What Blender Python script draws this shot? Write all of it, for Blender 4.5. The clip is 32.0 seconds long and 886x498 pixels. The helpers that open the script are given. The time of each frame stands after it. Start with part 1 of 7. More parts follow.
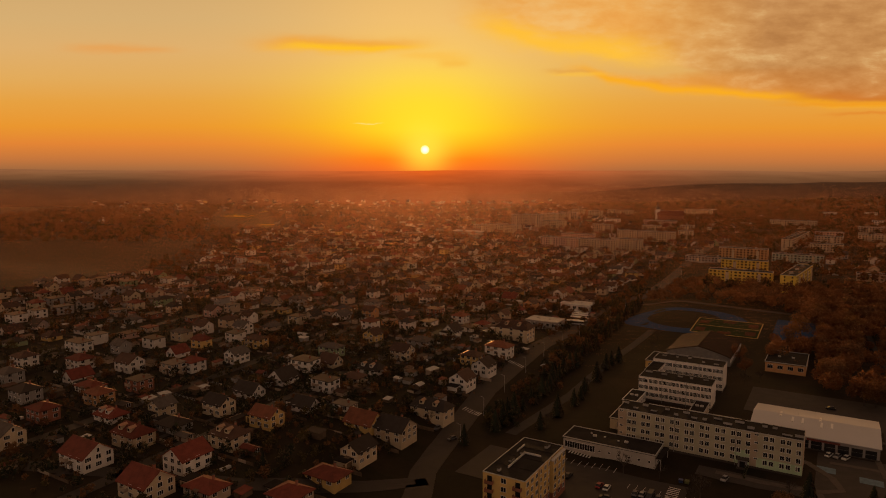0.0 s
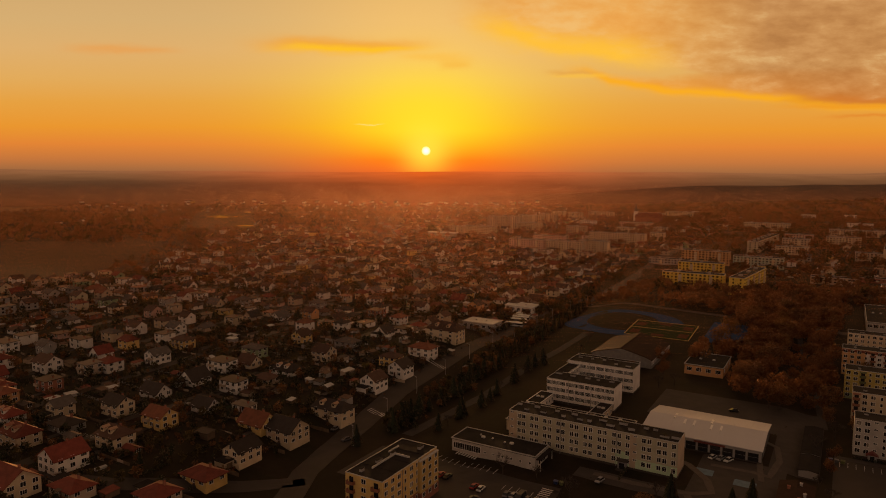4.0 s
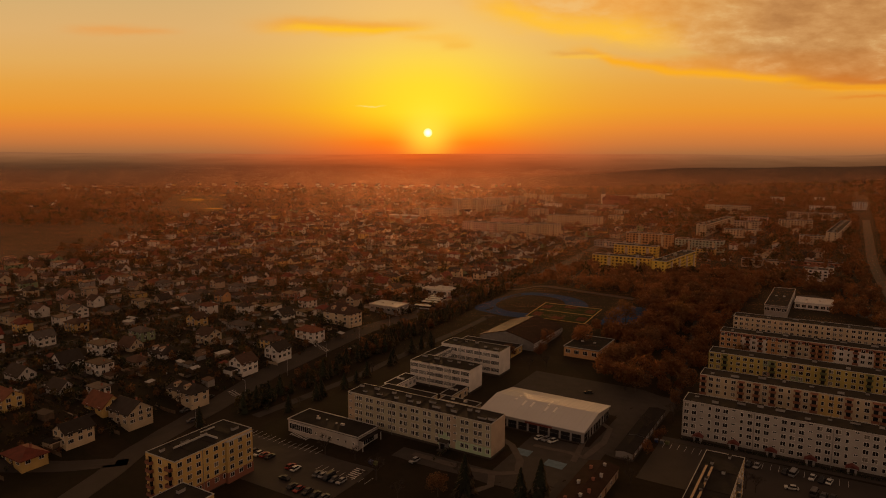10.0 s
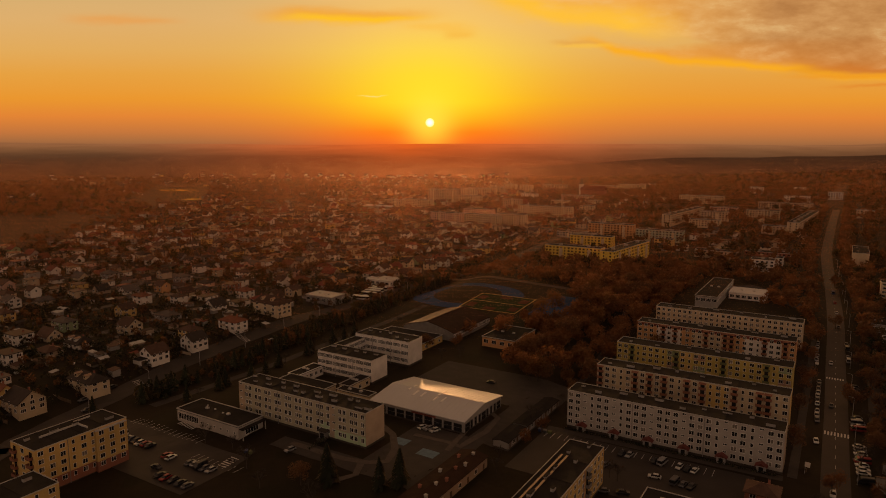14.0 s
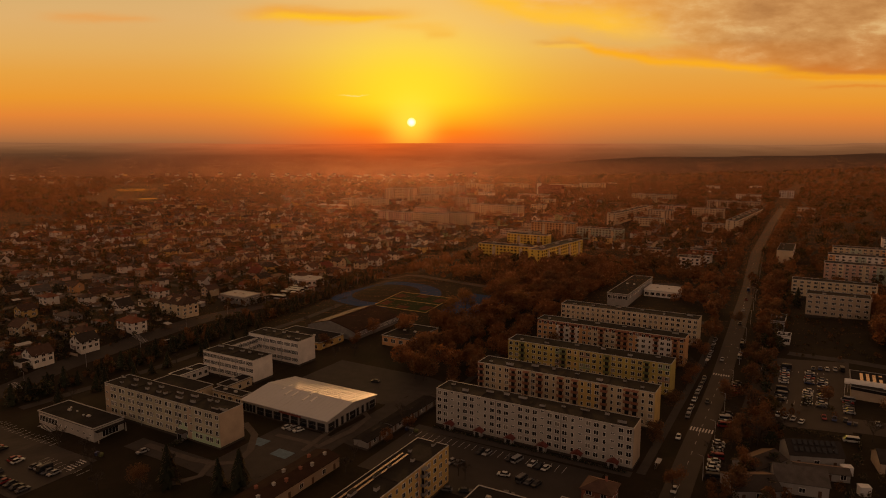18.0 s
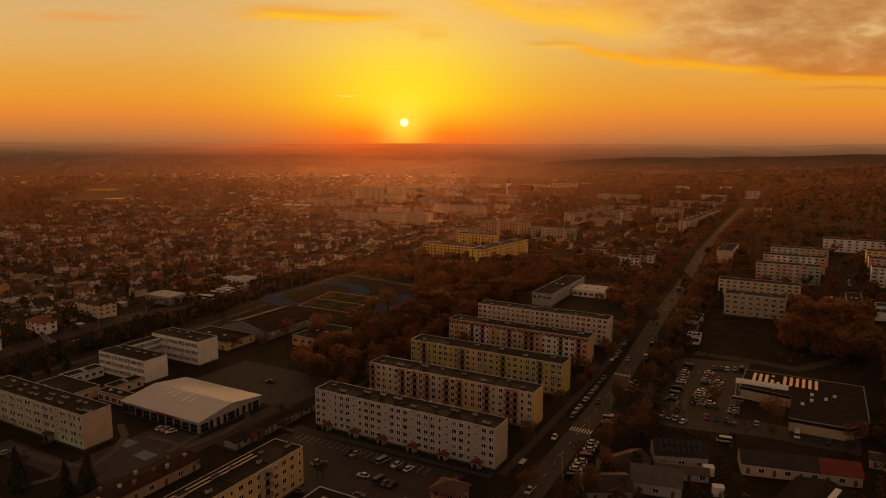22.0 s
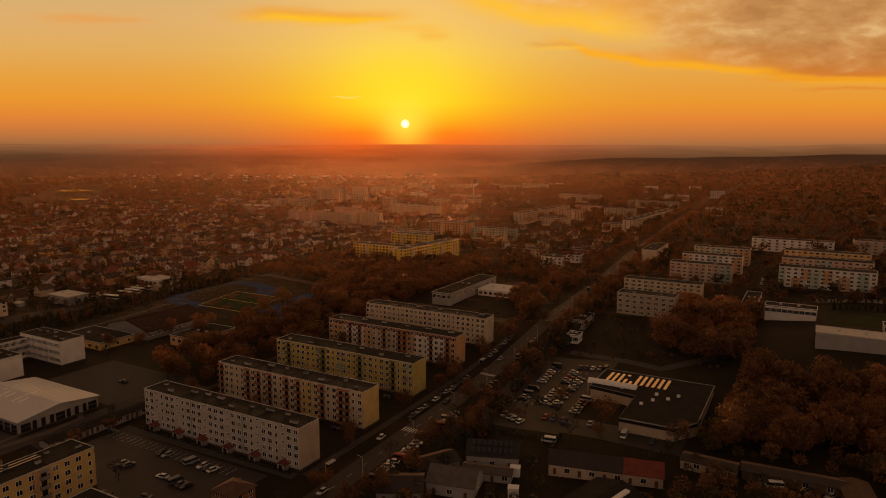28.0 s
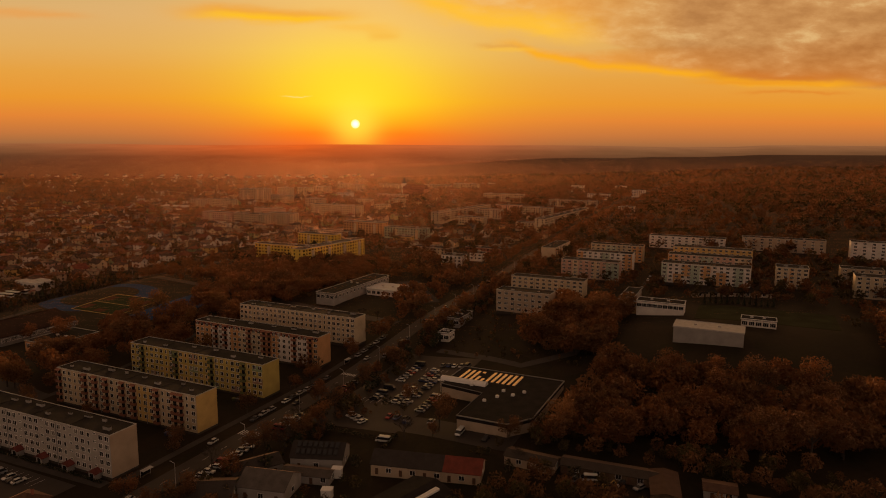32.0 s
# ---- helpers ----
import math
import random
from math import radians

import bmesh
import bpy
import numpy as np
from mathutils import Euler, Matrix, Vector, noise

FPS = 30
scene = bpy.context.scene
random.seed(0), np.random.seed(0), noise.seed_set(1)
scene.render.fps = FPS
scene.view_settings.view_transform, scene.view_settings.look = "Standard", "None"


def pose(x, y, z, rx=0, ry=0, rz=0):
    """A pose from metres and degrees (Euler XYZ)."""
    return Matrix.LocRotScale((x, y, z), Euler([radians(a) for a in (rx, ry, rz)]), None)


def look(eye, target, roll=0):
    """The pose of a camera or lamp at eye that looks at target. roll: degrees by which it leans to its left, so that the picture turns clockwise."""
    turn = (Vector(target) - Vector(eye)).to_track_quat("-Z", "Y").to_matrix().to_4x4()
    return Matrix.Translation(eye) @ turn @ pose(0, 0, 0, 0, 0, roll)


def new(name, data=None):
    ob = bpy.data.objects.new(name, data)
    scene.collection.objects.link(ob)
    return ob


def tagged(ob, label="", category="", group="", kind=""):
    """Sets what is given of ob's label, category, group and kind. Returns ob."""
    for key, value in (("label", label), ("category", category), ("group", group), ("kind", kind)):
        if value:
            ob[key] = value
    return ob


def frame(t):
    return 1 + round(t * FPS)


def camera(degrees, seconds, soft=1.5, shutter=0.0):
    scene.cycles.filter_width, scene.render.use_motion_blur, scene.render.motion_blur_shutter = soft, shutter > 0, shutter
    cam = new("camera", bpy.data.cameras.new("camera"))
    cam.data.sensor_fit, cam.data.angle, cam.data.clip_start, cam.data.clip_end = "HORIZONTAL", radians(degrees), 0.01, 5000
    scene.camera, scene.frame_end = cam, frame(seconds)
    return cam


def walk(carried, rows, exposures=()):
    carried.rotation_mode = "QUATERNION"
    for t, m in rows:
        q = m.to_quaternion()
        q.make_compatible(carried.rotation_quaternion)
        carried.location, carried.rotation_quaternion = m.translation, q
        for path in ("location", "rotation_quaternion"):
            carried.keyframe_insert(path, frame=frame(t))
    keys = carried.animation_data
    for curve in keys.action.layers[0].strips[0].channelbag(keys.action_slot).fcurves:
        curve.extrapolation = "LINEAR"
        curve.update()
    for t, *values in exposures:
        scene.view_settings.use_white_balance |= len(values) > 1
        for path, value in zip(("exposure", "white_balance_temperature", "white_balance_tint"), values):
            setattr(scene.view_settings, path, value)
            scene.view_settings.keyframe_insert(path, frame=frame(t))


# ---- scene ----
cam = camera(66.5, 32.0, soft=1.0)
PATH = [
    (0, (-8.001, 3.326, 104.976), (-7.9917, 5.3137, 104.7549), 0.10),
    (0.5, (-2.425, 3.358, 104.904), (-2.4181, 5.3459, 104.6843), 0.17),
    (1, (2.404, 3.222, 104.970), (2.4114, 5.2099, 104.7503), 0.19),
    (1.5, (7.810, 2.972, 105.154), (7.8166, 4.9599, 104.9342), 0.17),
    (2, (12.653, 2.716, 105.365), (12.6608, 4.7039, 105.1452), 0.24),
    (2.5, (18.035, 2.530, 105.496), (18.0432, 4.5179, 105.2763), 0.23),
    (3, (23.147, 2.267, 105.550), (23.1547, 4.2549, 105.3308), 0.24),
    (3.5, (28.594, 1.951, 105.556), (28.6016, 3.9391, 105.3383), 0.26),
    (5.5, (50.049, 0.600, 106.203), (50.0538, 2.5881, 105.9849), 0.23),
    (6, (55.058, 0.413, 106.312), (55.0629, 2.4011, 106.0938), 0.24),
    (6.5, (60.673, 0.146, 106.458), (60.6770, 2.1340, 106.2396), 0.23),
    (7, (65.853, -0.031, 106.587), (65.8574, 1.9570, 106.3685), 0.23),
    (7.5, (71.470, -0.316, 106.692), (71.4732, 1.6720, 106.4733), 0.21),
    (8, (76.642, -0.555, 106.793), (76.6457, 1.4330, 106.5743), 0.22),
    (8.5, (82.307, -0.739, 106.847), (82.3087, 1.2490, 106.6286), 0.20),
    (9, (87.571, -0.896, 106.962), (87.5728, 1.0920, 106.7430), 0.20),
    (9.5, (93.087, -1.033, 107.000), (93.0889, 0.9523, 106.7578), 0.20),
    (10, (98.406, -1.360, 107.126), (98.4072, 0.6217, 106.8562), 0.20),
    (10.5, (103.885, -1.579, 107.179), (103.8864, 0.3994, 106.8861), 0.23),
    (11, (109.338, -1.673, 107.347), (109.3382, 0.3047, 107.0493), 0.22),
    (11.5, (115.277, -1.876, 107.486), (115.2760, 0.1017, 107.1882), 0.20),
    (12, (120.595, -2.030, 107.538), (120.5938, -0.0523, 107.2400), 0.16),
    (12.5, (126.581, -2.145, 107.621), (126.5781, -0.1674, 107.3228), 0.13),
    (13, (131.942, -2.228, 107.704), (131.9378, -0.2504, 107.4056), 0.12),
    (13.5, (137.630, -2.326, 107.757), (137.6260, -0.3484, 107.4583), 0.13),
    (14, (143.205, -2.457, 107.724), (143.2001, -0.4794, 107.4253), 0.13),
    (14.5, (148.900, -2.357, 107.674), (148.8985, -0.3795, 107.3750), 0.10),
    (16.5, (171.102, -1.374, 107.072), (171.1249, 0.6033, 106.7722), 0.02),
    (17, (176.495, -1.126, 106.920), (176.5257, 0.8512, 106.6203), 0.08),
    (17.5, (182.132, -0.985, 106.813), (182.1724, 0.9920, 106.5134), 0.11),
    (18, (187.414, -0.902, 106.740), (187.4621, 1.0749, 106.4405), 0.15),
    (18.5, (193.000, -0.638, 106.675), (193.0559, 1.3387, 106.3759), 0.23),
    (19, (198.038, -0.779, 106.567), (198.1011, 1.1976, 106.2683), 0.27),
    (19.5, (203.827, -0.889, 106.508), (203.8942, 1.0875, 106.2096), 0.26),
    (20, (209.284, -0.885, 106.486), (209.3522, 1.0914, 106.1875), 0.28),
    (20.5, (214.498, -0.807, 106.396), (214.5688, 1.1694, 106.0977), 0.31),
    (21, (220.141, -0.622, 106.261), (220.2109, 1.3544, 105.9626), 0.27),
    (21.5, (225.533, -0.353, 106.205), (225.6037, 1.6234, 105.9067), 0.28),
    (22, (230.870, -0.225, 106.140), (230.9396, 1.7514, 105.8417), 0.26),
    (22.5, (236.290, -0.210, 106.085), (236.3597, 1.7664, 105.7868), 0.27),
    (23, (241.589, -0.199, 106.021), (241.6593, 1.7774, 105.7228), 0.26),
    (23.5, (247.141, -0.218, 105.937), (247.2108, 1.7585, 105.6390), 0.26),
    (24, (252.380, -0.076, 105.796), (252.4492, 1.9005, 105.4982), 0.25),
    (24.5, (258.112, 0.125, 105.673), (258.1795, 2.1016, 105.3753), 0.22),
    (25, (263.355, 0.139, 105.583), (263.4229, 2.1156, 105.2856), 0.21),
    (25.5, (269.103, 0.229, 105.366), (269.1702, 2.2058, 105.0697), 0.18),
    (27.5, (290.206, 0.819, 104.659), (290.2718, 2.7960, 104.3638), 0.15),
    (28, (295.060, 0.860, 104.541), (295.1265, 2.8370, 104.2461), 0.17),
    (28.5, (300.285, 0.570, 104.416), (300.3525, 2.5471, 104.1216), 0.23),
    (29, (305.319, 0.623, 104.248), (305.3882, 2.6001, 103.9540), 0.27),
    (29.5, (310.748, 0.948, 103.994), (310.8203, 2.9250, 103.7003), 0.27),
    (30, (315.874, 1.223, 103.695), (315.9548, 3.1997, 103.4017), 0.31),
    (30.5, (321.191, 1.221, 103.497), (321.2937, 3.1968, 103.2041), 0.34),
    (31, (326.270, 1.220, 103.311), (326.3983, 3.1942, 103.0180), 0.38),
    (31.5, (331.742, 1.261, 103.223), (331.9089, 3.2324, 102.9302), 0.36),
    (32, (337.123, 1.141, 103.181), (337.3320, 3.1083, 102.8879), 0.28),
]
walk(cam, [(t, look(eye, target, roll)) for t, eye, target, roll in PATH])

# ---- light: sunset sky, low sun, clouds ----
SUN_DIR = Vector((-0.022, 1.0, 0.035)).normalized()


def build_world():
    w = bpy.data.worlds.new("sunset_sky")
    scene.world = w
    w.use_nodes = True
    nt = w.node_tree
    nt.nodes.clear()
    N, L = nt.nodes.new, nt.links.new

    def M(op, a, b=None, c=None, clamp=False):
        n = N("ShaderNodeMath")
        n.operation, n.use_clamp = op, clamp
        for i, v in enumerate((a, b, c)):
            if v is None:
                continue
            if hasattr(v, "node"):
                L(v, n.inputs[i])
            else:
                n.inputs[i].default_value = v
        return n.outputs[0]

    def ramp(fac, stops, interp="LINEAR"):
        n = N("ShaderNodeValToRGB")
        n.color_ramp.interpolation = interp
        el = n.color_ramp.elements
        while len(el) < len(stops):
            el.new(0.5)
        for e, (p, c) in zip(el, stops):
            e.position, e.color = p, (*c, 1)
        L(fac, n.inputs[0])
        return n.outputs[0]

    def mix(fac, a, b, kind="MIX"):
        n = N("ShaderNodeMix")
        n.data_type, n.blend_type, n.clamp_factor = "RGBA", kind, True
        for sock, v in ((n.inputs[0], fac), (n.inputs[6], a), (n.inputs[7], b)):
            if hasattr(v, "node"):
                L(v, sock)
            else:
                sock.default_value = v if isinstance(v, float) else (*v, 1)
        return n.outputs[2]

    tc = N("ShaderNodeTexCoord").outputs["Generated"]
    sep = N("ShaderNodeSeparateXYZ")
    L(tc, sep.inputs[0])
    x, y, z = sep.outputs
    ay = M("MAXIMUM", M("ABSOLUTE", y), 0.05)
    X, Z = M("DIVIDE", x, ay), M("DIVIDE", z, ay)
    # colour by height over the horizon (tangent of elevation, 0 to 0.5)
    e = M("MULTIPLY", Z, 2.0, clamp=True)
    side = ramp(e, SKY_SIDE)
    core = ramp(e, SKY_CORE)
    # closeness to the sun's azimuth and to the sun itself
    dx = M("SUBTRACT", X, -0.022)
    gx = M("POWER", 2.718, M("MULTIPLY", M("MULTIPLY", dx, dx), -26.0))
    sky = mix(gx, side, core)
    dz = M("SUBTRACT", Z, 0.070)
    r2 = M("ADD", M("MULTIPLY", M("MULTIPLY", dx, dx), 0.85), M("MULTIPLY", M("MULTIPLY", dz, dz), 1.5))
    glow = M("POWER", 2.718, M("MULTIPLY", r2, -120.0))
    glow = M("MULTIPLY", glow, M("MULTIPLY", M("SUBTRACT", Z, 0.022), 24.0, clamp=True))
    sky = mix(M("MULTIPLY", glow, 0.8), sky, srgb(254, 226, 40))
    # high cloud sheet, its lower rim lit from below
    comb = N("ShaderNodeCombineXYZ")
    L(X, comb.inputs[0]), L(Z, comb.inputs[1])

    def fbm(scale, sx, sy, detail, off):
        mp = N("ShaderNodeMapping")
        mp.inputs["Scale"].default_value, mp.inputs["Location"].default_value = (sx, sy, 1), (off, off * 0.7, off)
        L(comb.outputs[0], mp.inputs[0])
        n = N("ShaderNodeTexNoise")
        n.inputs["Scale"].default_value, n.inputs["Detail"].default_value, n.inputs["Roughness"].default_value = scale, detail, 0.58
        L(mp.outputs[0], n.inputs["Vector"])
        return n.outputs[0]

    n1, n2, n3 = fbm(3.0, 1.0, 4.5, 7, 3.1), fbm(9.0, 1.0, 3.2, 6, 7.7), fbm(24.0, 1.0, 2.2, 5, 1.9)
    wob = M("ADD", M("MULTIPLY", M("SUBTRACT", n2, 0.5), 0.040), M("MULTIPLY", M("SUBTRACT", n3, 0.5), 0.022))
    tone = M("ADD", M("MULTIPLY", n3, 0.45), M("MULTIPLY", n2, 0.55))

    def edge(points):
        """Height of a cloud's lower rim along X, from a few (X, Z) places."""
        return M("MULTIPLY", ramp(M("ADD", X, 0.1, clamp=True), [(px + 0.1, (pz, pz, pz)) for px, pz in points]), 1.0)

    def smooth(v, width):
        return M("SMOOTH_MIN", M("MULTIPLY", M("MAXIMUM", v, 0.0), 1.0 / width), 1.0, 0.3)

    near = ramp(tone, [(0.36, srgb(234, 154, 62)), (0.50, srgb(240, 170, 82)), (0.64, srgb(242, 186, 108))])
    far = ramp(tone, [(0.35, srgb(172, 112, 58)), (0.47, srgb(190, 130, 72)), (0.56, srgb(204, 146, 86)), (0.66, srgb(224, 178, 116))])
    inner = mix(M("MULTIPLY_ADD", X, 5.0, -1.35, clamp=True), near, far)
    # deeper orange just above the lower rim
    low = edge([(0.10, 0.150), (0.21, 0.146), (0.245, 0.131), (0.32, 0.119), (0.42, 0.114), (0.50, 0.108), (0.58, 0.097), (0.70, 0.096)])
    c2 = M("ADD", M("SUBTRACT", Z, low), M("MULTIPLY", wob, 0.35))
    up1 = edge([(0.03, 0.211), (0.13, 0.186), (0.17, 0.175), (0.25, 0.168), (0.33, 0.160), (0.37, 0.146), (0.42, 0.124), (0.52, 0.109), (0.58, 0.100), (0.66, 0.093)])
    c1 = M("ADD", M("SUBTRACT", Z, up1), M("MULTIPLY", wob, 0.8))
    body1 = M("MULTIPLY", smooth(c1, 0.010), M("MULTIPLY", M("SUBTRACT", X, 0.0), 9.0, clamp=True))
    top2 = M("MULTIPLY_ADD", M("SUBTRACT", X, 0.16), 0.14, 0.004)
    body2 = M("MULTIPLY", smooth(c2, 0.006), smooth(M("SUBTRACT", top2, c2), 0.012))
    body2 = M("MULTIPLY", body2, M("MULTIPLY", M("SUBTRACT", X, 0.16), 12.0, clamp=True))
    sky = mix(M("MULTIPLY", body1, 0.92), sky, inner)
    sky = mix(M("MULTIPLY", body2, 0.85), sky, inner)
    warm = M("POWER", 2.718, M("MULTIPLY", M("MAXIMUM", c2, 0.0), -36.0))
    warm = M("MULTIPLY", M("MULTIPLY", warm, body2), M("MULTIPLY", M("SUBTRACT", X, 0.20), 8.0, clamp=True))
    sky = mix(M("MULTIPLY", warm, 0.85), sky, mix(M("MULTIPLY_ADD", X, 3.0, -0.8, clamp=True), srgb(242, 154, 40), srgb(222, 126, 38)))
    for c, k, gain, gold in ((M("SUBTRACT", c1, 0.010), 3000.0, 0.9, srgb(255, 192, 52)), (M("SUBTRACT", c2, 0.005), 26000.0, 0.95, srgb(250, 172, 30))):
        rim = M("POWER", 2.718, M("MULTIPLY", M("MULTIPLY", c, c), -k))
        start, stop = (0.02, 0.36) if gain == 0.9 else (0.17, 0.80)
        span = M("MULTIPLY", M("MULTIPLY", M("SUBTRACT", X, start), 14.0, clamp=True), M("MULTIPLY", M("SUBTRACT", stop, X), 10.0, clamp=True))
        sky = mix(M("MULTIPLY", M("MULTIPLY", rim, gain), span), sky, gold)
    # small streaks, blunt at their ends
    for cx, cz, wx, wz, col, k in STREAKS:
        ddx = M("DIVIDE", M("SUBTRACT", X, cx), wx)
        d2 = M("MULTIPLY", ddx, ddx)
        ddz = M("DIVIDE", M("ADD", M("SUBTRACT", Z, cz), M("MULTIPLY", M("SUBTRACT", n2, 0.5), 0.022)), wz)
        q = M("POWER", 2.718, M("MULTIPLY", M("ADD", M("MULTIPLY", d2, d2), M("MULTIPLY", ddz, ddz)), -1.0))
        sky = mix(M("MULTIPLY", q, k), sky, col)
    # the sun's disc
    dot = N("ShaderNodeVectorMath")
    dot.operation = "DOT_PRODUCT"
    L(tc, dot.inputs[0])
    dot.inputs[1].default_value = SUN_DIR
    disc = M("MULTIPLY", M("SUBTRACT", dot.outputs["Value"], math.cos(radians(0.39))), 40000.0, clamp=True)
    halo = M("POWER", 2.718, M("MULTIPLY", M("SUBTRACT", 1.0, dot.outputs["Value"]), -1800.0))
    sky = mix(M("MULTIPLY", halo, 0.75), sky, (1.0, 0.80, 0.06))
    sky = mix(disc, sky, (2.2, 1.9, 1.1))
    # overhead and behind: dim dusk
    up = ramp(M("MULTIPLY_ADD", y, 0.5, 0.5, clamp=True), DUSK)
    up = mix(M("MULTIPLY", M("SUBTRACT", z, 0.25), 1.3, clamp=True), up, ZENITH)
    high = M("MULTIPLY", M("SUBTRACT", Z, 0.22), 3.2, clamp=True)
    sky = mix(high, sky, up)
    back = M("MULTIPLY_ADD", y, -4.0, 1.6, clamp=True)
    sky = mix(back, sky, up)
    nishita = N("ShaderNodeTexSky")
    nishita.sky_type, nishita.sun_disc = "NISHITA", False
    nishita.sun_elevation, nishita.sun_rotation = radians(2.0), radians(-1.3)
    bg1, bg2, add, out = N("ShaderNodeBackground"), N("ShaderNodeBackground"), N("ShaderNodeAddShader"), N("ShaderNodeOutputWorld")
    L(sky, bg1.inputs[0]), L(nishita.outputs[0], bg2.inputs[0])
    bg1.inputs[1].default_value, bg2.inputs[1].default_value = 1.0, 0.002
    L(bg1.outputs[0], add.inputs[0]), L(bg2.outputs[0], add.inputs[1]), L(add.outputs[0], out.inputs[0])


def srgb(r, g, b):
    return tuple((c / 255 / 12.92 if c <= 10 else ((c / 255 + 0.055) / 1.055) ** 2.4) for c in (r, g, b))


SKY_SIDE = [(0.0, srgb(146, 94, 60)), (0.016, srgb(166, 106, 62)), (0.04, srgb(194, 116, 60)), (0.086, srgb(226, 131, 52)), (0.136, srgb(233, 149, 46)), (0.206, srgb(230, 160, 64)),
            (0.274, srgb(226, 170, 90)), (0.36, srgb(222, 174, 108)), (0.44, srgb(214, 173, 113))]
SKY_CORE = [(0.0, srgb(226, 92, 36)), (0.016, srgb(244, 104, 30)), (0.04, srgb(254, 120, 16)), (0.086, srgb(255, 160, 10)), (0.136, srgb(255, 190, 18)), (0.206, srgb(253, 200, 52)),
            (0.274, srgb(250, 202, 84)), (0.344, srgb(246, 195, 103)), (0.43, srgb(240, 190, 110))]
DUSK = [(0.0, (0.44, 0.285, 0.20)), (0.5, (0.36, 0.195, 0.11)), (1.0, (0.52, 0.245, 0.094))]
ZENITH = (0.12, 0.072, 0.046)
STREAKS = [(-0.145, 0.186, 0.115, 0.009, srgb(240, 160, 48), 0.85), (-0.135, 0.181, 0.10, 0.0055, srgb(254, 192, 32), 0.95), (-0.01, 0.168, 0.05, 0.005, srgb(250, 186, 66), 0.5), (0.02, 0.160, 0.022, 0.006, srgb(246, 186, 70), 0.8),
           (-0.46, 0.179, 0.075, 0.005, srgb(232, 158, 78), 0.7), (0.19, 0.147, 0.035, 0.003, srgb(226, 160, 70), 0.7), (0.20, 0.143, 0.04, 0.003, srgb(250, 190, 60), 0.6), (0.62, 0.111, 0.11, 0.006, srgb(206, 116, 40), 0.7),
           (0.60, 0.102, 0.10, 0.003, srgb(238, 150, 34), 0.7), (0.65, 0.088, 0.085, 0.0022, srgb(226, 132, 42), 0.7), (-0.105, 0.074, 0.018, 0.0008, (1.0, 0.72, 0.20), 0.7)]
build_world()
sun = new("sun", bpy.data.lights.new("sun", "SUN"))
sun.data.energy, sun.data.angle, sun.data.color = 2.8, radians(1.0), (1.0, 0.48, 0.18)
sun.matrix_world = look((0, 3000, 600), Vector((0, 3000, 600)) - SUN_DIR * 10)

# ---- materials ----


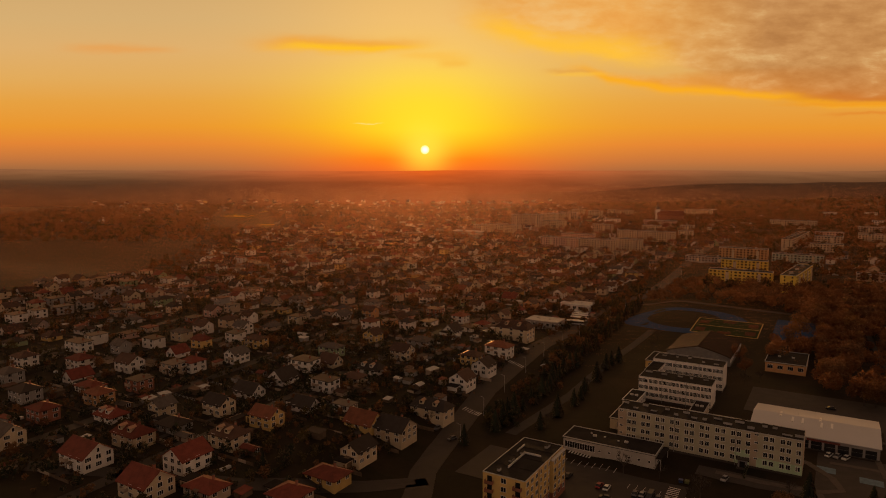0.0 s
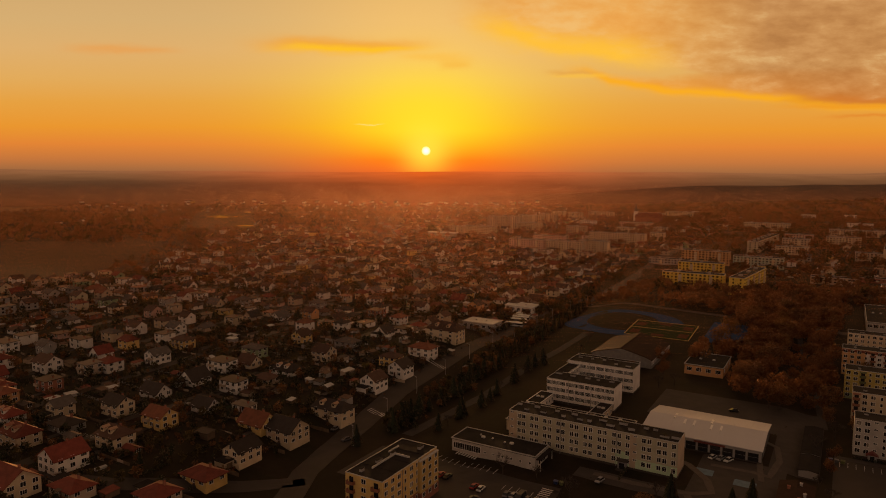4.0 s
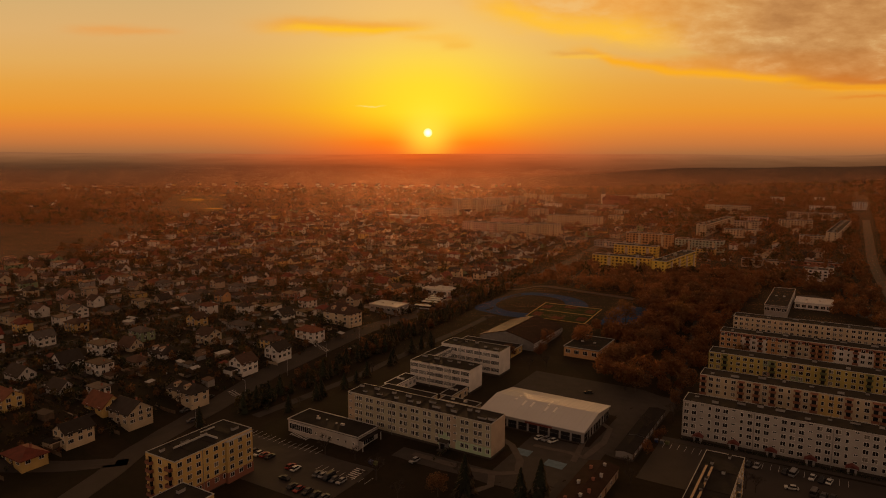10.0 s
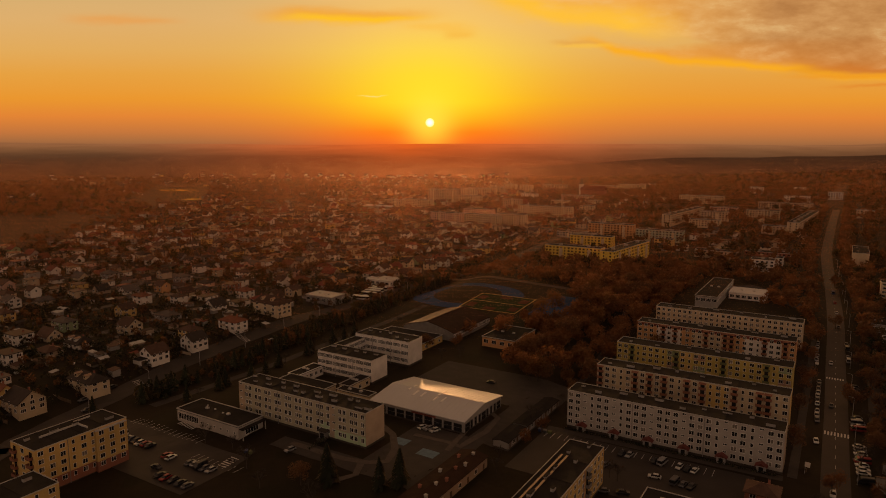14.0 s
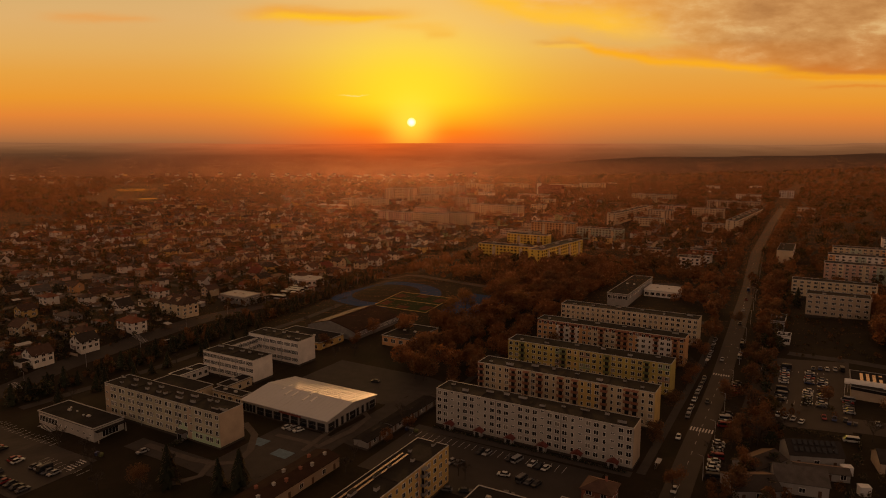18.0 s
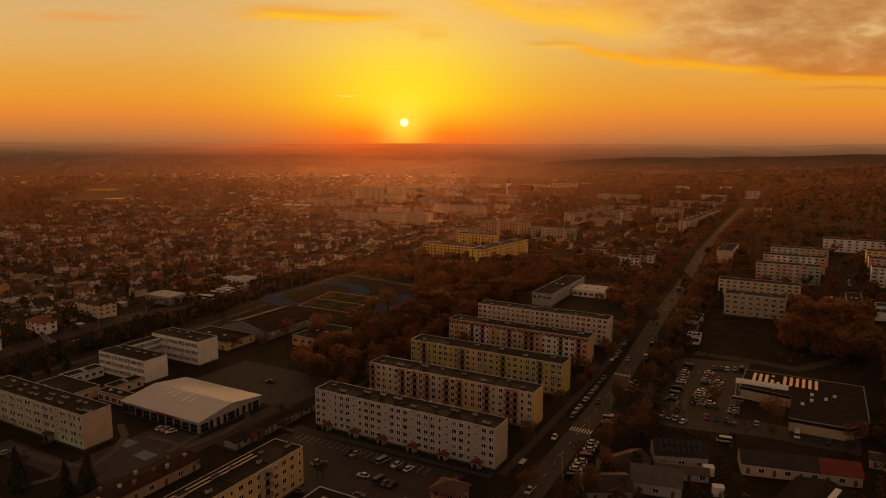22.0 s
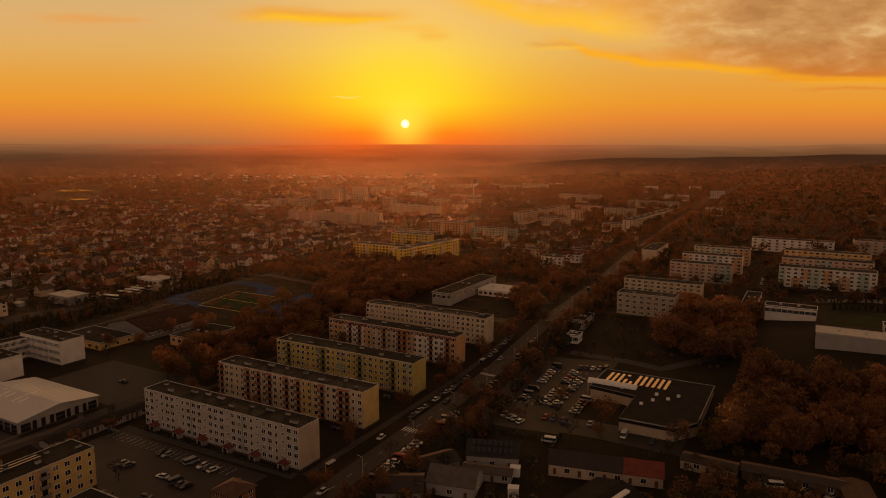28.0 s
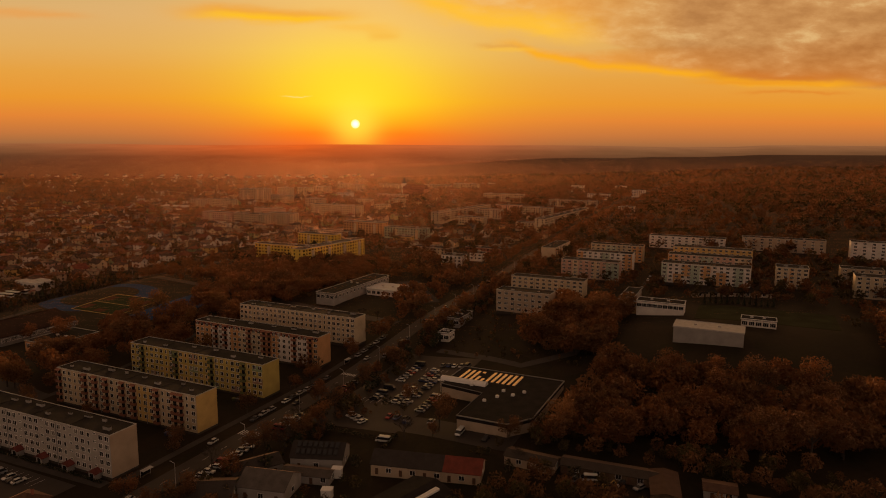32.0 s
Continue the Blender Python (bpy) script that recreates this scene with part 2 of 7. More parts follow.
def material(name, colour, rough=0.8, metal=0.0, dark=0.6, scale=0.6, bump=0.2, spec=0.4, fine=6.0, vary=0.0, sheen=0.0, graze=0.0):
    """Colour broken by stains and grain at two sizes (scale, fine: per metre); vary: spread between objects; sheen,
    graze: soft gloss at flat angles, tinted warm to imitate distant haze.
    """
    m = bpy.data.materials.new(name)
    m.use_nodes = True
    nt = m.node_tree
    N, L = nt.nodes.new, nt.links.new
    b = nt.nodes["Principled BSDF"]
    b.inputs["Roughness"].default_value, b.inputs["Metallic"].default_value = rough, metal
    b.inputs["Specular IOR Level"].default_value = spec
    b.inputs["Sheen Weight"].default_value, b.inputs["Sheen Roughness"].default_value = sheen, 0.12
    b.inputs["Sheen Tint"].default_value = (1.0, 0.45, 0.2, 1)
    pos = N("ShaderNodeNewGeometry").outputs["Position"]
    big, small = N("ShaderNodeTexNoise"), N("ShaderNodeTexNoise")
    for n, s, d in ((big, scale, 5), (small, fine, 3)):
        n.inputs["Scale"].default_value, n.inputs["Detail"].default_value = s, d
        L(pos, n.inputs["Vector"])
    add = N("ShaderNodeMath")
    add.operation = "MULTIPLY_ADD"
    L(big.outputs[0], add.inputs[0])
    add.inputs[1].default_value = 0.65
    sm = N("ShaderNodeMath")
    sm.operation = "MULTIPLY"
    L(small.outputs[0], sm.inputs[0])
    sm.inputs[1].default_value = 0.35
    L(sm.outputs[0], add.inputs[2])
    r = N("ShaderNodeMapRange")
    r.inputs["From Min"].default_value, r.inputs["From Max"].default_value = 0.3, 0.7
    L(add.outputs[0], r.inputs["Value"])
    mx = N("ShaderNodeMix")
    mx.data_type = "RGBA"
    L(r.outputs[0], mx.inputs[0])
    mx.inputs[6].default_value = (*[c * dark for c in colour], 1)
    mx.inputs[7].default_value = (*[min(1, c * (2 - dark) * 0.93) for c in colour], 1)
    col = mx.outputs[2]
    if vary:
        hsv = N("ShaderNodeHueSaturation")
        rnd = N("ShaderNodeObjectInfo").outputs["Random"]
        mr = N("ShaderNodeMapRange")
        mr.inputs["To Min"].default_value, mr.inputs["To Max"].default_value = 1 - vary, 1 + vary
        L(rnd, mr.inputs["Value"]), L(mr.outputs[0], hsv.inputs["Value"]), L(col, hsv.inputs["Color"])
        col = hsv.outputs[0]
    L(col, b.inputs["Base Color"])
    if bump:
        bp = N("ShaderNodeBump")
        bp.inputs["Strength"].default_value, bp.inputs["Distance"].default_value = bump, 0.05
        L(small.outputs[0], bp.inputs["Height"]), L(bp.outputs[0], b.inputs["Normal"])
    if graze:
        fr, gl, mx2, k = N("ShaderNodeFresnel"), N("ShaderNodeBsdfGlossy"), N("ShaderNodeMixShader"), N("ShaderNodeMath")
        fr.inputs["IOR"].default_value, gl.inputs["Roughness"].default_value = 1.4, 0.6
        gl.inputs["Color"].default_value = (1.0, 0.72, 0.5, 1)
        k.operation = "MULTIPLY"
        k.inputs[1].default_value = graze
        L(fr.outputs[0], k.inputs[0]), L(k.outputs[0], mx2.inputs[0]), L(b.outputs[0], mx2.inputs[1]), L(gl.outputs[0], mx2.inputs[2])
        L(mx2.outputs[0], nt.nodes["Material Output"].inputs[0])
    return m


WALL = {"mint": (0.36, 0.42, 0.33), "pale": (0.43, 0.40, 0.36), "rose": (0.30, 0.19, 0.13), "buff": (0.47, 0.43, 0.31), "ash": (0.40, 0.37, 0.33), "olive": (0.46, 0.36, 0.10), "lemon": (0.70, 0.50, 0.08), "white": (0.68, 0.63, 0.57), "cream": (0.53, 0.43, 0.29), "yellow": (0.58, 0.40, 0.14), "orange": (0.52, 0.29, 0.13), "grey": (0.30, 0.28, 0.26),
        "beige": (0.42, 0.33, 0.24), "green": (0.24, 0.30, 0.17), "pink": (0.52, 0.34, 0.27), "brick": (0.28, 0.11, 0.07)}
WALLM = {k: material("plaster_" + k, v, 0.85, dark=0.78, scale=0.25, bump=0.1, vary=0.12) for k, v in WALL.items()}
ROOF = {"red": (0.145, 0.030, 0.020), "brown": (0.062, 0.033, 0.024), "dark": (0.026, 0.022, 0.021), "grey": (0.080, 0.070, 0.064), "terracotta": (0.150, 0.050, 0.026)}
ROOFM = {k: material("roof_" + k, v, 0.8, dark=0.6, scale=0.5, bump=0.5, spec=0.25, fine=4.0, vary=0.25, sheen=0.4, graze=0.35) for k, v in ROOF.items()}
ASPHALT = material("asphalt", (0.033, 0.0275, 0.0245), 0.7, spec=0.32, dark=0.7, scale=0.15, fine=3.0, graze=0.12)
PAVING = material("concrete_paving", (0.054, 0.044, 0.038), 0.8, spec=0.3, dark=0.75, scale=0.3, fine=2.0)
ROOFFELT = material("roofing_felt", (0.022, 0.018, 0.017), 0.92, spec=0.15, dark=0.5, scale=0.25, fine=2.0)
METALROOF = material("sheet_metal_roof", (0.56, 0.55, 0.56), 0.55, 0.0, dark=0.9, scale=0.08, bump=0.05, spec=0.5)
TIN = material("galvanised_tin", (0.46, 0.44, 0.42), 0.6, 0.2, dark=0.75, scale=0.5)
WHITE = material("white_paint", (0.75, 0.73, 0.70), 0.6, dark=0.9, scale=1.0, bump=0.05)
FRAMEM = material("white_window_frame", (0.84, 0.81, 0.76), 0.5, dark=0.92, bump=0.0)
GLASS = material("window_glass", (0.02, 0.02, 0.022), 0.12, dark=0.8, bump=0.0, spec=0.6)
GRASS = material("lawn", (0.035, 0.036, 0.014), 0.95, dark=0.5, scale=0.12, bump=0.3, spec=0.1, fine=2.0)
BARK = material("bark", (0.06, 0.045, 0.035), 0.9)
WOODM = material("weathered_wood", (0.12, 0.08, 0.05), 0.85)
LEAF = {"rust": (0.185, 0.078, 0.029), "brown": (0.150, 0.074, 0.033), "ochre": (0.195, 0.095, 0.030), "conifer": (0.022, 0.028, 0.014), "olive": (0.065, 0.052, 0.019)}


def leaf_material(name, colour):
    """Thin leaves: they let part of the light behind them through."""
    m = material("foliage_" + name, colour, 0.85, dark=0.55, scale=0.25, bump=0.0, spec=0.2, fine=1.6, vary=0.25, sheen=0.35, graze=0.15)
    nt = m.node_tree
    b, out = nt.nodes["Principled BSDF"], nt.nodes["Material Output"]
    face = out.inputs[0].links[0].from_socket
    t, mx = nt.nodes.new("ShaderNodeBsdfTranslucent"), nt.nodes.new("ShaderNodeMixShader")
    nt.links.new(b.inputs["Base Color"].links[0].from_socket, t.inputs[0])
    nt.links.new(face, mx.inputs[1]), nt.links.new(t.outputs[0], mx.inputs[2]), nt.links.new(mx.outputs[0], out.inputs[0])
    mx.inputs[0].default_value = 0.12 if name == "conifer" else 0.44
    return m


LEAFM = {k: leaf_material(k, v) for k, v in LEAF.items()}

# ---- plan: u runs along the apartment blocks, v across them, both in metres ----
TURN = -31.0
CU, SU = math.cos(radians(TURN)), math.sin(radians(TURN))


def xy(u, v):
    return u * CU - v * SU, u * SU + v * CU


def uv_of(x, y):
    return x * CU + y * SU, -x * SU + y * CU


def step(a):
    a = min(1.0, max(0.0, a))
    return a * a * (3 - 2 * a)


def swell(x, y):
    """Gentle swells of the town, then the far hills."""
    u, v = uv_of(x, y)
    h = 7.5 * step((-u - 135) / 40) * (1 - 0.6 * step((v - 330) / 110))
    h += 8 * step((v - 405 + 30 * step((20 - u) / 60)) / 130) * step((u + 150) / 40)
    east, centre = step((u - 60) / 80), step((u + 150) / 60)
    rise = 6 * step((v - 650 - 150 * centre) / 200) + 7 * step((v - 950) / 250)
    h += 15 * step((v - 600) / 420) * east + rise * (1 - east)
    h += 3 * step((u - 140) / 50) * step((v - 330) / 60) + 5 * step((u - 215) / 70) * step((v - 440) / 110)
    h = max(h, 1.9 * step((v - 222) / 14) * step((u + 112) / 12) * step((20 - u) / 10) * step((440 - v) / 40))
    if y > 1500:
        h += (110 + 4 * math.sin(x / 700.0) + 2.5 * math.sin(x / 260.0 + 1)) * step((y - 2900) / 1700)
        h += 56 * step((x - 0.12 * y + 100) / 900) * math.exp(-((y - 2600 + 0.10 * x) / 520) ** 2)
        h += 24 * step((-x + 300) / 700) * math.exp(-((y - 3300 - 0.05 * x) / 420) ** 2)
    return h


NODES = {}


def node(i, j):
    if (i, j) not in NODES:
        NODES[i, j] = swell(-620 + 12.5 * i, 12.5 * j)
    return NODES[i, j]


def ground_height(x, y):
    """Height of the ground sheet: three-cornered facets over the town, the plain swell beyond."""
    if not (-620 <= x < 705 and 0 <= y < 687.5):
        return swell(x, y)
    a, b = (x + 620) / 12.5, y / 12.5
    i, j = int(a), int(b)
    a, b = a - i, b - j
    if a > b:
        return node(i, j) * (1 - a) + node(i + 1, j) * (a - b) + node(i + 1, j + 1) * b
    return node(i, j) * (1 - b) + node(i, j + 1) * (b - a) + node(i + 1, j + 1) * a


def at(u, v, turn=0.0, lift=0.0):
    x, y = xy(u, v)
    return pose(x, y, ground_height(x, y) + lift, 0, 0, TURN + turn)


class MB:
    """Collects faces for one mesh; every face names a material slot."""

    def __init__(self):
        self.v, self.f, self.m = [], [], []

    def face(self, pts, mat=0):
        n = len(self.v)
        self.v += [tuple(p) for p in pts]
        self.f.append(tuple(range(n, n + len(pts))))
        self.m.append(mat)

    def box(self, x0, x1, y0, y1, z0, z1, mat=0, bottom=True):
        n = len(self.v)
        self.v += [(x0, y0, z0), (x1, y0, z0), (x1, y1, z0), (x0, y1, z0), (x0, y0, z1), (x1, y0, z1), (x1, y1, z1), (x0, y1, z1)]
        q = [(4, 5, 6, 7), (0, 1, 5, 4), (1, 2, 6, 5), (2, 3, 7, 6), (3, 0, 4, 7)] + ([(3, 2, 1, 0)] if bottom else [])
        self.f += [tuple(n + i for i in k) for k in q]
        self.m += [mat] * len(q)

    def slab(self, pts, t, mat=0):
        """A plate: pts its upper face, thickness t downwards."""
        low = [(p[0], p[1], p[2] - t) for p in pts]
        self.face(pts, mat), self.face(low[::-1], mat)
        for i in range(len(pts)):
            j = (i + 1) % len(pts)
            self.face([pts[i], low[i], low[j], pts[j]], mat)

    def tube(self, cx, cy, z0, z1, r0, r1, n=8, mat=0):
        a = [(cx + r0 * math.cos(2 * math.pi * i / n), cy + r0 * math.sin(2 * math.pi * i / n), z0) for i in range(n)]
        b = [(cx + r1 * math.cos(2 * math.pi * i / n), cy + r1 * math.sin(2 * math.pi * i / n), z1) for i in range(n)]
        for i in range(n):
            j = (i + 1) % n
            self.face([a[i], a[j], b[j], b[i]], mat)
        self.face(b, mat)

    def mesh(self, name, mats, weld=False):
        if weld:
            seen = {}
            key = [seen.setdefault(tuple(round(c, 4) for c in p), len(seen)) for p in self.v]
            self.v, self.f = list(seen), [tuple(key[i] for i in f) for f in self.f]
        me = bpy.data.meshes.new(name)
        me.from_pydata(self.v, [], self.f)
        for m in mats:
            me.materials.append(m)
        me.polygons.foreach_set("material_index", self.m)
        me.update()
        return me


def part(name, mb, mats, parent=None, label="", m=None):
    me = mb if isinstance(mb, bpy.types.Mesh) else mb.mesh(name, mats if isinstance(mats, (list, tuple)) else [mats])
    ob = new(name, me)
    if parent:
        ob.parent = parent
    if m is not None:
        ob.matrix_basis = m
    return tagged(ob, label)


def thing(name, m, label, category, group="", kind=""):
    ob = new(name)
    ob.empty_display_size = 0.5
    ob.matrix_basis = m
    return tagged(ob, label, category, group, kind)


# ---- ground ----


def backdrop_material():
    """Hills at the edge of sight, haze glow painted into emission, strongest below the sun."""
    m = bpy.data.materials.new("painted_haze")
    m.use_nodes = True
    nt = m.node_tree
    N, L = nt.nodes.new, nt.links.new
    geo, sep = N("ShaderNodeNewGeometry"), N("ShaderNodeSeparateXYZ")
    L(geo.outputs["Position"], sep.inputs[0])
    noise_t = N("ShaderNodeTexNoise")
    noise_t.inputs["Scale"].default_value, noise_t.inputs["Detail"].default_value = 0.004, 6
    L(geo.outputs["Position"], noise_t.inputs["Vector"])

    def rng_map(sock, a, b, c=0.0, d=1.0):
        n = N("ShaderNodeMapRange")
        for k, v in zip(("From Min", "From Max", "To Min", "To Max"), (a, b, c, d)):
            n.inputs[k].default_value = v
        L(sock, n.inputs["Value"])
        return n.outputs[0]

    def mix(f, a, b):
        n = N("ShaderNodeMix")
        n.data_type = "RGBA"
        for s, v in ((n.inputs[0], f), (n.inputs[6], a), (n.inputs[7], b)):
            if hasattr(v, "node"):
                L(v, s)
            else:
                s.default_value = (*v, 1)
        return n.outputs[2]
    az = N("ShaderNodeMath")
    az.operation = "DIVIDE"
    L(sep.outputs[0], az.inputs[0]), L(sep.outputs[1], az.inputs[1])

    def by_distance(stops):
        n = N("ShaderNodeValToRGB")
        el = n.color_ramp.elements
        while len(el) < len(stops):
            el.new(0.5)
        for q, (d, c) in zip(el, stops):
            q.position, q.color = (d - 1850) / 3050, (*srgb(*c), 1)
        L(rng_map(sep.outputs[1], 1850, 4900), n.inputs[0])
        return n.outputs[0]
    # painted haze: lighter with distance, redder towards the sun's azimuth
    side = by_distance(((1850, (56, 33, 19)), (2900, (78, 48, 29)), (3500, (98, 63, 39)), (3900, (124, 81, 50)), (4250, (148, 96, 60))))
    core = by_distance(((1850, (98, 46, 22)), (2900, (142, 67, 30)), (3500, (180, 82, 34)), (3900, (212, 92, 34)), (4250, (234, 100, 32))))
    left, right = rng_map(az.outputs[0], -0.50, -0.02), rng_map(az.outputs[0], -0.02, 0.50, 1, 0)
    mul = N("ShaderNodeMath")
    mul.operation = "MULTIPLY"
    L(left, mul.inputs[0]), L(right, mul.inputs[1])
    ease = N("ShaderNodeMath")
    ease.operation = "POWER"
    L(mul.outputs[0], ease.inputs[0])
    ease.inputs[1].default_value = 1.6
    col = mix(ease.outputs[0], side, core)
    dk = N("ShaderNodeMix")
    dk.data_type, dk.blend_type = "RGBA", "MULTIPLY"
    L(rng_map(noise_t.outputs[0], 0.40, 0.65, 0.0, 0.28), dk.inputs[0]), L(col, dk.inputs[6])
    dk.inputs[7].default_value = (0.55, 0.5, 0.5, 1)
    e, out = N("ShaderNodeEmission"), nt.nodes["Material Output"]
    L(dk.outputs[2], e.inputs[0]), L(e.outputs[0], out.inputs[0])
    return m


def soil_material():
    """Lawns, dug beds and trodden earth, in plots that lie along the streets."""
    m = material("grass_soil_and_gardens", (0.018, 0.0125, 0.0058), 0.85, dark=0.5, scale=0.05, bump=0.4, spec=0.15, fine=0.5, sheen=0.05, graze=0.05)
    nt = m.node_tree
    N, L = nt.nodes.new, nt.links.new
    b = nt.nodes["Principled BSDF"]
    base = b.inputs["Base Color"].links[0].from_socket
    mp, vo, ramp = N("ShaderNodeMapping"), N("ShaderNodeTexVoronoi"), N("ShaderNodeValToRGB")
    mp.inputs["Rotation"].default_value = (0, 0, radians(31))
    L(N("ShaderNodeNewGeometry").outputs["Position"], mp.inputs[0]), L(mp.outputs[0], vo.inputs["Vector"])
    vo.voronoi_dimensions, vo.distance = "2D", "CHEBYCHEV"
    vo.inputs["Scale"].default_value, vo.inputs["Randomness"].default_value = 0.075, 0.8
    el = ramp.color_ramp.elements
    for p, c in ((0.25, (0.85, 1.05, 0.8)), (0.45, (1.2, 1.15, 1.15)), (0.62, (0.75, 0.85, 0.7)), (0.8, (1.35, 1.25, 1.25))):
        e = el.new(p)
        e.color = (*c, 1)
    el[0].color, el[-1].color = (0.9, 0.8, 0.7, 1), (1.1, 1.3, 0.9, 1)
    L(vo.outputs["Color"], ramp.inputs[0])
    mx = N("ShaderNodeMix")
    mx.data_type, mx.blend_type, mx.clamp_result = "RGBA", "MULTIPLY", False
    mx.inputs[0].default_value = 1.0
    L(base, mx.inputs[6]), L(ramp.outputs[0], mx.inputs[7]), L(mx.outputs[2], b.inputs["Base Color"])
    return m


def build_ground():
    near = [-900, -500, -250, -100] + list(np.arange(0, 700, 12.5)) + list(np.arange(700, 1901, 40))
    far = [near[-1]] + list(np.arange(1960, 4861, 60))
    xs = [-4600, -3900, -3300, -2800, -2400, -2000, -1700, -1450, -1250, -1050, -900, -750] + list(np.arange(-620, 720, 12.5)) + \
         [750, 820, 900, 1050, 1250, 1450, 1700, 2000, 2400, 2800, 3300, 3900, 4600]
    xf = list(np.arange(-4600, 4601, 100.0))
    soil = soil_material()
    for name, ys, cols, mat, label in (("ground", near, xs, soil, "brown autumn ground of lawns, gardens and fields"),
                                       ("backdrop", far, xf, backdrop_material(), "wooded hills and fields with haze and sunset glow painted in")):
        v = [(float(x), float(y), swell(x, y)) for y in ys for x in cols]
        n = len(cols)
        f = []
        for j in range(len(ys) - 1):
            for i in range(n - 1):
                p, q = j * n + i, (j + 1) * n + i
                f += [(p, p + 1, q + 1), (p, q + 1, q)]
        me = bpy.data.meshes.new(name)
        me.from_pydata(v, [], f)
        me.polygons.foreach_set("use_smooth", [True] * len(f))
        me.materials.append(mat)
        tagged(new(name, me), label, name, kind="structure")


def strip(name, pts, width, mat, label, lift=0.12, kerb=0.0, cat="road"):
    """A road or path along plan points (u, v), laid on the ground, with the edge as a real step."""
    mb = MB()
    fine = []
    for (a, b), (c, d) in zip(pts, pts[1:]):
        n = max(1, int(math.hypot(c - a, d - b) / 4))
        fine += [(a + (c - a) * i / n, b + (d - b) * i / n) for i in range(n)]
    fine.append(pts[-1])
    lanes = [[] for _ in range(5)]
    for i, (a, b) in enumerate(fine):
        p, q = fine[max(0, i - 1)], fine[min(len(fine) - 1, i + 1)]
        dx, dy = q[0] - p[0], q[1] - p[1]
        k = math.hypot(dx, dy) or 1
        nx, ny = -dy / k * width / 2, dx / k * width / 2
        for side, out in zip((1, 0.5, 0, -0.5, -1), lanes):
            x, y = xy(a + nx * side, b + ny * side)
            out.append((x, y, ground_height(x, y) + lift))
    L, R = lanes[0], lanes[-1]
    for i in range(len(fine) - 1):
        for p, q in zip(lanes, lanes[1:]):
            mb.face([p[i], q[i], q[i + 1], p[i + 1]])
        for s, o in ((L, 1), (R, -1)):
            a, b = s[i], s[i + 1]
            w = [a, b, (b[0], b[1], b[2] - 0.4), (a[0], a[1], a[2] - 0.4)]
            mb.face(w if o > 0 else w[::-1])
    return tagged(part(name, mb, mat), label, cat, kind="structure")


def patch(name, u0, u1, v0, v1, mat, label, lift=0.1, cat="pavement"):
    mb = MB()
    nu, nv = max(1, int((u1 - u0) / 3)), max(1, int((v1 - v0) / 3))

    def P(i, j, dz=0.0):
        x, y = xy(u0 + (u1 - u0) * i / nu, v0 + (v1 - v0) * j / nv)
        return x, y, ground_height(x, y) + lift + dz
    for i in range(nu):
        for j in range(nv):
            mb.face([P(i, j), P(i + 1, j), P(i + 1, j + 1), P(i, j + 1)])
    for i in range(nu):
        mb.face([P(i, 0, -0.4), P(i + 1, 0, -0.4), P(i + 1, 0), P(i, 0)])
    for j in range(nv):
        mb.face([P(nu, j, -0.4), P(nu, j + 1, -0.4), P(nu, j + 1), P(nu, j)])
    return tagged(part(name, mb, mat), label, cat, kind="structure")


build_ground()

# ---- window and small shared meshes ----


CURTAIN = material("curtained_glass", (0.20, 0.175, 0.15), 0.25, dark=0.6, bump=0.0, spec=0.6)


def window_mesh(w, h, bars=1, f=0.07, drawn=()):
    """A window on a wall whose face is y = 0, looking to -y: one frame with its panes set back; slot 0 frame, slot 1 glass, slot 2 panes with drawn curtains."""
    mb = MB()
    edge = [-w / 2]
    for i in range(bars + 1):
        c0, c1 = -w / 2 + w * i / (bars + 1), -w / 2 + w * (i + 1) / (bars + 1)
        edge += [c0 + (f if i == 0 else f / 2), c1 - (f if i == bars else f / 2)]
    edge.append(w / 2)
    zs = [0, f, h - f, h]
    y0, y1, y2 = -0.07, -0.02, 0.05
    for i in range(len(edge) - 1):
        for j in range(3):
            x0, x1, z0, z1 = edge[i], edge[i + 1], zs[j], zs[j + 1]
            pane = j == 1 and i % 2 == 1
            y = y1 if pane else y0
            mb.face([(x0, y, z0), (x1, y, z0), (x1, y, z1), (x0, y, z1)], (2 if i // 2 in drawn else 1) if pane else 0)
            if pane:
                for p, q in (((x0, z0), (x1, z0)), ((x1, z0), (x1, z1)), ((x1, z1), (x0, z1)), ((x0, z1), (x0, z0))):
                    mb.face([(p[0], y0, p[1]), (q[0], y0, q[1]), (q[0], y1, q[1]), (p[0], y1, p[1])], 0)
    for p, q in (((-w / 2, 0), (w / 2, 0)), ((w / 2, 0), (w / 2, h)), ((w / 2, h), (-w / 2, h)), ((-w / 2, h), (-w / 2, 0))):
        mb.face([(p[0], y2, p[1]), (q[0], y2, q[1]), (q[0], y0, q[1]), (p[0], y0, p[1])], 0)
    return mb.mesh("window", [FRAMEM, GLASS, CURTAIN], True)


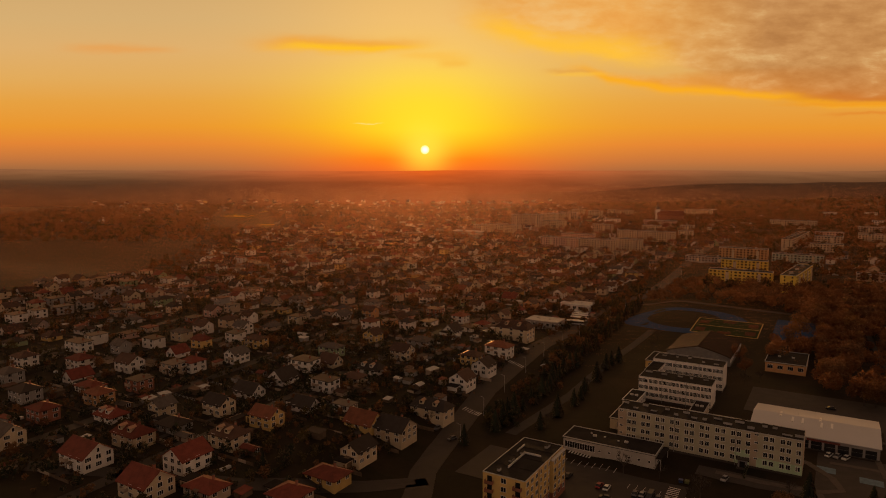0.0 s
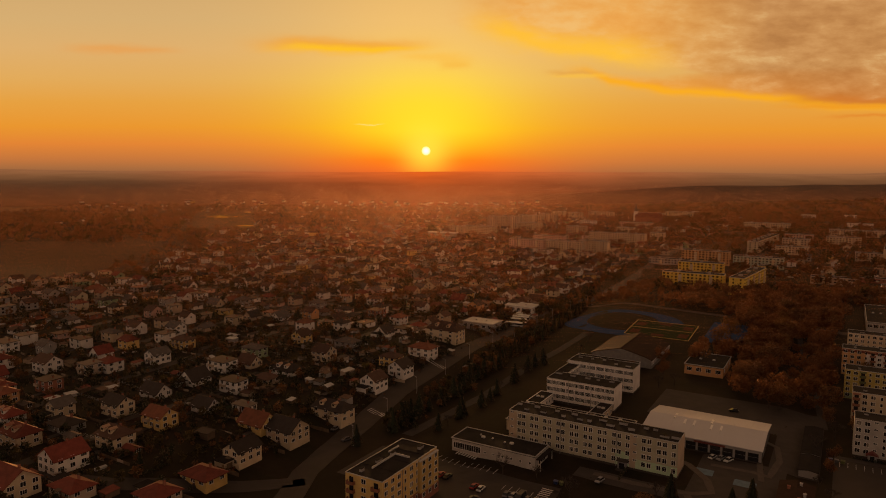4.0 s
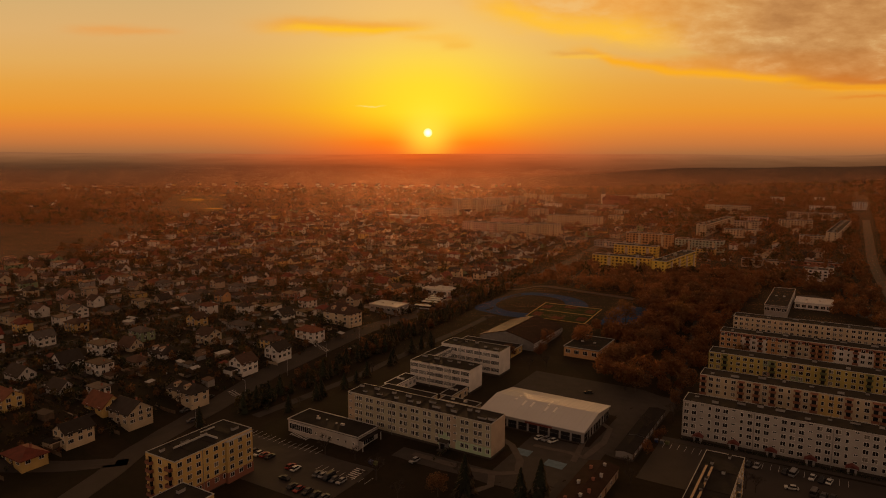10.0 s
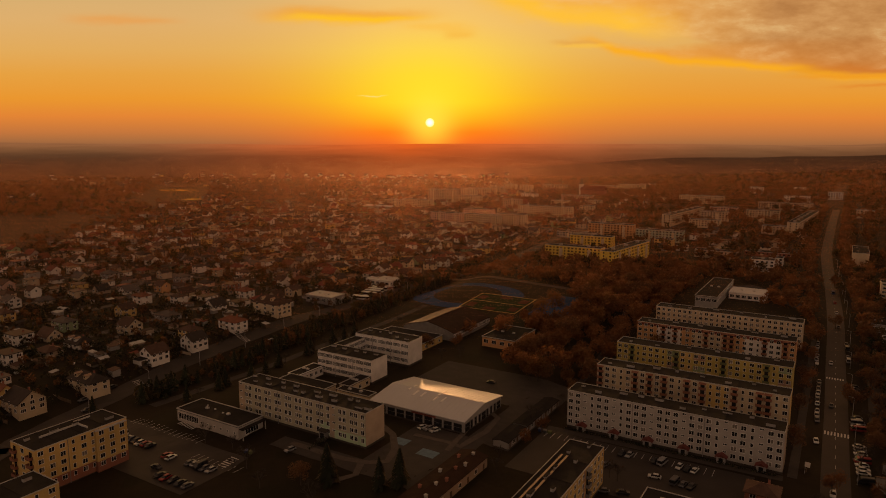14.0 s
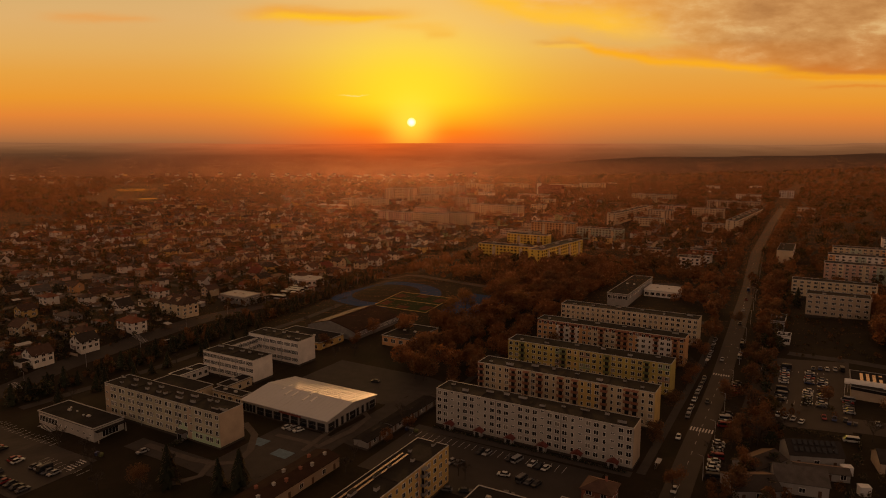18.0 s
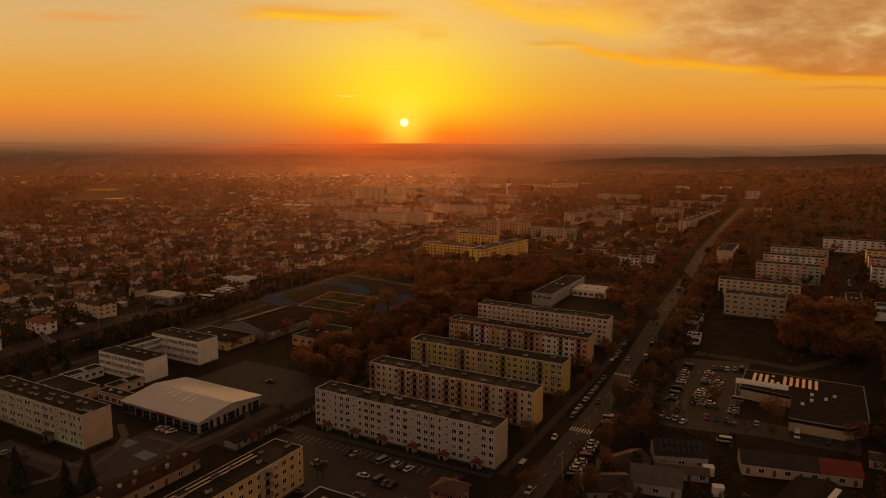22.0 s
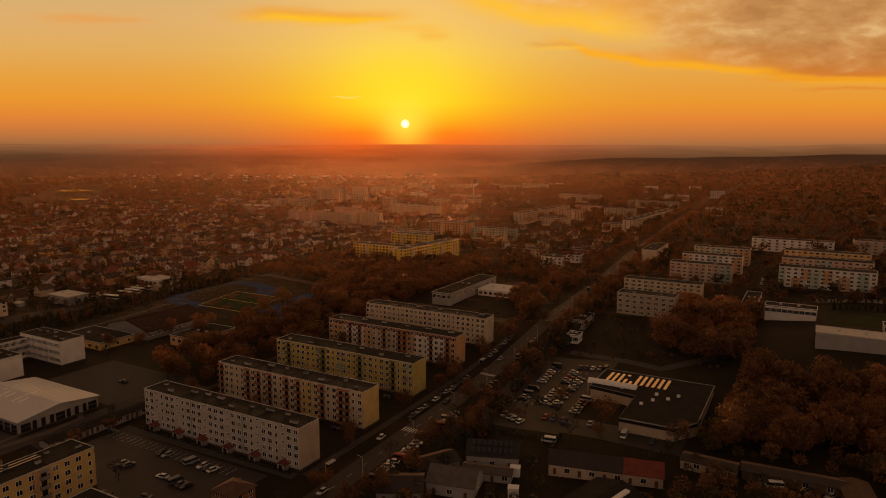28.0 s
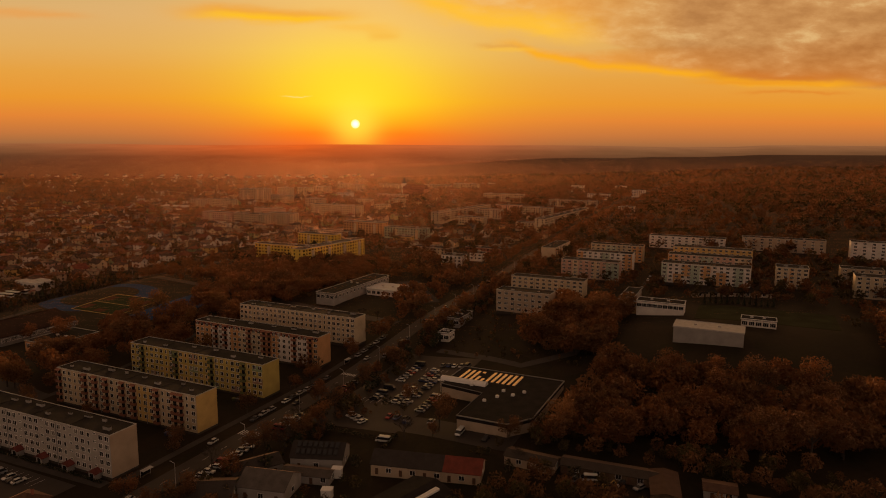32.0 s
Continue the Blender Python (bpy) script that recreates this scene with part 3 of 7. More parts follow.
WIN = {k: window_mesh(*a) for k, a in {"double": (1.75, 1.6, 1), "single": (1.0, 1.5, 0), "wide": (2.1, 1.45, 2), "small": (0.8, 0.7, 0),
                                       "band": (4.4, 2.0, 7, 0.12), "tall": (1.2, 2.1, 1), "shop": (2.6, 2.0, 2),
                                       "double_curtain": (1.75, 1.6, 1, 0.07, (0, 1)), "double_half": (1.75, 1.6, 1, 0.07, (1,)), "class": (1.5, 1.75, 1, 0.08), "class_half": (1.5, 1.75, 1, 0.08, (0,)),
                                       "stair": (1.3, 0.75, 1), "square": (0.95, 0.85, 0, 0.07), "glazing": (11.6, 2.5, 11, 0.09), "porch_glazing": (6.4, 2.3, 4, 0.09)}.items()}


def put_window(parent, kind, x, y, z, turn=0.0, label=""):
    return part("window", WIN[kind], None, parent, label, pose(x, y, z, 0, 0, turn))


BALM = {k: material("balcony_panel_" + k, c, 0.7, dark=0.7) for k, c in {"rust": (0.25, 0.10, 0.06), "green": (0.12, 0.13, 0.05), "grey": (0.2, 0.19, 0.18), "red": (0.15, 0.035, 0.028)}.items()}


def balcony_mesh(w, d, mat, roofed=False):
    mb = MB()
    mb.box(-w / 2, w / 2, -d, 0.02, -0.14, 0, 1)
    mb.box(-w / 2, w / 2, -d, -d + 0.08, 0, 1.0, 0)
    for s in (-1, 1):
        mb.box(s * w / 2 - 0.04, s * w / 2 + 0.04, -d + 0.08, 0.02, 0, 1.0, 0)
    mb.face([(-0.8, -0.015, 0.02), (0.8, -0.015, 0.02), (0.8, -0.015, 2.2), (-0.8, -0.015, 2.2)], 2)
    if roofed:
        mb.slab([(-w / 2 - 0.1, -d - 0.15, 2.35), (w / 2 + 0.1, -d - 0.15, 2.35), (w / 2 + 0.1, 0, 2.75), (-w / 2 - 0.1, 0, 2.75)], 0.1, 0)
    return mb.mesh("balcony", [mat, PAVING, GLASS])


def apartment_block(u0, u1, v0, v1, floors, mat, label, columns, name="apartment_block", front_end=(),  roof_items=8, storey=2.68, band=None, balconies=(), bal=None, canopies=0, end_windows=0, plinth=1.0,
                    stripes=(), end_mat=None, group="five-storey slab blocks", turn=0.0, win="double", category="apartment block", stairs=(), pairs=0.0):
    """A slab block: length along u, face towards smaller v. columns: number of window columns; balconies: columns that carry them."""
    w, d = u1 - u0, v1 - v0
    root = thing(name, at((u0 + u1) / 2, (v0 + v1) / 2, turn), label, category, group)
    H = plinth + floors * storey + 0.4
    x0, x1, y0, y1 = -w / 2, w / 2, -d / 2, d / 2
    mb = MB()
    mb.box(x0, x1, y0, y1, -1.5, H, 0)
    part("wall", mb, mat, root)
    mb = MB()
    mb.box(x0 - 0.04, x1 + 0.04, y0 - 0.04, y1 + 0.04, -1.5, plinth - 0.15, 0)
    part("plinth", mb, PAVING, root, "grey rendered plinth")
    mb = MB()
    mb.box(x0 + 0.13, x1 - 0.13, y0 + 0.13, y1 - 0.13, H + 0.004, H + 0.08, 0)
    for i in range(3):
        x = x0 + w * (i + 1) / 4
        mb.box(x - 0.05, x + 0.05, y0 + 0.3, y1 - 0.3, H + 0.08, H + 0.2, 0)
    roof = part("roof", mb, ROOFFELT, root, "dark bitumen felt roof")
    mb = MB()
    for a, b, c, e in ((x0 - 0.06, x1 + 0.06, y0 - 0.06, y0 + 0.12), (x0 - 0.06, x1 + 0.06, y1 - 0.12, y1 + 0.06), (x0 - 0.06, x0 + 0.12, y0 + 0.12, y1 - 0.12), (x1 - 0.12, x1 + 0.06, y0 + 0.12, y1 - 0.12)):
        mb.box(a, b, c, e, H + 0.002, H + 0.26, 0)
    part("parapet", mb, TIN, root, "light sheet-metal parapet capping")
    rr = random.Random(int(u0 * 7 + v0))
    for i in range(roof_items):
        x = x0 + w * (i + 0.5) / roof_items + rr.uniform(-1, 1)
        y = rr.choice((-1, 1)) * d * 0.18 + rr.uniform(-0.5, 0.5)
        mb = MB()
        a, b, hh = rr.uniform(0.5, 1.6), rr.uniform(0.35, 0.6), rr.uniform(0.7, 1.2)
        mb.box(x - a, x + a, y - b, y + b, H + 0.06, H + hh, 0)
        mb.box(x - a - 0.12, x + a + 0.12, y - b - 0.12, y + b + 0.12, H + hh, H + hh + 0.12, 1)
        part("chimney", mb, [WALLM["grey"], ROOFFELT], roof, "low rendered vent stack")
    for k, (a, b, z0, z1, m2, lab) in enumerate(stripes):
        mb = MB()
        mb.box(x0 + w * a, x0 + w * b, y0 - 0.05, y0 + 0.02, z0 * H, z1 * H, 0)
        part("facade_panel", mb, m2, root, lab)
    if end_mat:
        mb = MB()
        mb.box(x1 - 0.02, x1 + 0.05, y0, y1, plinth, H - 0.02, 0)
        part("end_wall", mb, end_mat, root, "insulated end wall in another tint")
    for c in range(columns):
        x = x0 + w * (c + 0.5) / columns
        if pairs and not (c in stairs or c + 1 in stairs or c == columns - 1):
            x += pairs if c % 2 else -pairs
        for s in range(floors):
            z = plinth + s * storey + 0.95
            if c in stairs:
                put_window(root, "stair", x, y0 - 0.06, z + storey * 0.5)
            elif c in balconies and bal:
                part("balcony", BALC[bal][1 if s == floors - 1 else 0], None, root, "", pose(x, y0 - 0.051, plinth + s * storey + 0.15))
            else:
                kind = "single" if (c % 4 == 3 and win == "double") else win
                if kind in ("double", "class"):
                    kind = rr.choice((kind,) * 7 + (kind + "_half", "double_curtain" if win == "double" else kind))
                put_window(root, kind, x, y0 - 0.06, z)
    for c in range(end_windows):
        for s in range(floors):
            put_window(root, "small", x1 + 0.06, y0 + d * (c + 0.5) / end_windows, plinth + s * storey + 1.0, 90)
    for c, what in enumerate(front_end):
        y = y0 + d * (c + 0.5) / len(front_end)
        for s in range(floors):
            if what == "balcony":
                part("balcony", BALC[bal][0], None, root, "", pose(x0 - 0.051, y, plinth + s * storey + 0.15, 0, 0, -90))
            else:
                put_window(root, what, x0 - 0.06, y, plinth + s * storey + 0.95, -90)
    for i in range(canopies):
        x = x0 + w * (i + 0.5) / canopies
        mb = MB()
        mb.box(x - 1.45, x + 1.45, y0 - 2.4, y0 - 0.05, -0.5, 2.3, 1)
        mb.box(x - 0.7, x + 0.7, y0 - 2.45, y0 - 2.4, 0.0, 2.05, 2)
        for q in (-1, 1):
            mb.slab([(x, y0 - 2.9, 3.5), (x + q * 2.0, y0 - 2.9, 2.25), (x + q * 2.0, y0 - 0.05, 2.25), (x, y0 - 0.05, 3.5)][::-q], 0.14, 0)
        mb.face([(x - 1.45, y0 - 2.4, 2.3), (x + 1.45, y0 - 2.4, 2.3), (x, y0 - 2.4, 3.3)], 0)
        part("entrance_porch", mb, [BALM["red"], WALLM["grey"], GLASS], root, "entrance porch under a red gable roof")
    for i in (1, 2):
        x = x0 + w * i / 3
        mb = MB()
        mb.box(x - 0.09, x + 0.09, y0 - 0.16, y0 - 0.055, 0, H, 0)
        part("downpipe", mb, BALM["grey"], root)
    return root


BALC = {k: (balcony_mesh(2.6, 1.1, m), balcony_mesh(2.6, 1.1, m, True)) for k, m in BALM.items()}

# ---- roads and yards ----
strip("road_1", [(-106, 120), (-114, 150), (-124, 177), (-131.5, 192), (-136, 210), (-142, 237), (-150.8, 278), (-159, 367), (-160, 475), (-151.5, 599), (-157, 821), (-165, 1030)], 9.5, ASPHALT, "grey asphalt main road past the houses")
strip("road_2", [(130, 150), (128.5, 250), (126.5, 330), (125.5, 388), (124, 440), (122.5, 500), (120, 560), (117, 622), (112.5, 691), (108.5, 769), (107.5, 843), (107, 1030), (107.5, 1160)], 8.6, ASPHALT, "straight asphalt avenue beside the apartment blocks")
for i, u in enumerate((-222, -275, -327, -392, -458, -524)):
    strip("street_%d" % (i + 1), [(u + 18, 90), (u + 15, 140), (u + 11, 190), (u + 4, 276), (u - 3, 405), (u + 4, 700), (u + 10, 900)], 6, ASPHALT, "narrow asphalt street between house gardens")
strip("street_7", [(-600, 420), (-150, 432)], 6, ASPHALT, "narrow asphalt cross street")
strip("street_8", [(-150, 540), (34, 508), (110, 498)], 7, ASPHALT, "asphalt street past the sports pitch")
strip("street_9", [(-127, 187), (-141, 172), (-168.6, 142), (-244, 112), (-310, 98)], 7, ASPHALT, "asphalt side street to the houses")

# ---- apartment blocks ----
G5 = "five-storey slab blocks"
apartment_block(36, 111.5, 311, 321, 5, WALLM["pale"], "pale grey five-storey apartment block with red entrance porches", 27, roof_items=10, canopies=6, end_mat=WALLM["beige"], stairs=(2, 6, 11, 15, 20, 24))
apartment_block(35.5, 110.3, 347.8, 358, 5, WALLM["cream"], "cream five-storey apartment block with rust-coloured balconies", 25, roof_items=8, balconies=(0, 5, 7, 9, 12, 14, 18, 21, 22), bal="rust", end_mat=WALLM["yellow"],
                stripes=((0.60, 0.70, 0.05, 0.97, WALLM["yellow"], "yellow painted facade stripe"),))
OLIVE_PATCHES = [(c / 13 + 0.004, (c + 1) / 13 - 0.004, 0.068 + f * 0.181, 0.068 + (f + 1) * 0.181, *q)
                 for c in range(13) for f in range(5)
                 for q in ((WALLM["green"], "olive green facade panel"), (WALLM["yellow"], "ochre facade panel"), (WALLM["rose"], "dull brown-pink facade panel"))
                 if (c * 7 + f * 5 + c * f * 3) % 8 == {"olive": 0, "ochre": 3, "dull": 6}[q[1].split()[0]]]
apartment_block(32.6, 108.6, 386, 396.5, 5, WALLM["olive"], "olive-yellow five-storey apartment block beside autumn trees", 26, roof_items=6, balconies=(2, 9, 16, 22), bal="green",
                stripes=OLIVE_PATCHES)
apartment_block(31.2, 107, 427, 437, 5, WALLM["orange"], "terracotta and cream five-storey apartment block with balconies", 25, roof_items=6, balconies=(4, 6, 11, 14, 15, 20, 23), bal="rust",
                stripes=((0.14, 0.30, 0.05, 0.88, WALLM["white"], "off-white facade panel"), (0.38, 0.58, 0.05, 0.88, WALLM["cream"], "cream facade panel"), (0.70, 0.92, 0.05, 0.88, WALLM["white"], "off-white facade panel"), (0.0, 1.0, 0.90, 0.985, BALM["red"], "red band under the eaves")))
apartment_block(33.5, 108, 457.5, 467.5, 5, WALLM["cream"], "cream-yellow five-storey apartment block in a row", 26, roof_items=6)

# ---- far apartment blocks ----
FAR = [(155, 187, 535, 546, 4, "beige", 0), (145, 193, 590, 600, 4, "cream", 0), (163, 207, 647, 658, 5, "pink", 0), (165, 210, 684, 695, 5, "white", 0), (168, 212, 719, 730, 5, "cream", 0)]
FAR += [(110, 162, 731, 743, 4, "cream", 90), (233, 292, 641, 653, 5, "white", 0), (233, 292, 676, 688, 5, "pink", 0), (233, 292, 708, 720, 5, "yellow", 0), (302, 322, 646, 659, 5, "cream", 0),
        (340, 366, 671, 683, 4, "beige", 0), (344, 367, 633, 645, 5, "cream", 0), (386, 426, 648, 660, 5, "cream", 0), (205, 271, 782, 794, 4, "white", 0), (279, 344, 775, 787, 4, "beige", 0), (355, 400, 765, 777, 5, "white", 0)]
OR, MI, CR = (WALLM["orange"], "orange facade panel"), (WALLM["mint"], "pale turquoise facade panel"), (WALLM["cream"], "cream facade panel")
PANELS = {(233, 641): ((0.0, 0.07, 0.05, 0.97, *MI), (0.14, 0.24, 0.05, 0.5, *OR), (0.24, 0.33, 0.4, 0.97, *OR), (0.33, 0.44, 0.05, 0.97, *MI), (0.46, 0.56, 0.3, 0.97, *OR), (0.62, 0.74, 0.05, 0.7, *OR), (0.82, 0.92, 0.05, 0.97, *MI)),
          (163, 647): ((0.55, 0.68, 0.05, 0.97, *CR), (0.78, 1.0, 0.05, 0.97, *MI), (0.2, 0.3, 0.05, 0.97, *CR)), (165, 684): ((0.0, 0.12, 0.05, 0.97, *OR), (0.45, 0.6, 0.05, 0.97, *MI), (0.85, 1.0, 0.05, 0.97, *OR)),
          (168, 719): ((0.3, 0.5, 0.05, 0.97, *MI), (0.8, 1.0, 0.05, 0.97, *OR)), (233, 676): ((0.0, 0.12, 0.05, 0.97, *OR), (0.4, 0.55, 0.05, 0.97, *MI), (0.8, 1.0, 0.05, 0.97, *CR)), (302, 646): ((0.42, 0.52, 0.05, 0.97, *OR),)}
for a, b, c, d, n, col, tn in FAR:
    sto = 2.95 if c == 535 else 2.5
    b -= 0.0 if c in (535, 590) else 0.07 * (b - a)
    apartment_block(a, b, c, d, n, WALLM[col], "distant %s slab apartment block with rows of windows" % ("pale " + col if col != "white" else "off-white"), max(5, int((b - a) / (3.9 if 140 < a < 330 and c < 725 else 5.5))), roof_items=2, win="wide", group="distant slab blocks", turn=tn, storey=sto, plinth=0.7,
                    stripes=PANELS.get((a, c), ()))
taken = [((a + b) / 2, (c + d) / 2) for a, b, c, d, n, col, tn in FAR]


def far_block(u, v, length, turn, floors, col):
    """A block of the town centre: walls with their small windows, roof and parapet."""
    word = "off-white" if col == "white" else "brick-red" if col == "brick" else "pale " + col
    root = thing("apartment_block", at(u, v, turn), "distant %s slab block in the town centre" % word, "apartment block", "blocks of the town centre")
    x1, y1, H = length / 2, 6.0, 1.4 + floors * 2.68
    mb = MB()
    mb.box(-x1, x1, -y1, y1, -3, H, 0)
    n = max(2, int(length / 3.4))
    for k in range(floors):
        z = 1.95 + k * 2.68
        for i in range(n):
            x = -x1 + length * (i + 0.5) / n
            w = 0.95 if (i + floors) % 3 else 0.55
            mb.box(x - w, x + w, -y1 - 0.05, -y1 + 0.01, z, z + 1.4, 1, False)
        for s in (-1, 1):
            for y in (-3.2, 2.6):
                mb.box(s * x1 - 0.05, s * x1 + 0.05, y - 0.6, y + 0.6, z, z + 1.4, 1, False)
    for i in range(int(length / 18)):
        x = -x1 + length * (i + 0.6) / max(1, int(length / 18))
        mb.box(x - 1.3, x + 1.3, -y1 - 1.0, -y1 + 0.01, 1.2, H - 1.6, 2)
    part("wall", mb, [WALLM[col], GLASS, WALLM["beige" if col in ("cream", "white", "yellow") else "cream"]], root)
    mb = MB()
    mb.box(-x1 + 0.2, x1 - 0.2, -y1 + 0.2, y1 - 0.2, H + 0.004, H + 0.1)
    roof = part("roof", mb, ROOFFELT, root, "dark felt roof")
    mb = MB()
    for a, b, c, e in ((-x1 - 0.1, x1 + 0.1, -y1 - 0.1, -y1 + 0.2), (-x1 - 0.1, x1 + 0.1, y1 - 0.2, y1 + 0.1), (-x1 - 0.1, -x1 + 0.2, -y1 + 0.2, y1 - 0.2), (x1 - 0.2, x1 + 0.1, -y1 + 0.2, y1 - 0.2)):
        mb.box(a, b, c, e, H + 0.002, H + 0.35)
    part("parapet", mb, TIN, root, "light sheet-metal parapet")
    for i in range(max(1, int(length / 22))):
        mb = MB()
        x = -x1 + length * (i + 0.5) / max(1, int(length / 22))
        mb.box(x - 1.2, x + 1.2, -1.2, 1.6, H + 0.1, H + 1.7)
        part("stair_head", mb, WALLM["grey"], roof)
    m = math.radians(turn)
    for k in (-0.4, 0, 0.4):
        taken.append((u + k * length * math.cos(m), v + k * length * math.sin(m)))


# town centre: plan place of the middle, length, turn, storeys, colour
CENTRE = [
    "-85 646 52 0 4 lemon; -41 653 81 84 5 lemon; -89 706 41 0 5 lemon; -49 809 49 0 4 mint; -37 779 18 0 2 yellow; -103 813 50 0 5 orange",
    "-139 802 45 0 2 grey; -324 825 48 0 5 pink; -273 826 48 0 5 cream; -243 848 38 0 5 cream; -252 979 81 0 5 cream; -337 1047 31 0 5 beige",
    "-497 1071 18 0 8 beige; -481 1076 17 0 8 cream; -465 1082 20 0 8 beige; -463 1135 27 0 7 cream; -436 1089 42 0 4 cream; -341 942 47 0 3 pink",
    "-523 991 27 0 4 beige; -489 1006 55 0 4 cream; -475 1208 29 0 5 cream; -470 1256 33 0 5 beige; -491 1365 27 0 5 cream; -446 1344 28 0 5 cream",
    "-357 1162 27 0 4 white; -269 1081 28 0 4 cream; -424 1444 54 0 4 beige; -326 1469 61 0 4 beige; -273 1498 55 0 5 cream; -273 1629 29 0 3 white",
    "-283 1197 56 0 3 pink; -207 1030 20 0 4 cream; -219 1100 20 0 4 beige; -61 987 142 85 4 cream; -24 991 32 0 4 beige; -77 1189 66 0 4 cream",
    "-165 1503 47 0 2 brick; -25 1066 35 0 3 pink; 28 1031 39 0 4 cream; 58 911 36 0 3 beige; 78 978 171 86 4 cream; 44 1151 70 0 3 beige",
    "-33 1495 24 0 4 white; -25 931 35 0 3 cream; 22 725 36 0 2 beige; 67 759 49 0 1 brick; 66 675 18 0 3 white; 73 710 11 0 2 white",
    "49 1306 37 0 3 white; 36 1573 21 0 3 white; 140 1042 19 0 3 beige",
]
for row in CENTRE:
    for words in row.split("; "):
        *nums, col = words.split()
        far_block(*map(float, nums[:4]), int(nums[4]), col)
far_block(101, 1382, 22, 0, 4, "white")

# ---- houses ----
HOUSE_CACHE = {}


def house_meshes(kind, w, d, floors, wall, roof):
    """Meshes of one sort of house: walls, roof, chimney. Ridge runs along local x."""
    key = (kind, w, d, floors, wall, roof)
    if key in HOUSE_CACHE:
        return HOUSE_CACHE[key]
    h = 0.45 + floors * 2.45
    x0, x1, y0, y1 = -w / 2, w / 2, -d / 2, d / 2
    a, b = MB(), MB()
    top = h
    if kind == "gable":
        r = d * (0.44 if floors == 1 else 0.34)
        top = h + r
        a.face([(x0, y0, -2), (x1, y0, -2), (x1, y0, h), (x0, y0, h)])
        a.face([(x1, y1, -2), (x0, y1, -2), (x0, y1, h), (x1, y1, h)])
        a.face([(x1, y0, -2), (x1, y1, -2), (x1, y1, h), (x1, 0, h + r - 0.1), (x1, y0, h)])
        a.face([(x0, y1, -2), (x0, y0, -2), (x0, y0, h), (x0, 0, h + r - 0.1), (x0, y1, h)])
        o, k = 0.55, r / (d / 2)
        b.slab([(x0 - o, y0 - o, h - o * k), (x1 + o, y0 - o, h - o * k), (x1 + o, 0, h + r), (x0 - o, 0, h + r)], 0.22)
        b.slab([(x1 + o, y1 + o, h - o * k), (x0 - o, y1 + o, h - o * k), (x0 - o, 0, h + r), (x1 + o, 0, h + r)], 0.22)
        b.box(x0 - o, x1 + o, -0.12, 0.12, h + r - 0.05, h + r + 0.08)
    elif kind == "half":
        r = d * 0.32
        top = h + r
        a.box(x0, x1, y0, y1, -2, h)
        o, k, c = 0.55, r / (d / 2), d * 0.28
        E = [(x0 - o, y0 - o, h - o * k), (x1 + o, y0 - o, h - o * k), (x1 + o, y1 + o, h - o * k), (x0 - o, y1 + o, h - o * k)]
        P, Q = (x0 - o + c, 0, h + r), (x1 + o - c, 0, h + r)
        for q in ([E[0], E[1], Q, P], [E[2], E[3], P, Q], [E[1], E[2], Q], [E[3], E[0], P]):
            b.slab(q, 0.2)
    elif kind == "hip":
        r = min(w, d) * 0.26
        top = h + r
        a.box(x0, x1, y0, y1, -2, h)
        o = 0.6
        c = d / 2 if w > d else w / 2 - 0.3
        E = [(x0 - o, y0 - o, h), (x1 + o, y0 - o, h), (x1 + o, y1 + o, h), (x0 - o, y1 + o, h)]
        P, Q = (min(0, x0 + c), 0, h + r), (max(0, x1 - c), 0, h + r)
        for q in ([E[0], E[1], Q, P], [E[2], E[3], P, Q], [E[1], E[2], Q], [E[3], E[0], P]):
            b.slab(q, 0.2)
    else:
        a.box(x0, x1, y0, y1, -2, h)
        b.slab([(x0 - 0.35, y0 - 0.35, h + 0.3), (x1 + 0.35, y0 - 0.35, h + 0.3), (x1 + 0.35, y1 + 0.35, h + 0.55), (x0 - 0.35, y1 + 0.35, h + 0.55)], 0.3)
        top = h + 0.4
    c = MB()
    cx, cy = w * 0.17, d * 0.12
    ch = top + (0.5 if kind in ("gable", "half") else 1.1)
    c.box(cx - 0.35, cx + 0.35, cy - 0.3, cy + 0.3, h - 0.5, ch, 0)
    c.box(cx - 0.45, cx + 0.45, cy - 0.4, cy + 0.4, ch, ch + 0.14, 1)
    res = (a.mesh("wall", [WALLM[wall]]), b.mesh("roof", [ROOFM[roof]]), c.mesh("chimney", [WALLM["brick"], PAVING]), h, top)
    HOUSE_CACHE[key] = res
    return res


ROOFWORD = {"red": "red tiled", "brown": "brown tiled", "dark": "dark grey", "grey": "grey sheet", "terracotta": "orange-red tiled"}
KINDWORD = {"gable": "gabled", "half": "half-hipped", "hip": "hipped", "flat": "flat"}
DOORM = material("house_door", (0.10, 0.05, 0.03), 0.6)
door_me = MB()
door_me.box(-0.5, 0.5, -0.07, 0.03, 0, 2.05, 0)
door_me = door_me.mesh("door", [DOORM])
step_me = MB()
step_me.box(-0.8, 0.8, -1.0, 0, -0.9, -0.02, 0)
step_me = step_me.mesh("door_step", [PAVING])
porch_me = MB()
porch_me.slab([(-1.1, -1.4, 2.45), (1.1, -1.4, 2.45), (1.1, 0, 2.75), (-1.1, 0, 2.75)], 0.14, 0)
for s in (-1, 1):
    porch_me.box(s * 0.95 - 0.06, s * 0.95 + 0.06, -1.3, -1.18, -0.6, 2.4, 0)
porch_me = porch_me.mesh("porch", [WOODM])
HOUSES = []
house_balcony = MB()
house_balcony.box(-1.5, 1.5, -1.2, 0, -0.16, 0, 0)
house_balcony.box(-1.5, 1.5, -1.2, -1.13, 0, 0.95, 0)
for s in (-1, 1):
    house_balcony.box(s * 1.465 - 0.035, s * 1.465 + 0.035, -1.13, 0, 0, 0.95, 0)
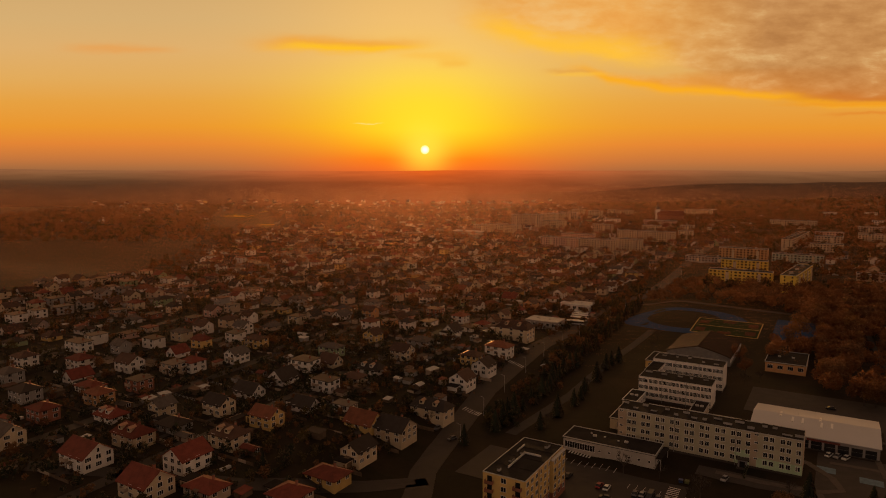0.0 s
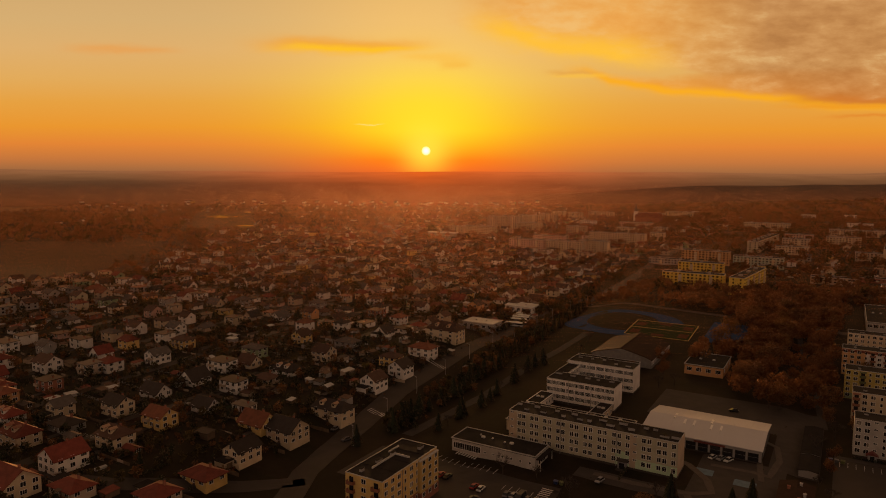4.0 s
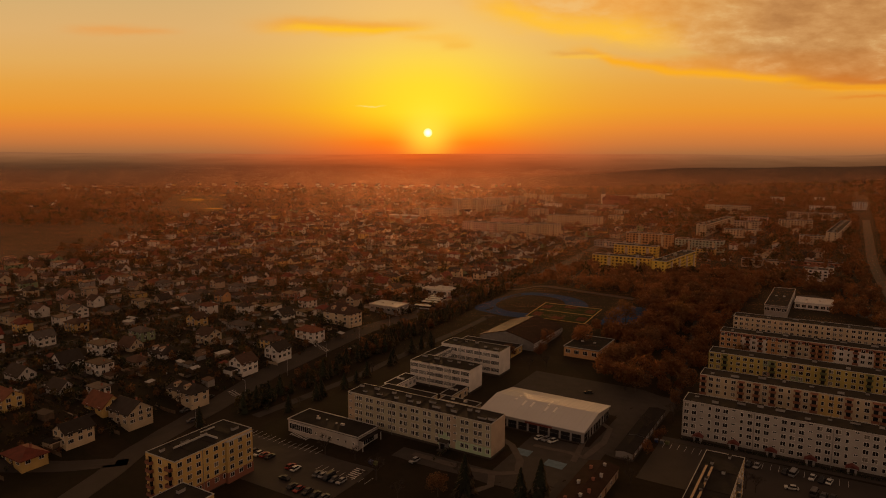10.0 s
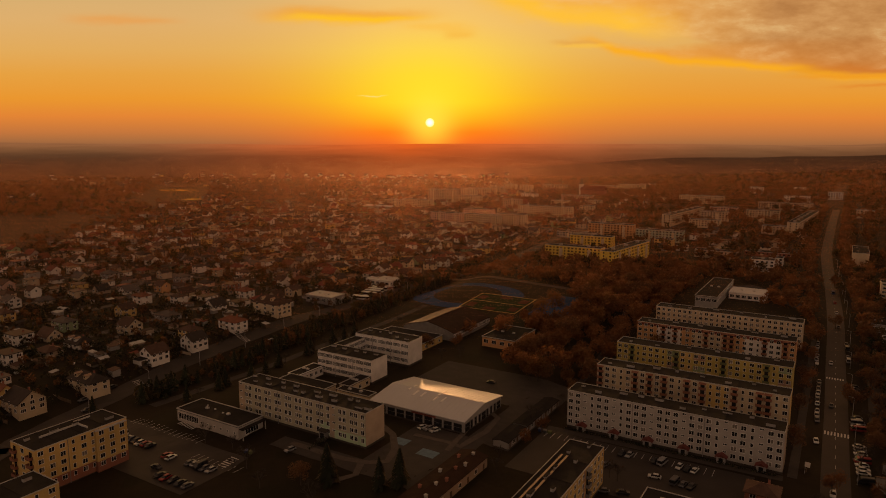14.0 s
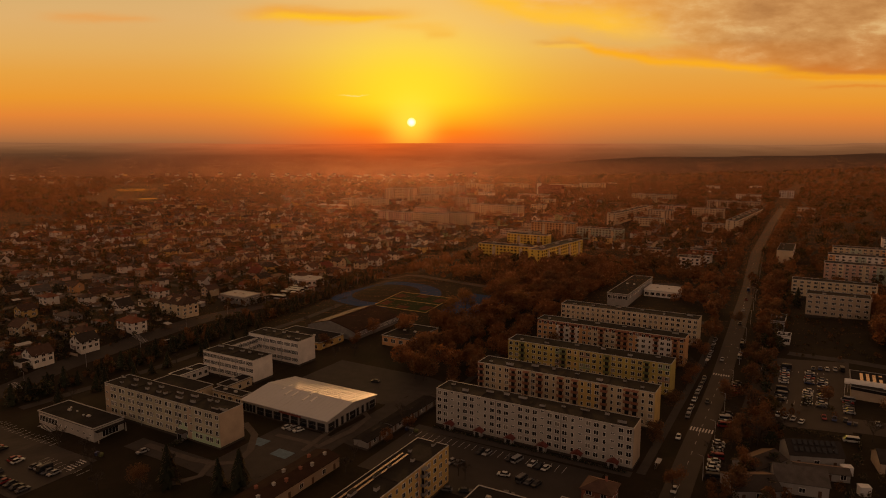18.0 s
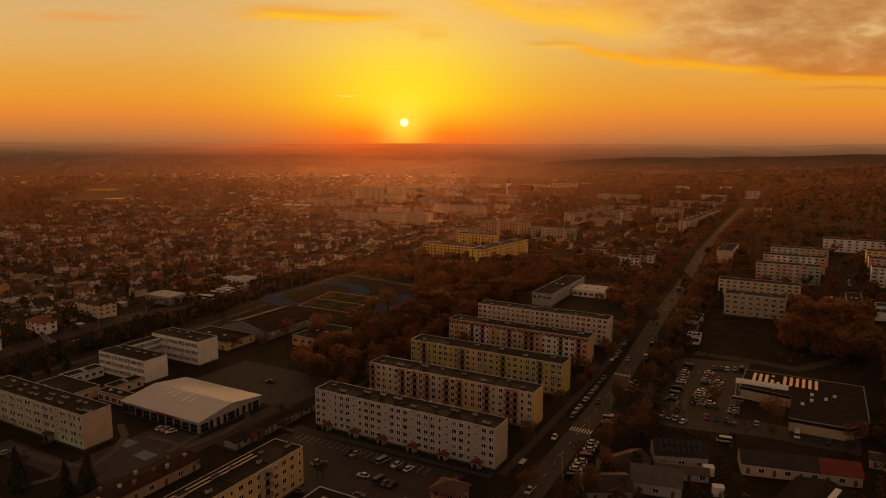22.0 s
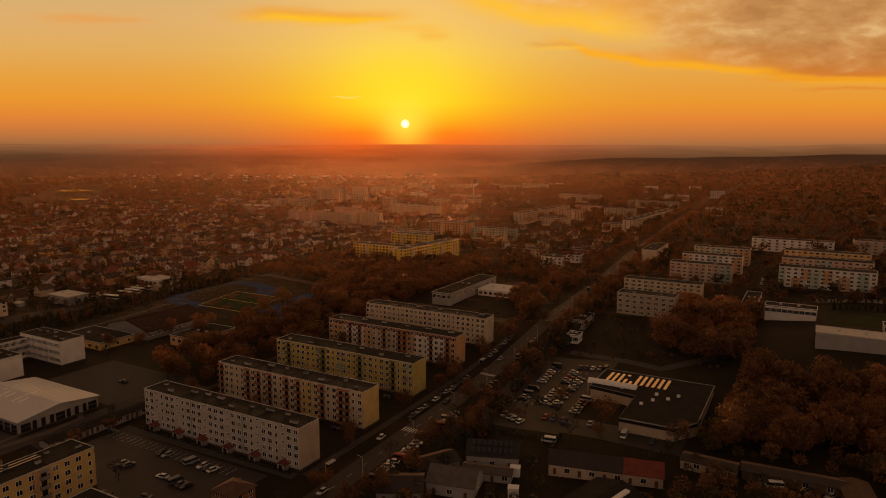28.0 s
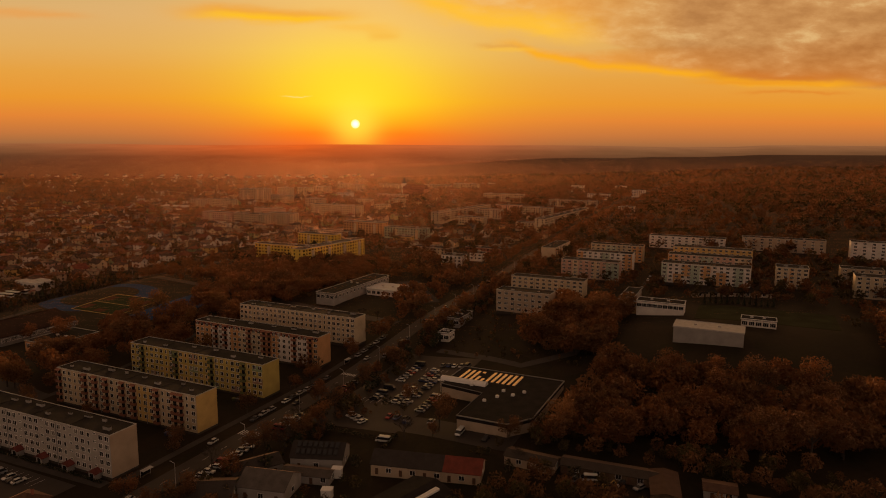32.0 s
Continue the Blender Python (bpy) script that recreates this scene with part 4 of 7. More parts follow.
house_balcony = house_balcony.mesh("balcony", [WALLM["beige"]])
BITS = {}


def annex_mesh(wall):
    if ("annex", wall) not in BITS:
        mb = MB()
        mb.box(-2.2, 2.2, -2.6, 2.6, -2, 2.7, 0)
        mb.box(-2.4, 2.4, -2.8, 2.8, 2.702, 2.95, 1)
        mb.box(-1.3, 1.3, -2.66, -2.58, 0.1, 2.2, 2)
        BITS["annex", wall] = mb.mesh("annex", [WALLM[wall], ROOFFELT, WOODM])
    return BITS["annex", wall]


def dormer_mesh(wall, roof):
    if ("dormer", wall, roof) not in BITS:
        mb = MB()
        mb.box(-0.9, 0.9, -0.9, 1.3, -0.4, 1.1, 0)
        mb.slab([(-1.15, -1.1, 1.05), (0, -1.1, 1.75), (0, 1.9, 1.75), (-1.15, 1.9, 1.05)][::-1], 0.1, 1)
        mb.slab([(0, -1.1, 1.75), (1.15, -1.1, 1.05), (1.15, 1.9, 1.05), (0, 1.9, 1.75)][::-1], 0.1, 1)
        mb.face([(-0.9, -0.9, 1.1), (0.9, -0.9, 1.1), (0, -0.9, 1.7)], 0)
        mb.face([(-0.5, -0.92, 0.1), (0.5, -0.92, 0.1), (0.5, -0.92, 1.0), (-0.5, -0.92, 1.0)], 2)
        BITS["dormer", wall, roof] = mb.mesh("dormer", [WALLM[wall], ROOFM[roof], GLASS])
    return BITS["dormer", wall, roof]




def house(u, v, kind="gable", w=11, d=9, floors=2, wall="white", roof="brown", turn=0, detail=2):
    """turn 0: ridge along u, door to smaller v; 90: gable end to smaller v."""
    if floors < 3:
        w, d = round(w * 0.9, 1), round(d * 0.9, 1)
    wm, rm, cm, h, top = house_meshes(kind, w, d, floors, wall, roof)
    words = "%s house with a %s %s roof" % ({"brick": "brick-red", "beige": "beige rendered"}.get(wall, wall + " rendered"), ROOFWORD[roof], KINDWORD[kind])
    root = thing("house", at(u, v, turn), words, "house", "detached houses of the town")
    HOUSES.append((u, v, max(w, d)))
    part("wall", wm, None, root)
    roof_ob = part("roof", rm, None, root)
    rr = random.Random(int(u * 31 + v * 17))
    if detail >= 1:
        part("chimney", cm, None, roof_ob)
    # windows face the -v side and the +u side
    faces = {0: ("f", "r"), 90: ("l", "f"), -90: ("r", "b")}.get(turn, ("f", "r"))

    def wins(face, n, zs):
        L = w if face in "fb" else d
        for s, z in enumerate(zs):
            m = n if z < h - 0.9 else 1
            for i in range(m):
                q = (i + 0.5) / m * L - L / 2
                if detail < 2 and i == 0 and m > 2:
                    continue
                k = "single" if m == 1 else ("double" if (i + s + int(u)) % 3 else "wide")
                p = {"f": (q, -d / 2 - 0.055, 0), "b": (q, d / 2 + 0.055, 180), "r": (w / 2 + 0.055, q, 90), "l": (-w / 2 - 0.055, q, -90)}[face]
                put_window(root, k, p[0], p[1], z, p[2])
    zs = [0.45 + s * 2.45 + 0.8 for s in range(floors)]
    if detail >= 2:
        for f in faces:
            z2 = zs + ([h + 0.5] if kind == "gable" and f in "rl" and d > 7 else [])
            wins(f, 3 if (w if f in "fb" else d) > 9.5 else 2, z2)
        door_ob = part("door", door_me, None, root, "", pose(*{"f": (0.6, -d / 2 - 0.02, 0.5, 0, 0, 0), "r": (w / 2 + 0.02, 0.4, 0.5, 0, 0, 90), "l": (-w / 2 - 0.02, 0.4, 0.5, 0, 0, -90)}[faces[0]]))
        part("door_step", step_me, None, door_ob)
        if kind == "half":
            for i in (-1, 1):
                part("dormer", dormer_mesh(wall, roof), None, roof_ob, "", pose(i * w * 0.2, -d * 0.30, h + d * 0.32 * 0.40))
        if (int(u) + int(v)) % 5 < 3:
            part("annex", annex_mesh(wall), None, root, "low flat-roofed annex", pose(-w / 2 - 2.2, d * 0.1, 0))
        if floors == 2 and kind != "half" and (int(u) * 3 + int(v)) % 3:
            k = faces[0]
            part("balcony", house_balcony, None, root, "", pose(*{"f": (-w * 0.22, -d / 2 - 0.01, 2.95, 0, 0, 0), "r": (w / 2 + 0.01, -d * 0.2, 2.95, 0, 0, 90), "l": (-w / 2 - 0.01, -d * 0.2, 2.95, 0, 0, -90)}[k]))
        if (int(u) * 7 + int(v)) % 4 == 0:
            part("porch", porch_me, None, root, "", pose(*{"f": (0.6, -d / 2 - 0.02, 0.5, 0, 0, 0), "r": (w / 2 + 0.02, 0.4, 0.5, 0, 0, 90), "l": (-w / 2 - 0.02, 0.4, 0.5, 0, 0, -90)}[faces[0]]))
    elif detail == 1:
        wins(faces[0], 2, zs)
        wins(faces[1], 1, zs[-1:])
    return root


# houses by name: plan place, roof form, size, storeys, colours, turn
NEAR = [
    "-172 132 hip 13 9 1 beige red 0; -153 148 hip 12 11 1 beige red 0; -152 165 hip 14 10 1 yellow red 0; -153 183 gable 12 9 2 cream dark 90; -153 206 gable 14 12 2 cream dark 0; -166 203 gable 14 10 1 yellow terracotta 0; -153 233 half 18 10 2 cream dark 0; -159 270 gable 11 10 2 white brown 90",
    "-160 294 gable 11 10 2 white dark 90; -170 300 hip 11 9 2 yellow brown 0; -167 326 hip 15 10 2 white terracotta 0; -175 364 half 20 12 3 cream brown 0",
    "-187 122 gable 14 12 2 cream red 0; -192 141 gable 13 11 2 white red 90; -194 161 half 12 10 2 cream brown 0; -197 182 gable 12 9 2 yellow terracotta 0; -196 203 gable 11 8 1 white dark 0; -182 211 flat 10 6 1 white grey 0; -206 227 flat 12 8 2 white dark 0; -203 244 hip 11 9 1 beige brown 0",
    "-205 260 half 14 10 1 white dark 0; -206 289 gable 11 10 2 cream brown 0; -214 319 hip 14 10 1 grey grey 0; -212 352 gable 11 10 1 white dark 90",
    "-223 125 gable 15 12 2 white red 0; -225 144 half 14 10 2 cream red 0; -225 161 hip 12 10 1 grey dark 0; -241 168 gable 9 8 2 cream grey 90; -224 182 gable 12 9 2 cream dark 0; -230 204 gable 13 9 1 white dark 0; -231 226 gable 12 11 1 white dark 90; -236 247 flat 13 10 2 white dark 0",
    "-230 259 gable 11 9 1 cream brown 0; -242 274 hip 13 9 2 green grey 0; -241 310 gable 10 9 2 yellow brown 90; -228 391 hip 10 10 2 white terracotta 0; -256 404 flat 11 10 2 brick brown 0; -256 454 flat 12 9 2 green dark 0",
    "-265 120 gable 14 10 2 cream grey 0; -278 141 hip 11 9 2 brick red 0; -255 155 half 12 9 1 white red 0; -277 164 hip 11 9 2 orange terracotta 0; -296 172 hip 13 9 1 white red 0; -278 184 flat 10 9 2 brick dark 0; -310 201 gable 13 10 2 white brown 0; -287 209 flat 10 9 2 beige grey 0",
    "-283 217 hip 10 10 2 white red 0; -276 239 gable 11 9 2 white grey 90; -290 266 hip 12 9 2 yellow brown 0; -298 351 gable 12 9 1 white grey 90; -312 405 hip 12 9 2 grey grey 0; -289 447 hip 12 10 2 white brown 0",
    "-308 150 hip 12 10 2 grey dark 0; -341 160 hip 11 10 2 grey grey 0; -364 179 hip 11 10 2 white brown 0; -335 191 hip 12 10 2 white red 0; -368 210 flat 15 9 2 white grey 0; -322 286 gable 10 9 2 white grey 0; -362 378 hip 12 10 2 grey grey 0",
]
for street in NEAR:
    for row in street.split("; "):
        u, v, k, w, d, n, wc, rc, tn = row.split()
        house(float(u), float(v), k, float(w), float(d), int(n), wc, rc, int(tn), 2)

# the rest of the town, plot by plot along its streets
rng = random.Random(11)
WCH = ["white"] * 12 + ["cream"] * 6 + ["yellow"] * 2 + ["grey"] * 4 + ["beige"] * 5 + ["orange", "pink", "brick", "green"]
RCH = ["brown"] * 6 + ["dark"] * 7 + ["red"] * 3 + ["grey"] * 3 + ["terracotta"] * 2


def free(u, v, r):
    return all((u - a) ** 2 + (v - b) ** 2 > (r + 0) ** 2 for a, b, s in HOUSES)


def meadow(x, y):
    """The open wet meadow in front of the ponds."""
    return 1180 < y < 1590 and abs(x + 0.296 * y) < 62


FAR_BITS = MB()
FAR_MATS = list(WALLM.values()) + list(ROOFM.values())
WIX, RIX = {k: i for i, k in enumerate(WALLM)}, {k: i + len(WALLM) for i, k in enumerate(ROOFM)}


def far_house(u, v, kind, w, d, floors, wall, roof, turn):
    """Joins a distant house, walls, roof and chimney, to the mass of the town."""
    if meadow(*xy(u, v)):
        return
    meshes = house_meshes(kind, w, d, floors, wall, roof)
    M4 = at(u, v, turn)
    HOUSES.append((u, v, max(w, d)))
    for me, mi in ((meshes[0], WIX[wall]), (meshes[1], RIX[roof]), (meshes[2], WIX["brick"])):
        n = len(FAR_BITS.v)
        FAR_BITS.v += [tuple(M4 @ q.co) for q in me.vertices]
        FAR_BITS.f += [tuple(n + i for i in p.vertices) for p in me.polygons]
        FAR_BITS.m += [mi] * len(me.polygons)
    h = meshes[3]
    for s in range(floors):
        for x, y, sx, sy in ((-w * 0.25, -d / 2 - 0.03, 0.7, 0), (w * 0.25, -d / 2 - 0.03, 0.7, 0), (w / 2 + 0.03, 0, 0, 0.7), (-w / 2 - 0.03, 0, 0, -0.7)):
            z = 1.25 + s * 2.45
            FAR_BITS.face([M4 @ Vector((x - sx, y - sy, z)), M4 @ Vector((x + sx, y + sy, z)), M4 @ Vector((x + sx, y + sy, z + 1.3)), M4 @ Vector((x - sx, y - sy, z + 1.3))], len(FAR_MATS))


def random_house(u, v, detail):
    k = rng.choice(("gable", "gable", "hip", "hip", "half", "flat", "flat"))
    w, d, n = rng.choice((9, 10, 11, 12)), rng.choice((8, 8.5, 9)), rng.choice((1, 1, 2, 2))
    args = (u, v, k, w, d, n, rng.choice(WCH), rng.choice(RCH), rng.choice((0, 0, 90)))
    if detail:
        house(*args, detail)
    else:
        far_house(*args)


for row in (-185, -209, -240, -262, -288, -313, -342, -375, -408, -442, -474, -508, -540, -572, -604):
    v = 120 + rng.uniform(0, 10)
    while v < 830:
        u = row + rng.uniform(-3, 3)
        x, y = xy(u, v)
        edge = -520 - 0.5 * (v - 150) if v < 500 else -700
        ok = u > edge and free(u, v, 15.0) and y > 150 and abs(v - 429) > 8 and not (u > -200 and 340 < v < 480)
        if ok and (v > 335 or u < -297) and rng.random() < 0.95:
            random_house(u, v, 1 if v < 470 and u > -470 else 0)
        v += rng.uniform(15, 20)
for i in range(900):
    u, v = rng.uniform(-1000, -150), rng.uniform(830, 1420)
    x, y = xy(u, v)
    marsh = x < -170 - 0.12 * (y - 1000) and y > 1000 and i % 10 > 2
    if not marsh and free(u, v, 17) and u > -520 - (v - 830) * 0.95 and all(math.hypot(u - p, v - q) > 24 for p, q in taken):
        random_house(u, v, 0)
for i in range(70):
    u, v = rng.uniform(-60, 90), rng.uniform(690, 1100)
    if free(u, v, 17) and all(math.hypot(u - p, v - q) > 24 for p, q in taken):
        random_house(u, v, 0)
for i in range(420):
    u, v = rng.uniform(-960, -560), rng.uniform(470, 950)
    if free(u, v, 17) and u > -590 - (v - 420) * 0.75:
        random_house(u, v, 0)
for i in range(800):
    x, y = rng.uniform(-900, 600), rng.uniform(1330, 1880)
    u, v = uv_of(x, y)
    if not (x < -200 and i % 10 > 2) and free(u, v, 20) and rng.random() < 1.2 - abs(x + 100) / 900 and all(math.hypot(u - p, v - q) > 24 for p, q in taken):
        random_house(u, v, 0)
for i in range(150):
    x, y = rng.gauss(40, 420), rng.uniform(1880, 2200)
    u, v = uv_of(x, y)
    if free(u, v, 24) and x < 0.16 * y:
        random_house(u, v, 0)
tagged(part("distant_houses", FAR_BITS, FAR_MATS + [GLASS]), "mass of small distant houses with red and brown roofs", "houses", kind="stuff")

# ---- trees ----
CROWNS = {}


def crown_mesh(kind, seed, leaf):
    rr = random.Random(seed)
    mb = MB()
    if kind == "conifer":
        for i in range(230):
            t = rr.random() ** 0.8
            z, r = 0.06 + 0.94 * t, 0.22 * (1 - t) + 0.02
            a = rr.uniform(0, 6.283)
            c = Vector((math.cos(a) * r * rr.uniform(0.5, 1.1), math.sin(a) * r * rr.uniform(0.5, 1.1), z))
            tip = c + Vector((math.cos(a) * 0.10, math.sin(a) * 0.10, -0.07)) * (1.3 - t)
            s = Vector((-math.sin(a), math.cos(a), 0)) * 0.06 * (1.4 - t)
            mb.face([c + s, tip, c - s]), mb.face([c + s + Vector((0, 0, 0.03)), c - s * 0.2 + Vector((0, 0, 0.09)), tip])
    else:
        blobs = [(Vector((rr.uniform(-0.26, 0.26), rr.uniform(-0.26, 0.26), rr.uniform(0.42, 0.86))), rr.uniform(0.13, 0.24)) for _ in range(11)]
        for i in range(1900):
            c, r = rr.choice(blobs)
            dvec = Vector((rr.gauss(0, 1), rr.gauss(0, 1), rr.gauss(0, 1))).normalized()
            p = c + dvec * r * rr.uniform(0.55, 1.08)
            a = Vector((rr.gauss(0, 1), rr.gauss(0, 1), rr.gauss(0, 1))).normalized()
            b = a.cross(dvec + Vector((0.1, 0, 0))).normalized()
            s = rr.uniform(0.011, 0.024)
            mb.face([p - a * s - b * s * 0.7, p + a * s * 1.1 - b * s * 0.5, p + b * s * 1.1])
    return mb.mesh("crown", [LEAFM[leaf]])


def trunk_mesh(seed, conifer=False):
    rr = random.Random(seed)
    mb = MB()
    mb.tube(0, 0, -0.06, 0.45, 0.024, 0.014, 7)
    if conifer:
        mb.tube(0, 0, 0.45, 0.96, 0.014, 0.003, 6)
    else:
        for i in range(7):
            a, l = rr.uniform(0, 6.283), rr.uniform(0.2, 0.36)
            p = Vector((0, 0, rr.uniform(0.28, 0.45)))
            q = p + Vector((math.cos(a) * l * 0.7, math.sin(a) * l * 0.7, l))
            s = Vector((-math.sin(a), math.cos(a), 0)) * 0.010
            k = Vector((math.cos(a), math.sin(a), -0.6)) * 0.010
            mb.face([p + s, p + k, q]), mb.face([p + k, p - s, q]), mb.face([p - s, p - k, q]), mb.face([p - k, p + s, q])
    return mb.mesh("trunk", [BARK])


def bare_meshes(seed):
    """Leafless tree: branching limbs and a haze of fine twigs with a few dry leaves."""
    rr = random.Random(seed)
    limbs, twigs = MB(), MB()
    limbs.tube(0, 0, -0.06, 0.38, 0.022, 0.014, 7)

    def grow(p, d, l, r, depth):
        q = p + d * l
        side = d.cross(Vector((0.3, 0.2, 1))).normalized() * r
        other = d.cross(side).normalized() * r
        for a, b in ((side, other), (other, -side), (-side, -other), (-other, side)):
            limbs.face([p + a, p + b, q + b * 0.55, q + a * 0.55])
        if depth == 0:
            for _ in range(9):
                k = p + d * l * rr.uniform(0.2, 1.0)
                e = (d + Vector((rr.gauss(0, 0.7), rr.gauss(0, 0.7), rr.gauss(0.25, 0.6)))).normalized() * rr.uniform(0.05, 0.11)
                w = e.cross(Vector((rr.gauss(0, 1), rr.gauss(0, 1), rr.gauss(0, 1)))).normalized() * 0.0032
                twigs.face([k - w, k + w, k + e])
            return
        for _ in range(4):
            nd = (d + Vector((rr.gauss(0, 0.55), rr.gauss(0, 0.55), rr.gauss(0.12, 0.3)))).normalized()
            grow(q - d * l * rr.uniform(0, 0.3), nd, l * rr.uniform(0.6, 0.8), r * 0.55, depth - 1)
    for i in range(4):
        a = i * 1.57 + rr.uniform(-0.4, 0.4)
        grow(Vector((0, 0, rr.uniform(0.26, 0.37))), Vector((math.cos(a) * 0.6, math.sin(a) * 0.6, 1)).normalized(), 0.24, 0.010, 2)
    return twigs.mesh("crown", [BARK]), limbs.mesh("trunk", [BARK])


CROWNS["bare"] = [bare_meshes(40 + i) for i in range(3)]
for leaf in ("rust", "brown", "ochre", "olive"):
    CROWNS[leaf] = [(crown_mesh("broad", len(leaf) * 10 + i, leaf), trunk_mesh(len(leaf) * 10 + i)) for i in range(3)]
CROWNS["conifer"] = [(crown_mesh("conifer", 70 + i, "conifer"), trunk_mesh(70 + i, True)) for i in range(3)]
TREEWORD = {"bare": "leafless dark tree with fine bare twigs", "rust": "broad tree with rust-brown autumn leaves", "brown": "broad tree with thin brown autumn leaves", "ochre": "broad tree with ochre autumn leaves", "olive": "broad tree with dull olive leaves", "conifer": "dark green narrow spruce tree"}


def tree(u, v, h, leaf, wide=1.0, group=""):
    c, t = CROWNS[leaf][int(abs(u * 3 + v * 7)) % 3]
    root = thing("tree", at(u, v, (u * 37 + v * 11) % 360), TREEWORD[leaf], "tree", group)
    m = Matrix.Diagonal((h * wide, h * wide, h, 1))
    part("trunk", t, None, root, "", m)
    part("crown", c, None, root, "", m)


rng = random.Random(5)
# spruces and shrubs along the main road
for i in range(46):
    v = 240 + i * 6.2 + rng.uniform(-2, 2)
    tree(-128 - max(0, v - 290) * 0.06 + rng.uniform(-2.5, 2), v, rng.uniform(5.5, 9.5), "conifer", 1.15, "spruces along the main road")
    if i % 3 and v < 365:
        tree(-109.5 - max(0, v - 240) * 0.03 + rng.uniform(-2, 2), v + 3, rng.uniform(5, 9), rng.choice(("conifer", "conifer", "bare")), 1.15, "spruces along the main road")
for u, v in ((-45.5, 217), (-43.5, 221), (-18.7, 233), (66, 278), (63, 279), (26, 272), (24, 305), (-150, 226), (-30, 214), (-8, 214), (30, 262), (96, 262), (108, 268), (122, 290), (152, 366), (146, 352), (140, 318), (134, 330),
             (139, 306), (136, 372), (141, 390), (134, 402), (182, 372), (224, 372), (222, 396), (130, 540), (128, 566), (122, 590), (96, 500), (88, 496), (30, 325), (28, 372), (26, 412), (112, 338), (113, 398), (111, 420), (-100, 392), (-104, 420), (-46, 352), (-40, 360), (-70, 226), (-58, 228)):
    tree(u, v, rng.uniform(6, 10.5), "bare", 1.1, "leafless trees")
for u, v, k in ((112.5, 402, "rust"), (114, 411, "rust"), (111.5, 416, "brown"), (113.5, 447, "rust"), (112, 372, "brown"), (113, 334, "brown"), (114, 474, "rust"), (113, 486, "brown"), (131.5, 392, "brown"), (130.5, 396, "rust"), (137, 352, "brown"), (140, 362, "brown"), (136, 430, "rust"), (134, 446, "brown")):
    tree(u, v, rng.uniform(7, 9.5), k, 1.1, "trees along the avenue")
# park of autumn trees behind the school and the blocks
for i in range(44):
    u, v = rng.uniform(-40, 26), rng.uniform(340, 610)
    if v < 395 and u < -12:
        continue
    tree(u, v, rng.uniform(10, 16), rng.choice(("rust", "rust", "rust", "brown", "ochre")), 1.15, "autumn trees of the park")
# wood beside the store
for i in range(84):
    u, v = rng.uniform(190, 380), rng.uniform(390, 560)
    x, y = xy(u, v)
    if u < 230 and v < 480 or v > 464 and 222 < u < 345 or v < 0.32 * u + 314:
        continue
    tree(u, v, rng.uniform(11, 18), rng.choice(("rust", "rust", "brown", "brown")), 1.15, "trees of the autumn wood")
# trees along the avenue
for i in range(22):
    v = 240 + i * 22 + rng.uniform(-4, 4)
    tree((145 if v < 400 else 138) + rng.uniform(-4, 3), v, rng.uniform(7, 12), rng.choice(("rust", "brown", "brown")), 1.0, "trees along the avenue")
# garden trees between houses
for i in range(62):
    u, v = rng.uniform(-400, -160), rng.uniform(125, 520)
    if free(u, v, 8.5):
        tree(u, v, rng.uniform(3.5, 8), rng.choice(("conifer", "conifer", "bare", "bare", "olive", "brown")), rng.uniform(0.9, 1.3), "garden trees")


def woods(name, region, count, seed, label, hmin=8, hmax=15, leafs=("brown", "rust", "olive"), k=46, flat=0.36, size=0.085):
    """Far trees that nobody could count: one mesh of many small leaf faces."""
    nr = np.random.RandomState(seed)
    V, F, MI = [], [], []
    n = 0
    for i in range(count):
        p = region(nr)
        if p is None or meadow(*p):
            continue
        x, y = p
        h = nr.uniform(hmin, hmax)
        c = nr.normal(0, 1, (k, 3))
        c /= np.linalg.norm(c, axis=1)[:, None]
        c *= nr.uniform(0.5, 1.0, (k, 1)) * np.array([0.42 * h, 0.42 * h, flat * h])
        c += np.array([x, y, ground_height(x, y) + 0.6 * h])
        a, b = nr.normal(0, 1, (k, 3)) * size * h, nr.normal(0, 1, (k, 3)) * size * h
        q = np.stack([c - a - b * 0.6, c + a * 1.1 - b * 0.5, c + b * 1.2], 1).reshape(-1, 3)
        V.append(q)
        F.append(np.arange(n, n + 3 * k).reshape(-1, 3))
        MI += [nr.randint(len(leafs))] * k
        n += 3 * k
    V, F = np.concatenate(V), np.concatenate(F)
    me = bpy.data.meshes.new(name)
    me.from_pydata(V.tolist(), [], F.tolist())
    for l in leafs:
        me.materials.append(LEAFM[l])
    me.polygons.foreach_set("material_index", MI)
    tagged(new(name, me), label, "woods", kind="stuff")


def reg_town(nr):
    u, v = nr.uniform(-950, -160), nr.uniform(430, 1400)
    if u < -640 - (v - 430) * 0.7:
        return None
    return xy(u, v)


def reg_east(nr):
    u, v = nr.uniform(-380, 480), nr.uniform(600, 1760)
    if u < -110 and v < 1000:
        return None
    return xy(u, v) if abs(u - 106) > 12 else None


def reg_left(nr):
    x, y = nr.uniform(-1500, -150), nr.uniform(880, 1900)
    return (x, y) if x < -260 - (y - 880) * 0.02 else None


def reg_right(nr):
    x, y = nr.uniform(250, 2600), nr.uniform(800, 1890)
    return (x, y) if uv_of(x, y)[0] > 260 + max(0, 900 - y) * 0.6 or y > 1450 and x > 0.22 * y - 30 else None


def reg_wood(nr):
    u, v = nr.uniform(188, 480), nr.uniform(390, 560)
    if u < 230 and v < 475 or v > 470 and 228 < u < 345 or v < 0.32 * u + 314:
        return None
    return xy(u, v)


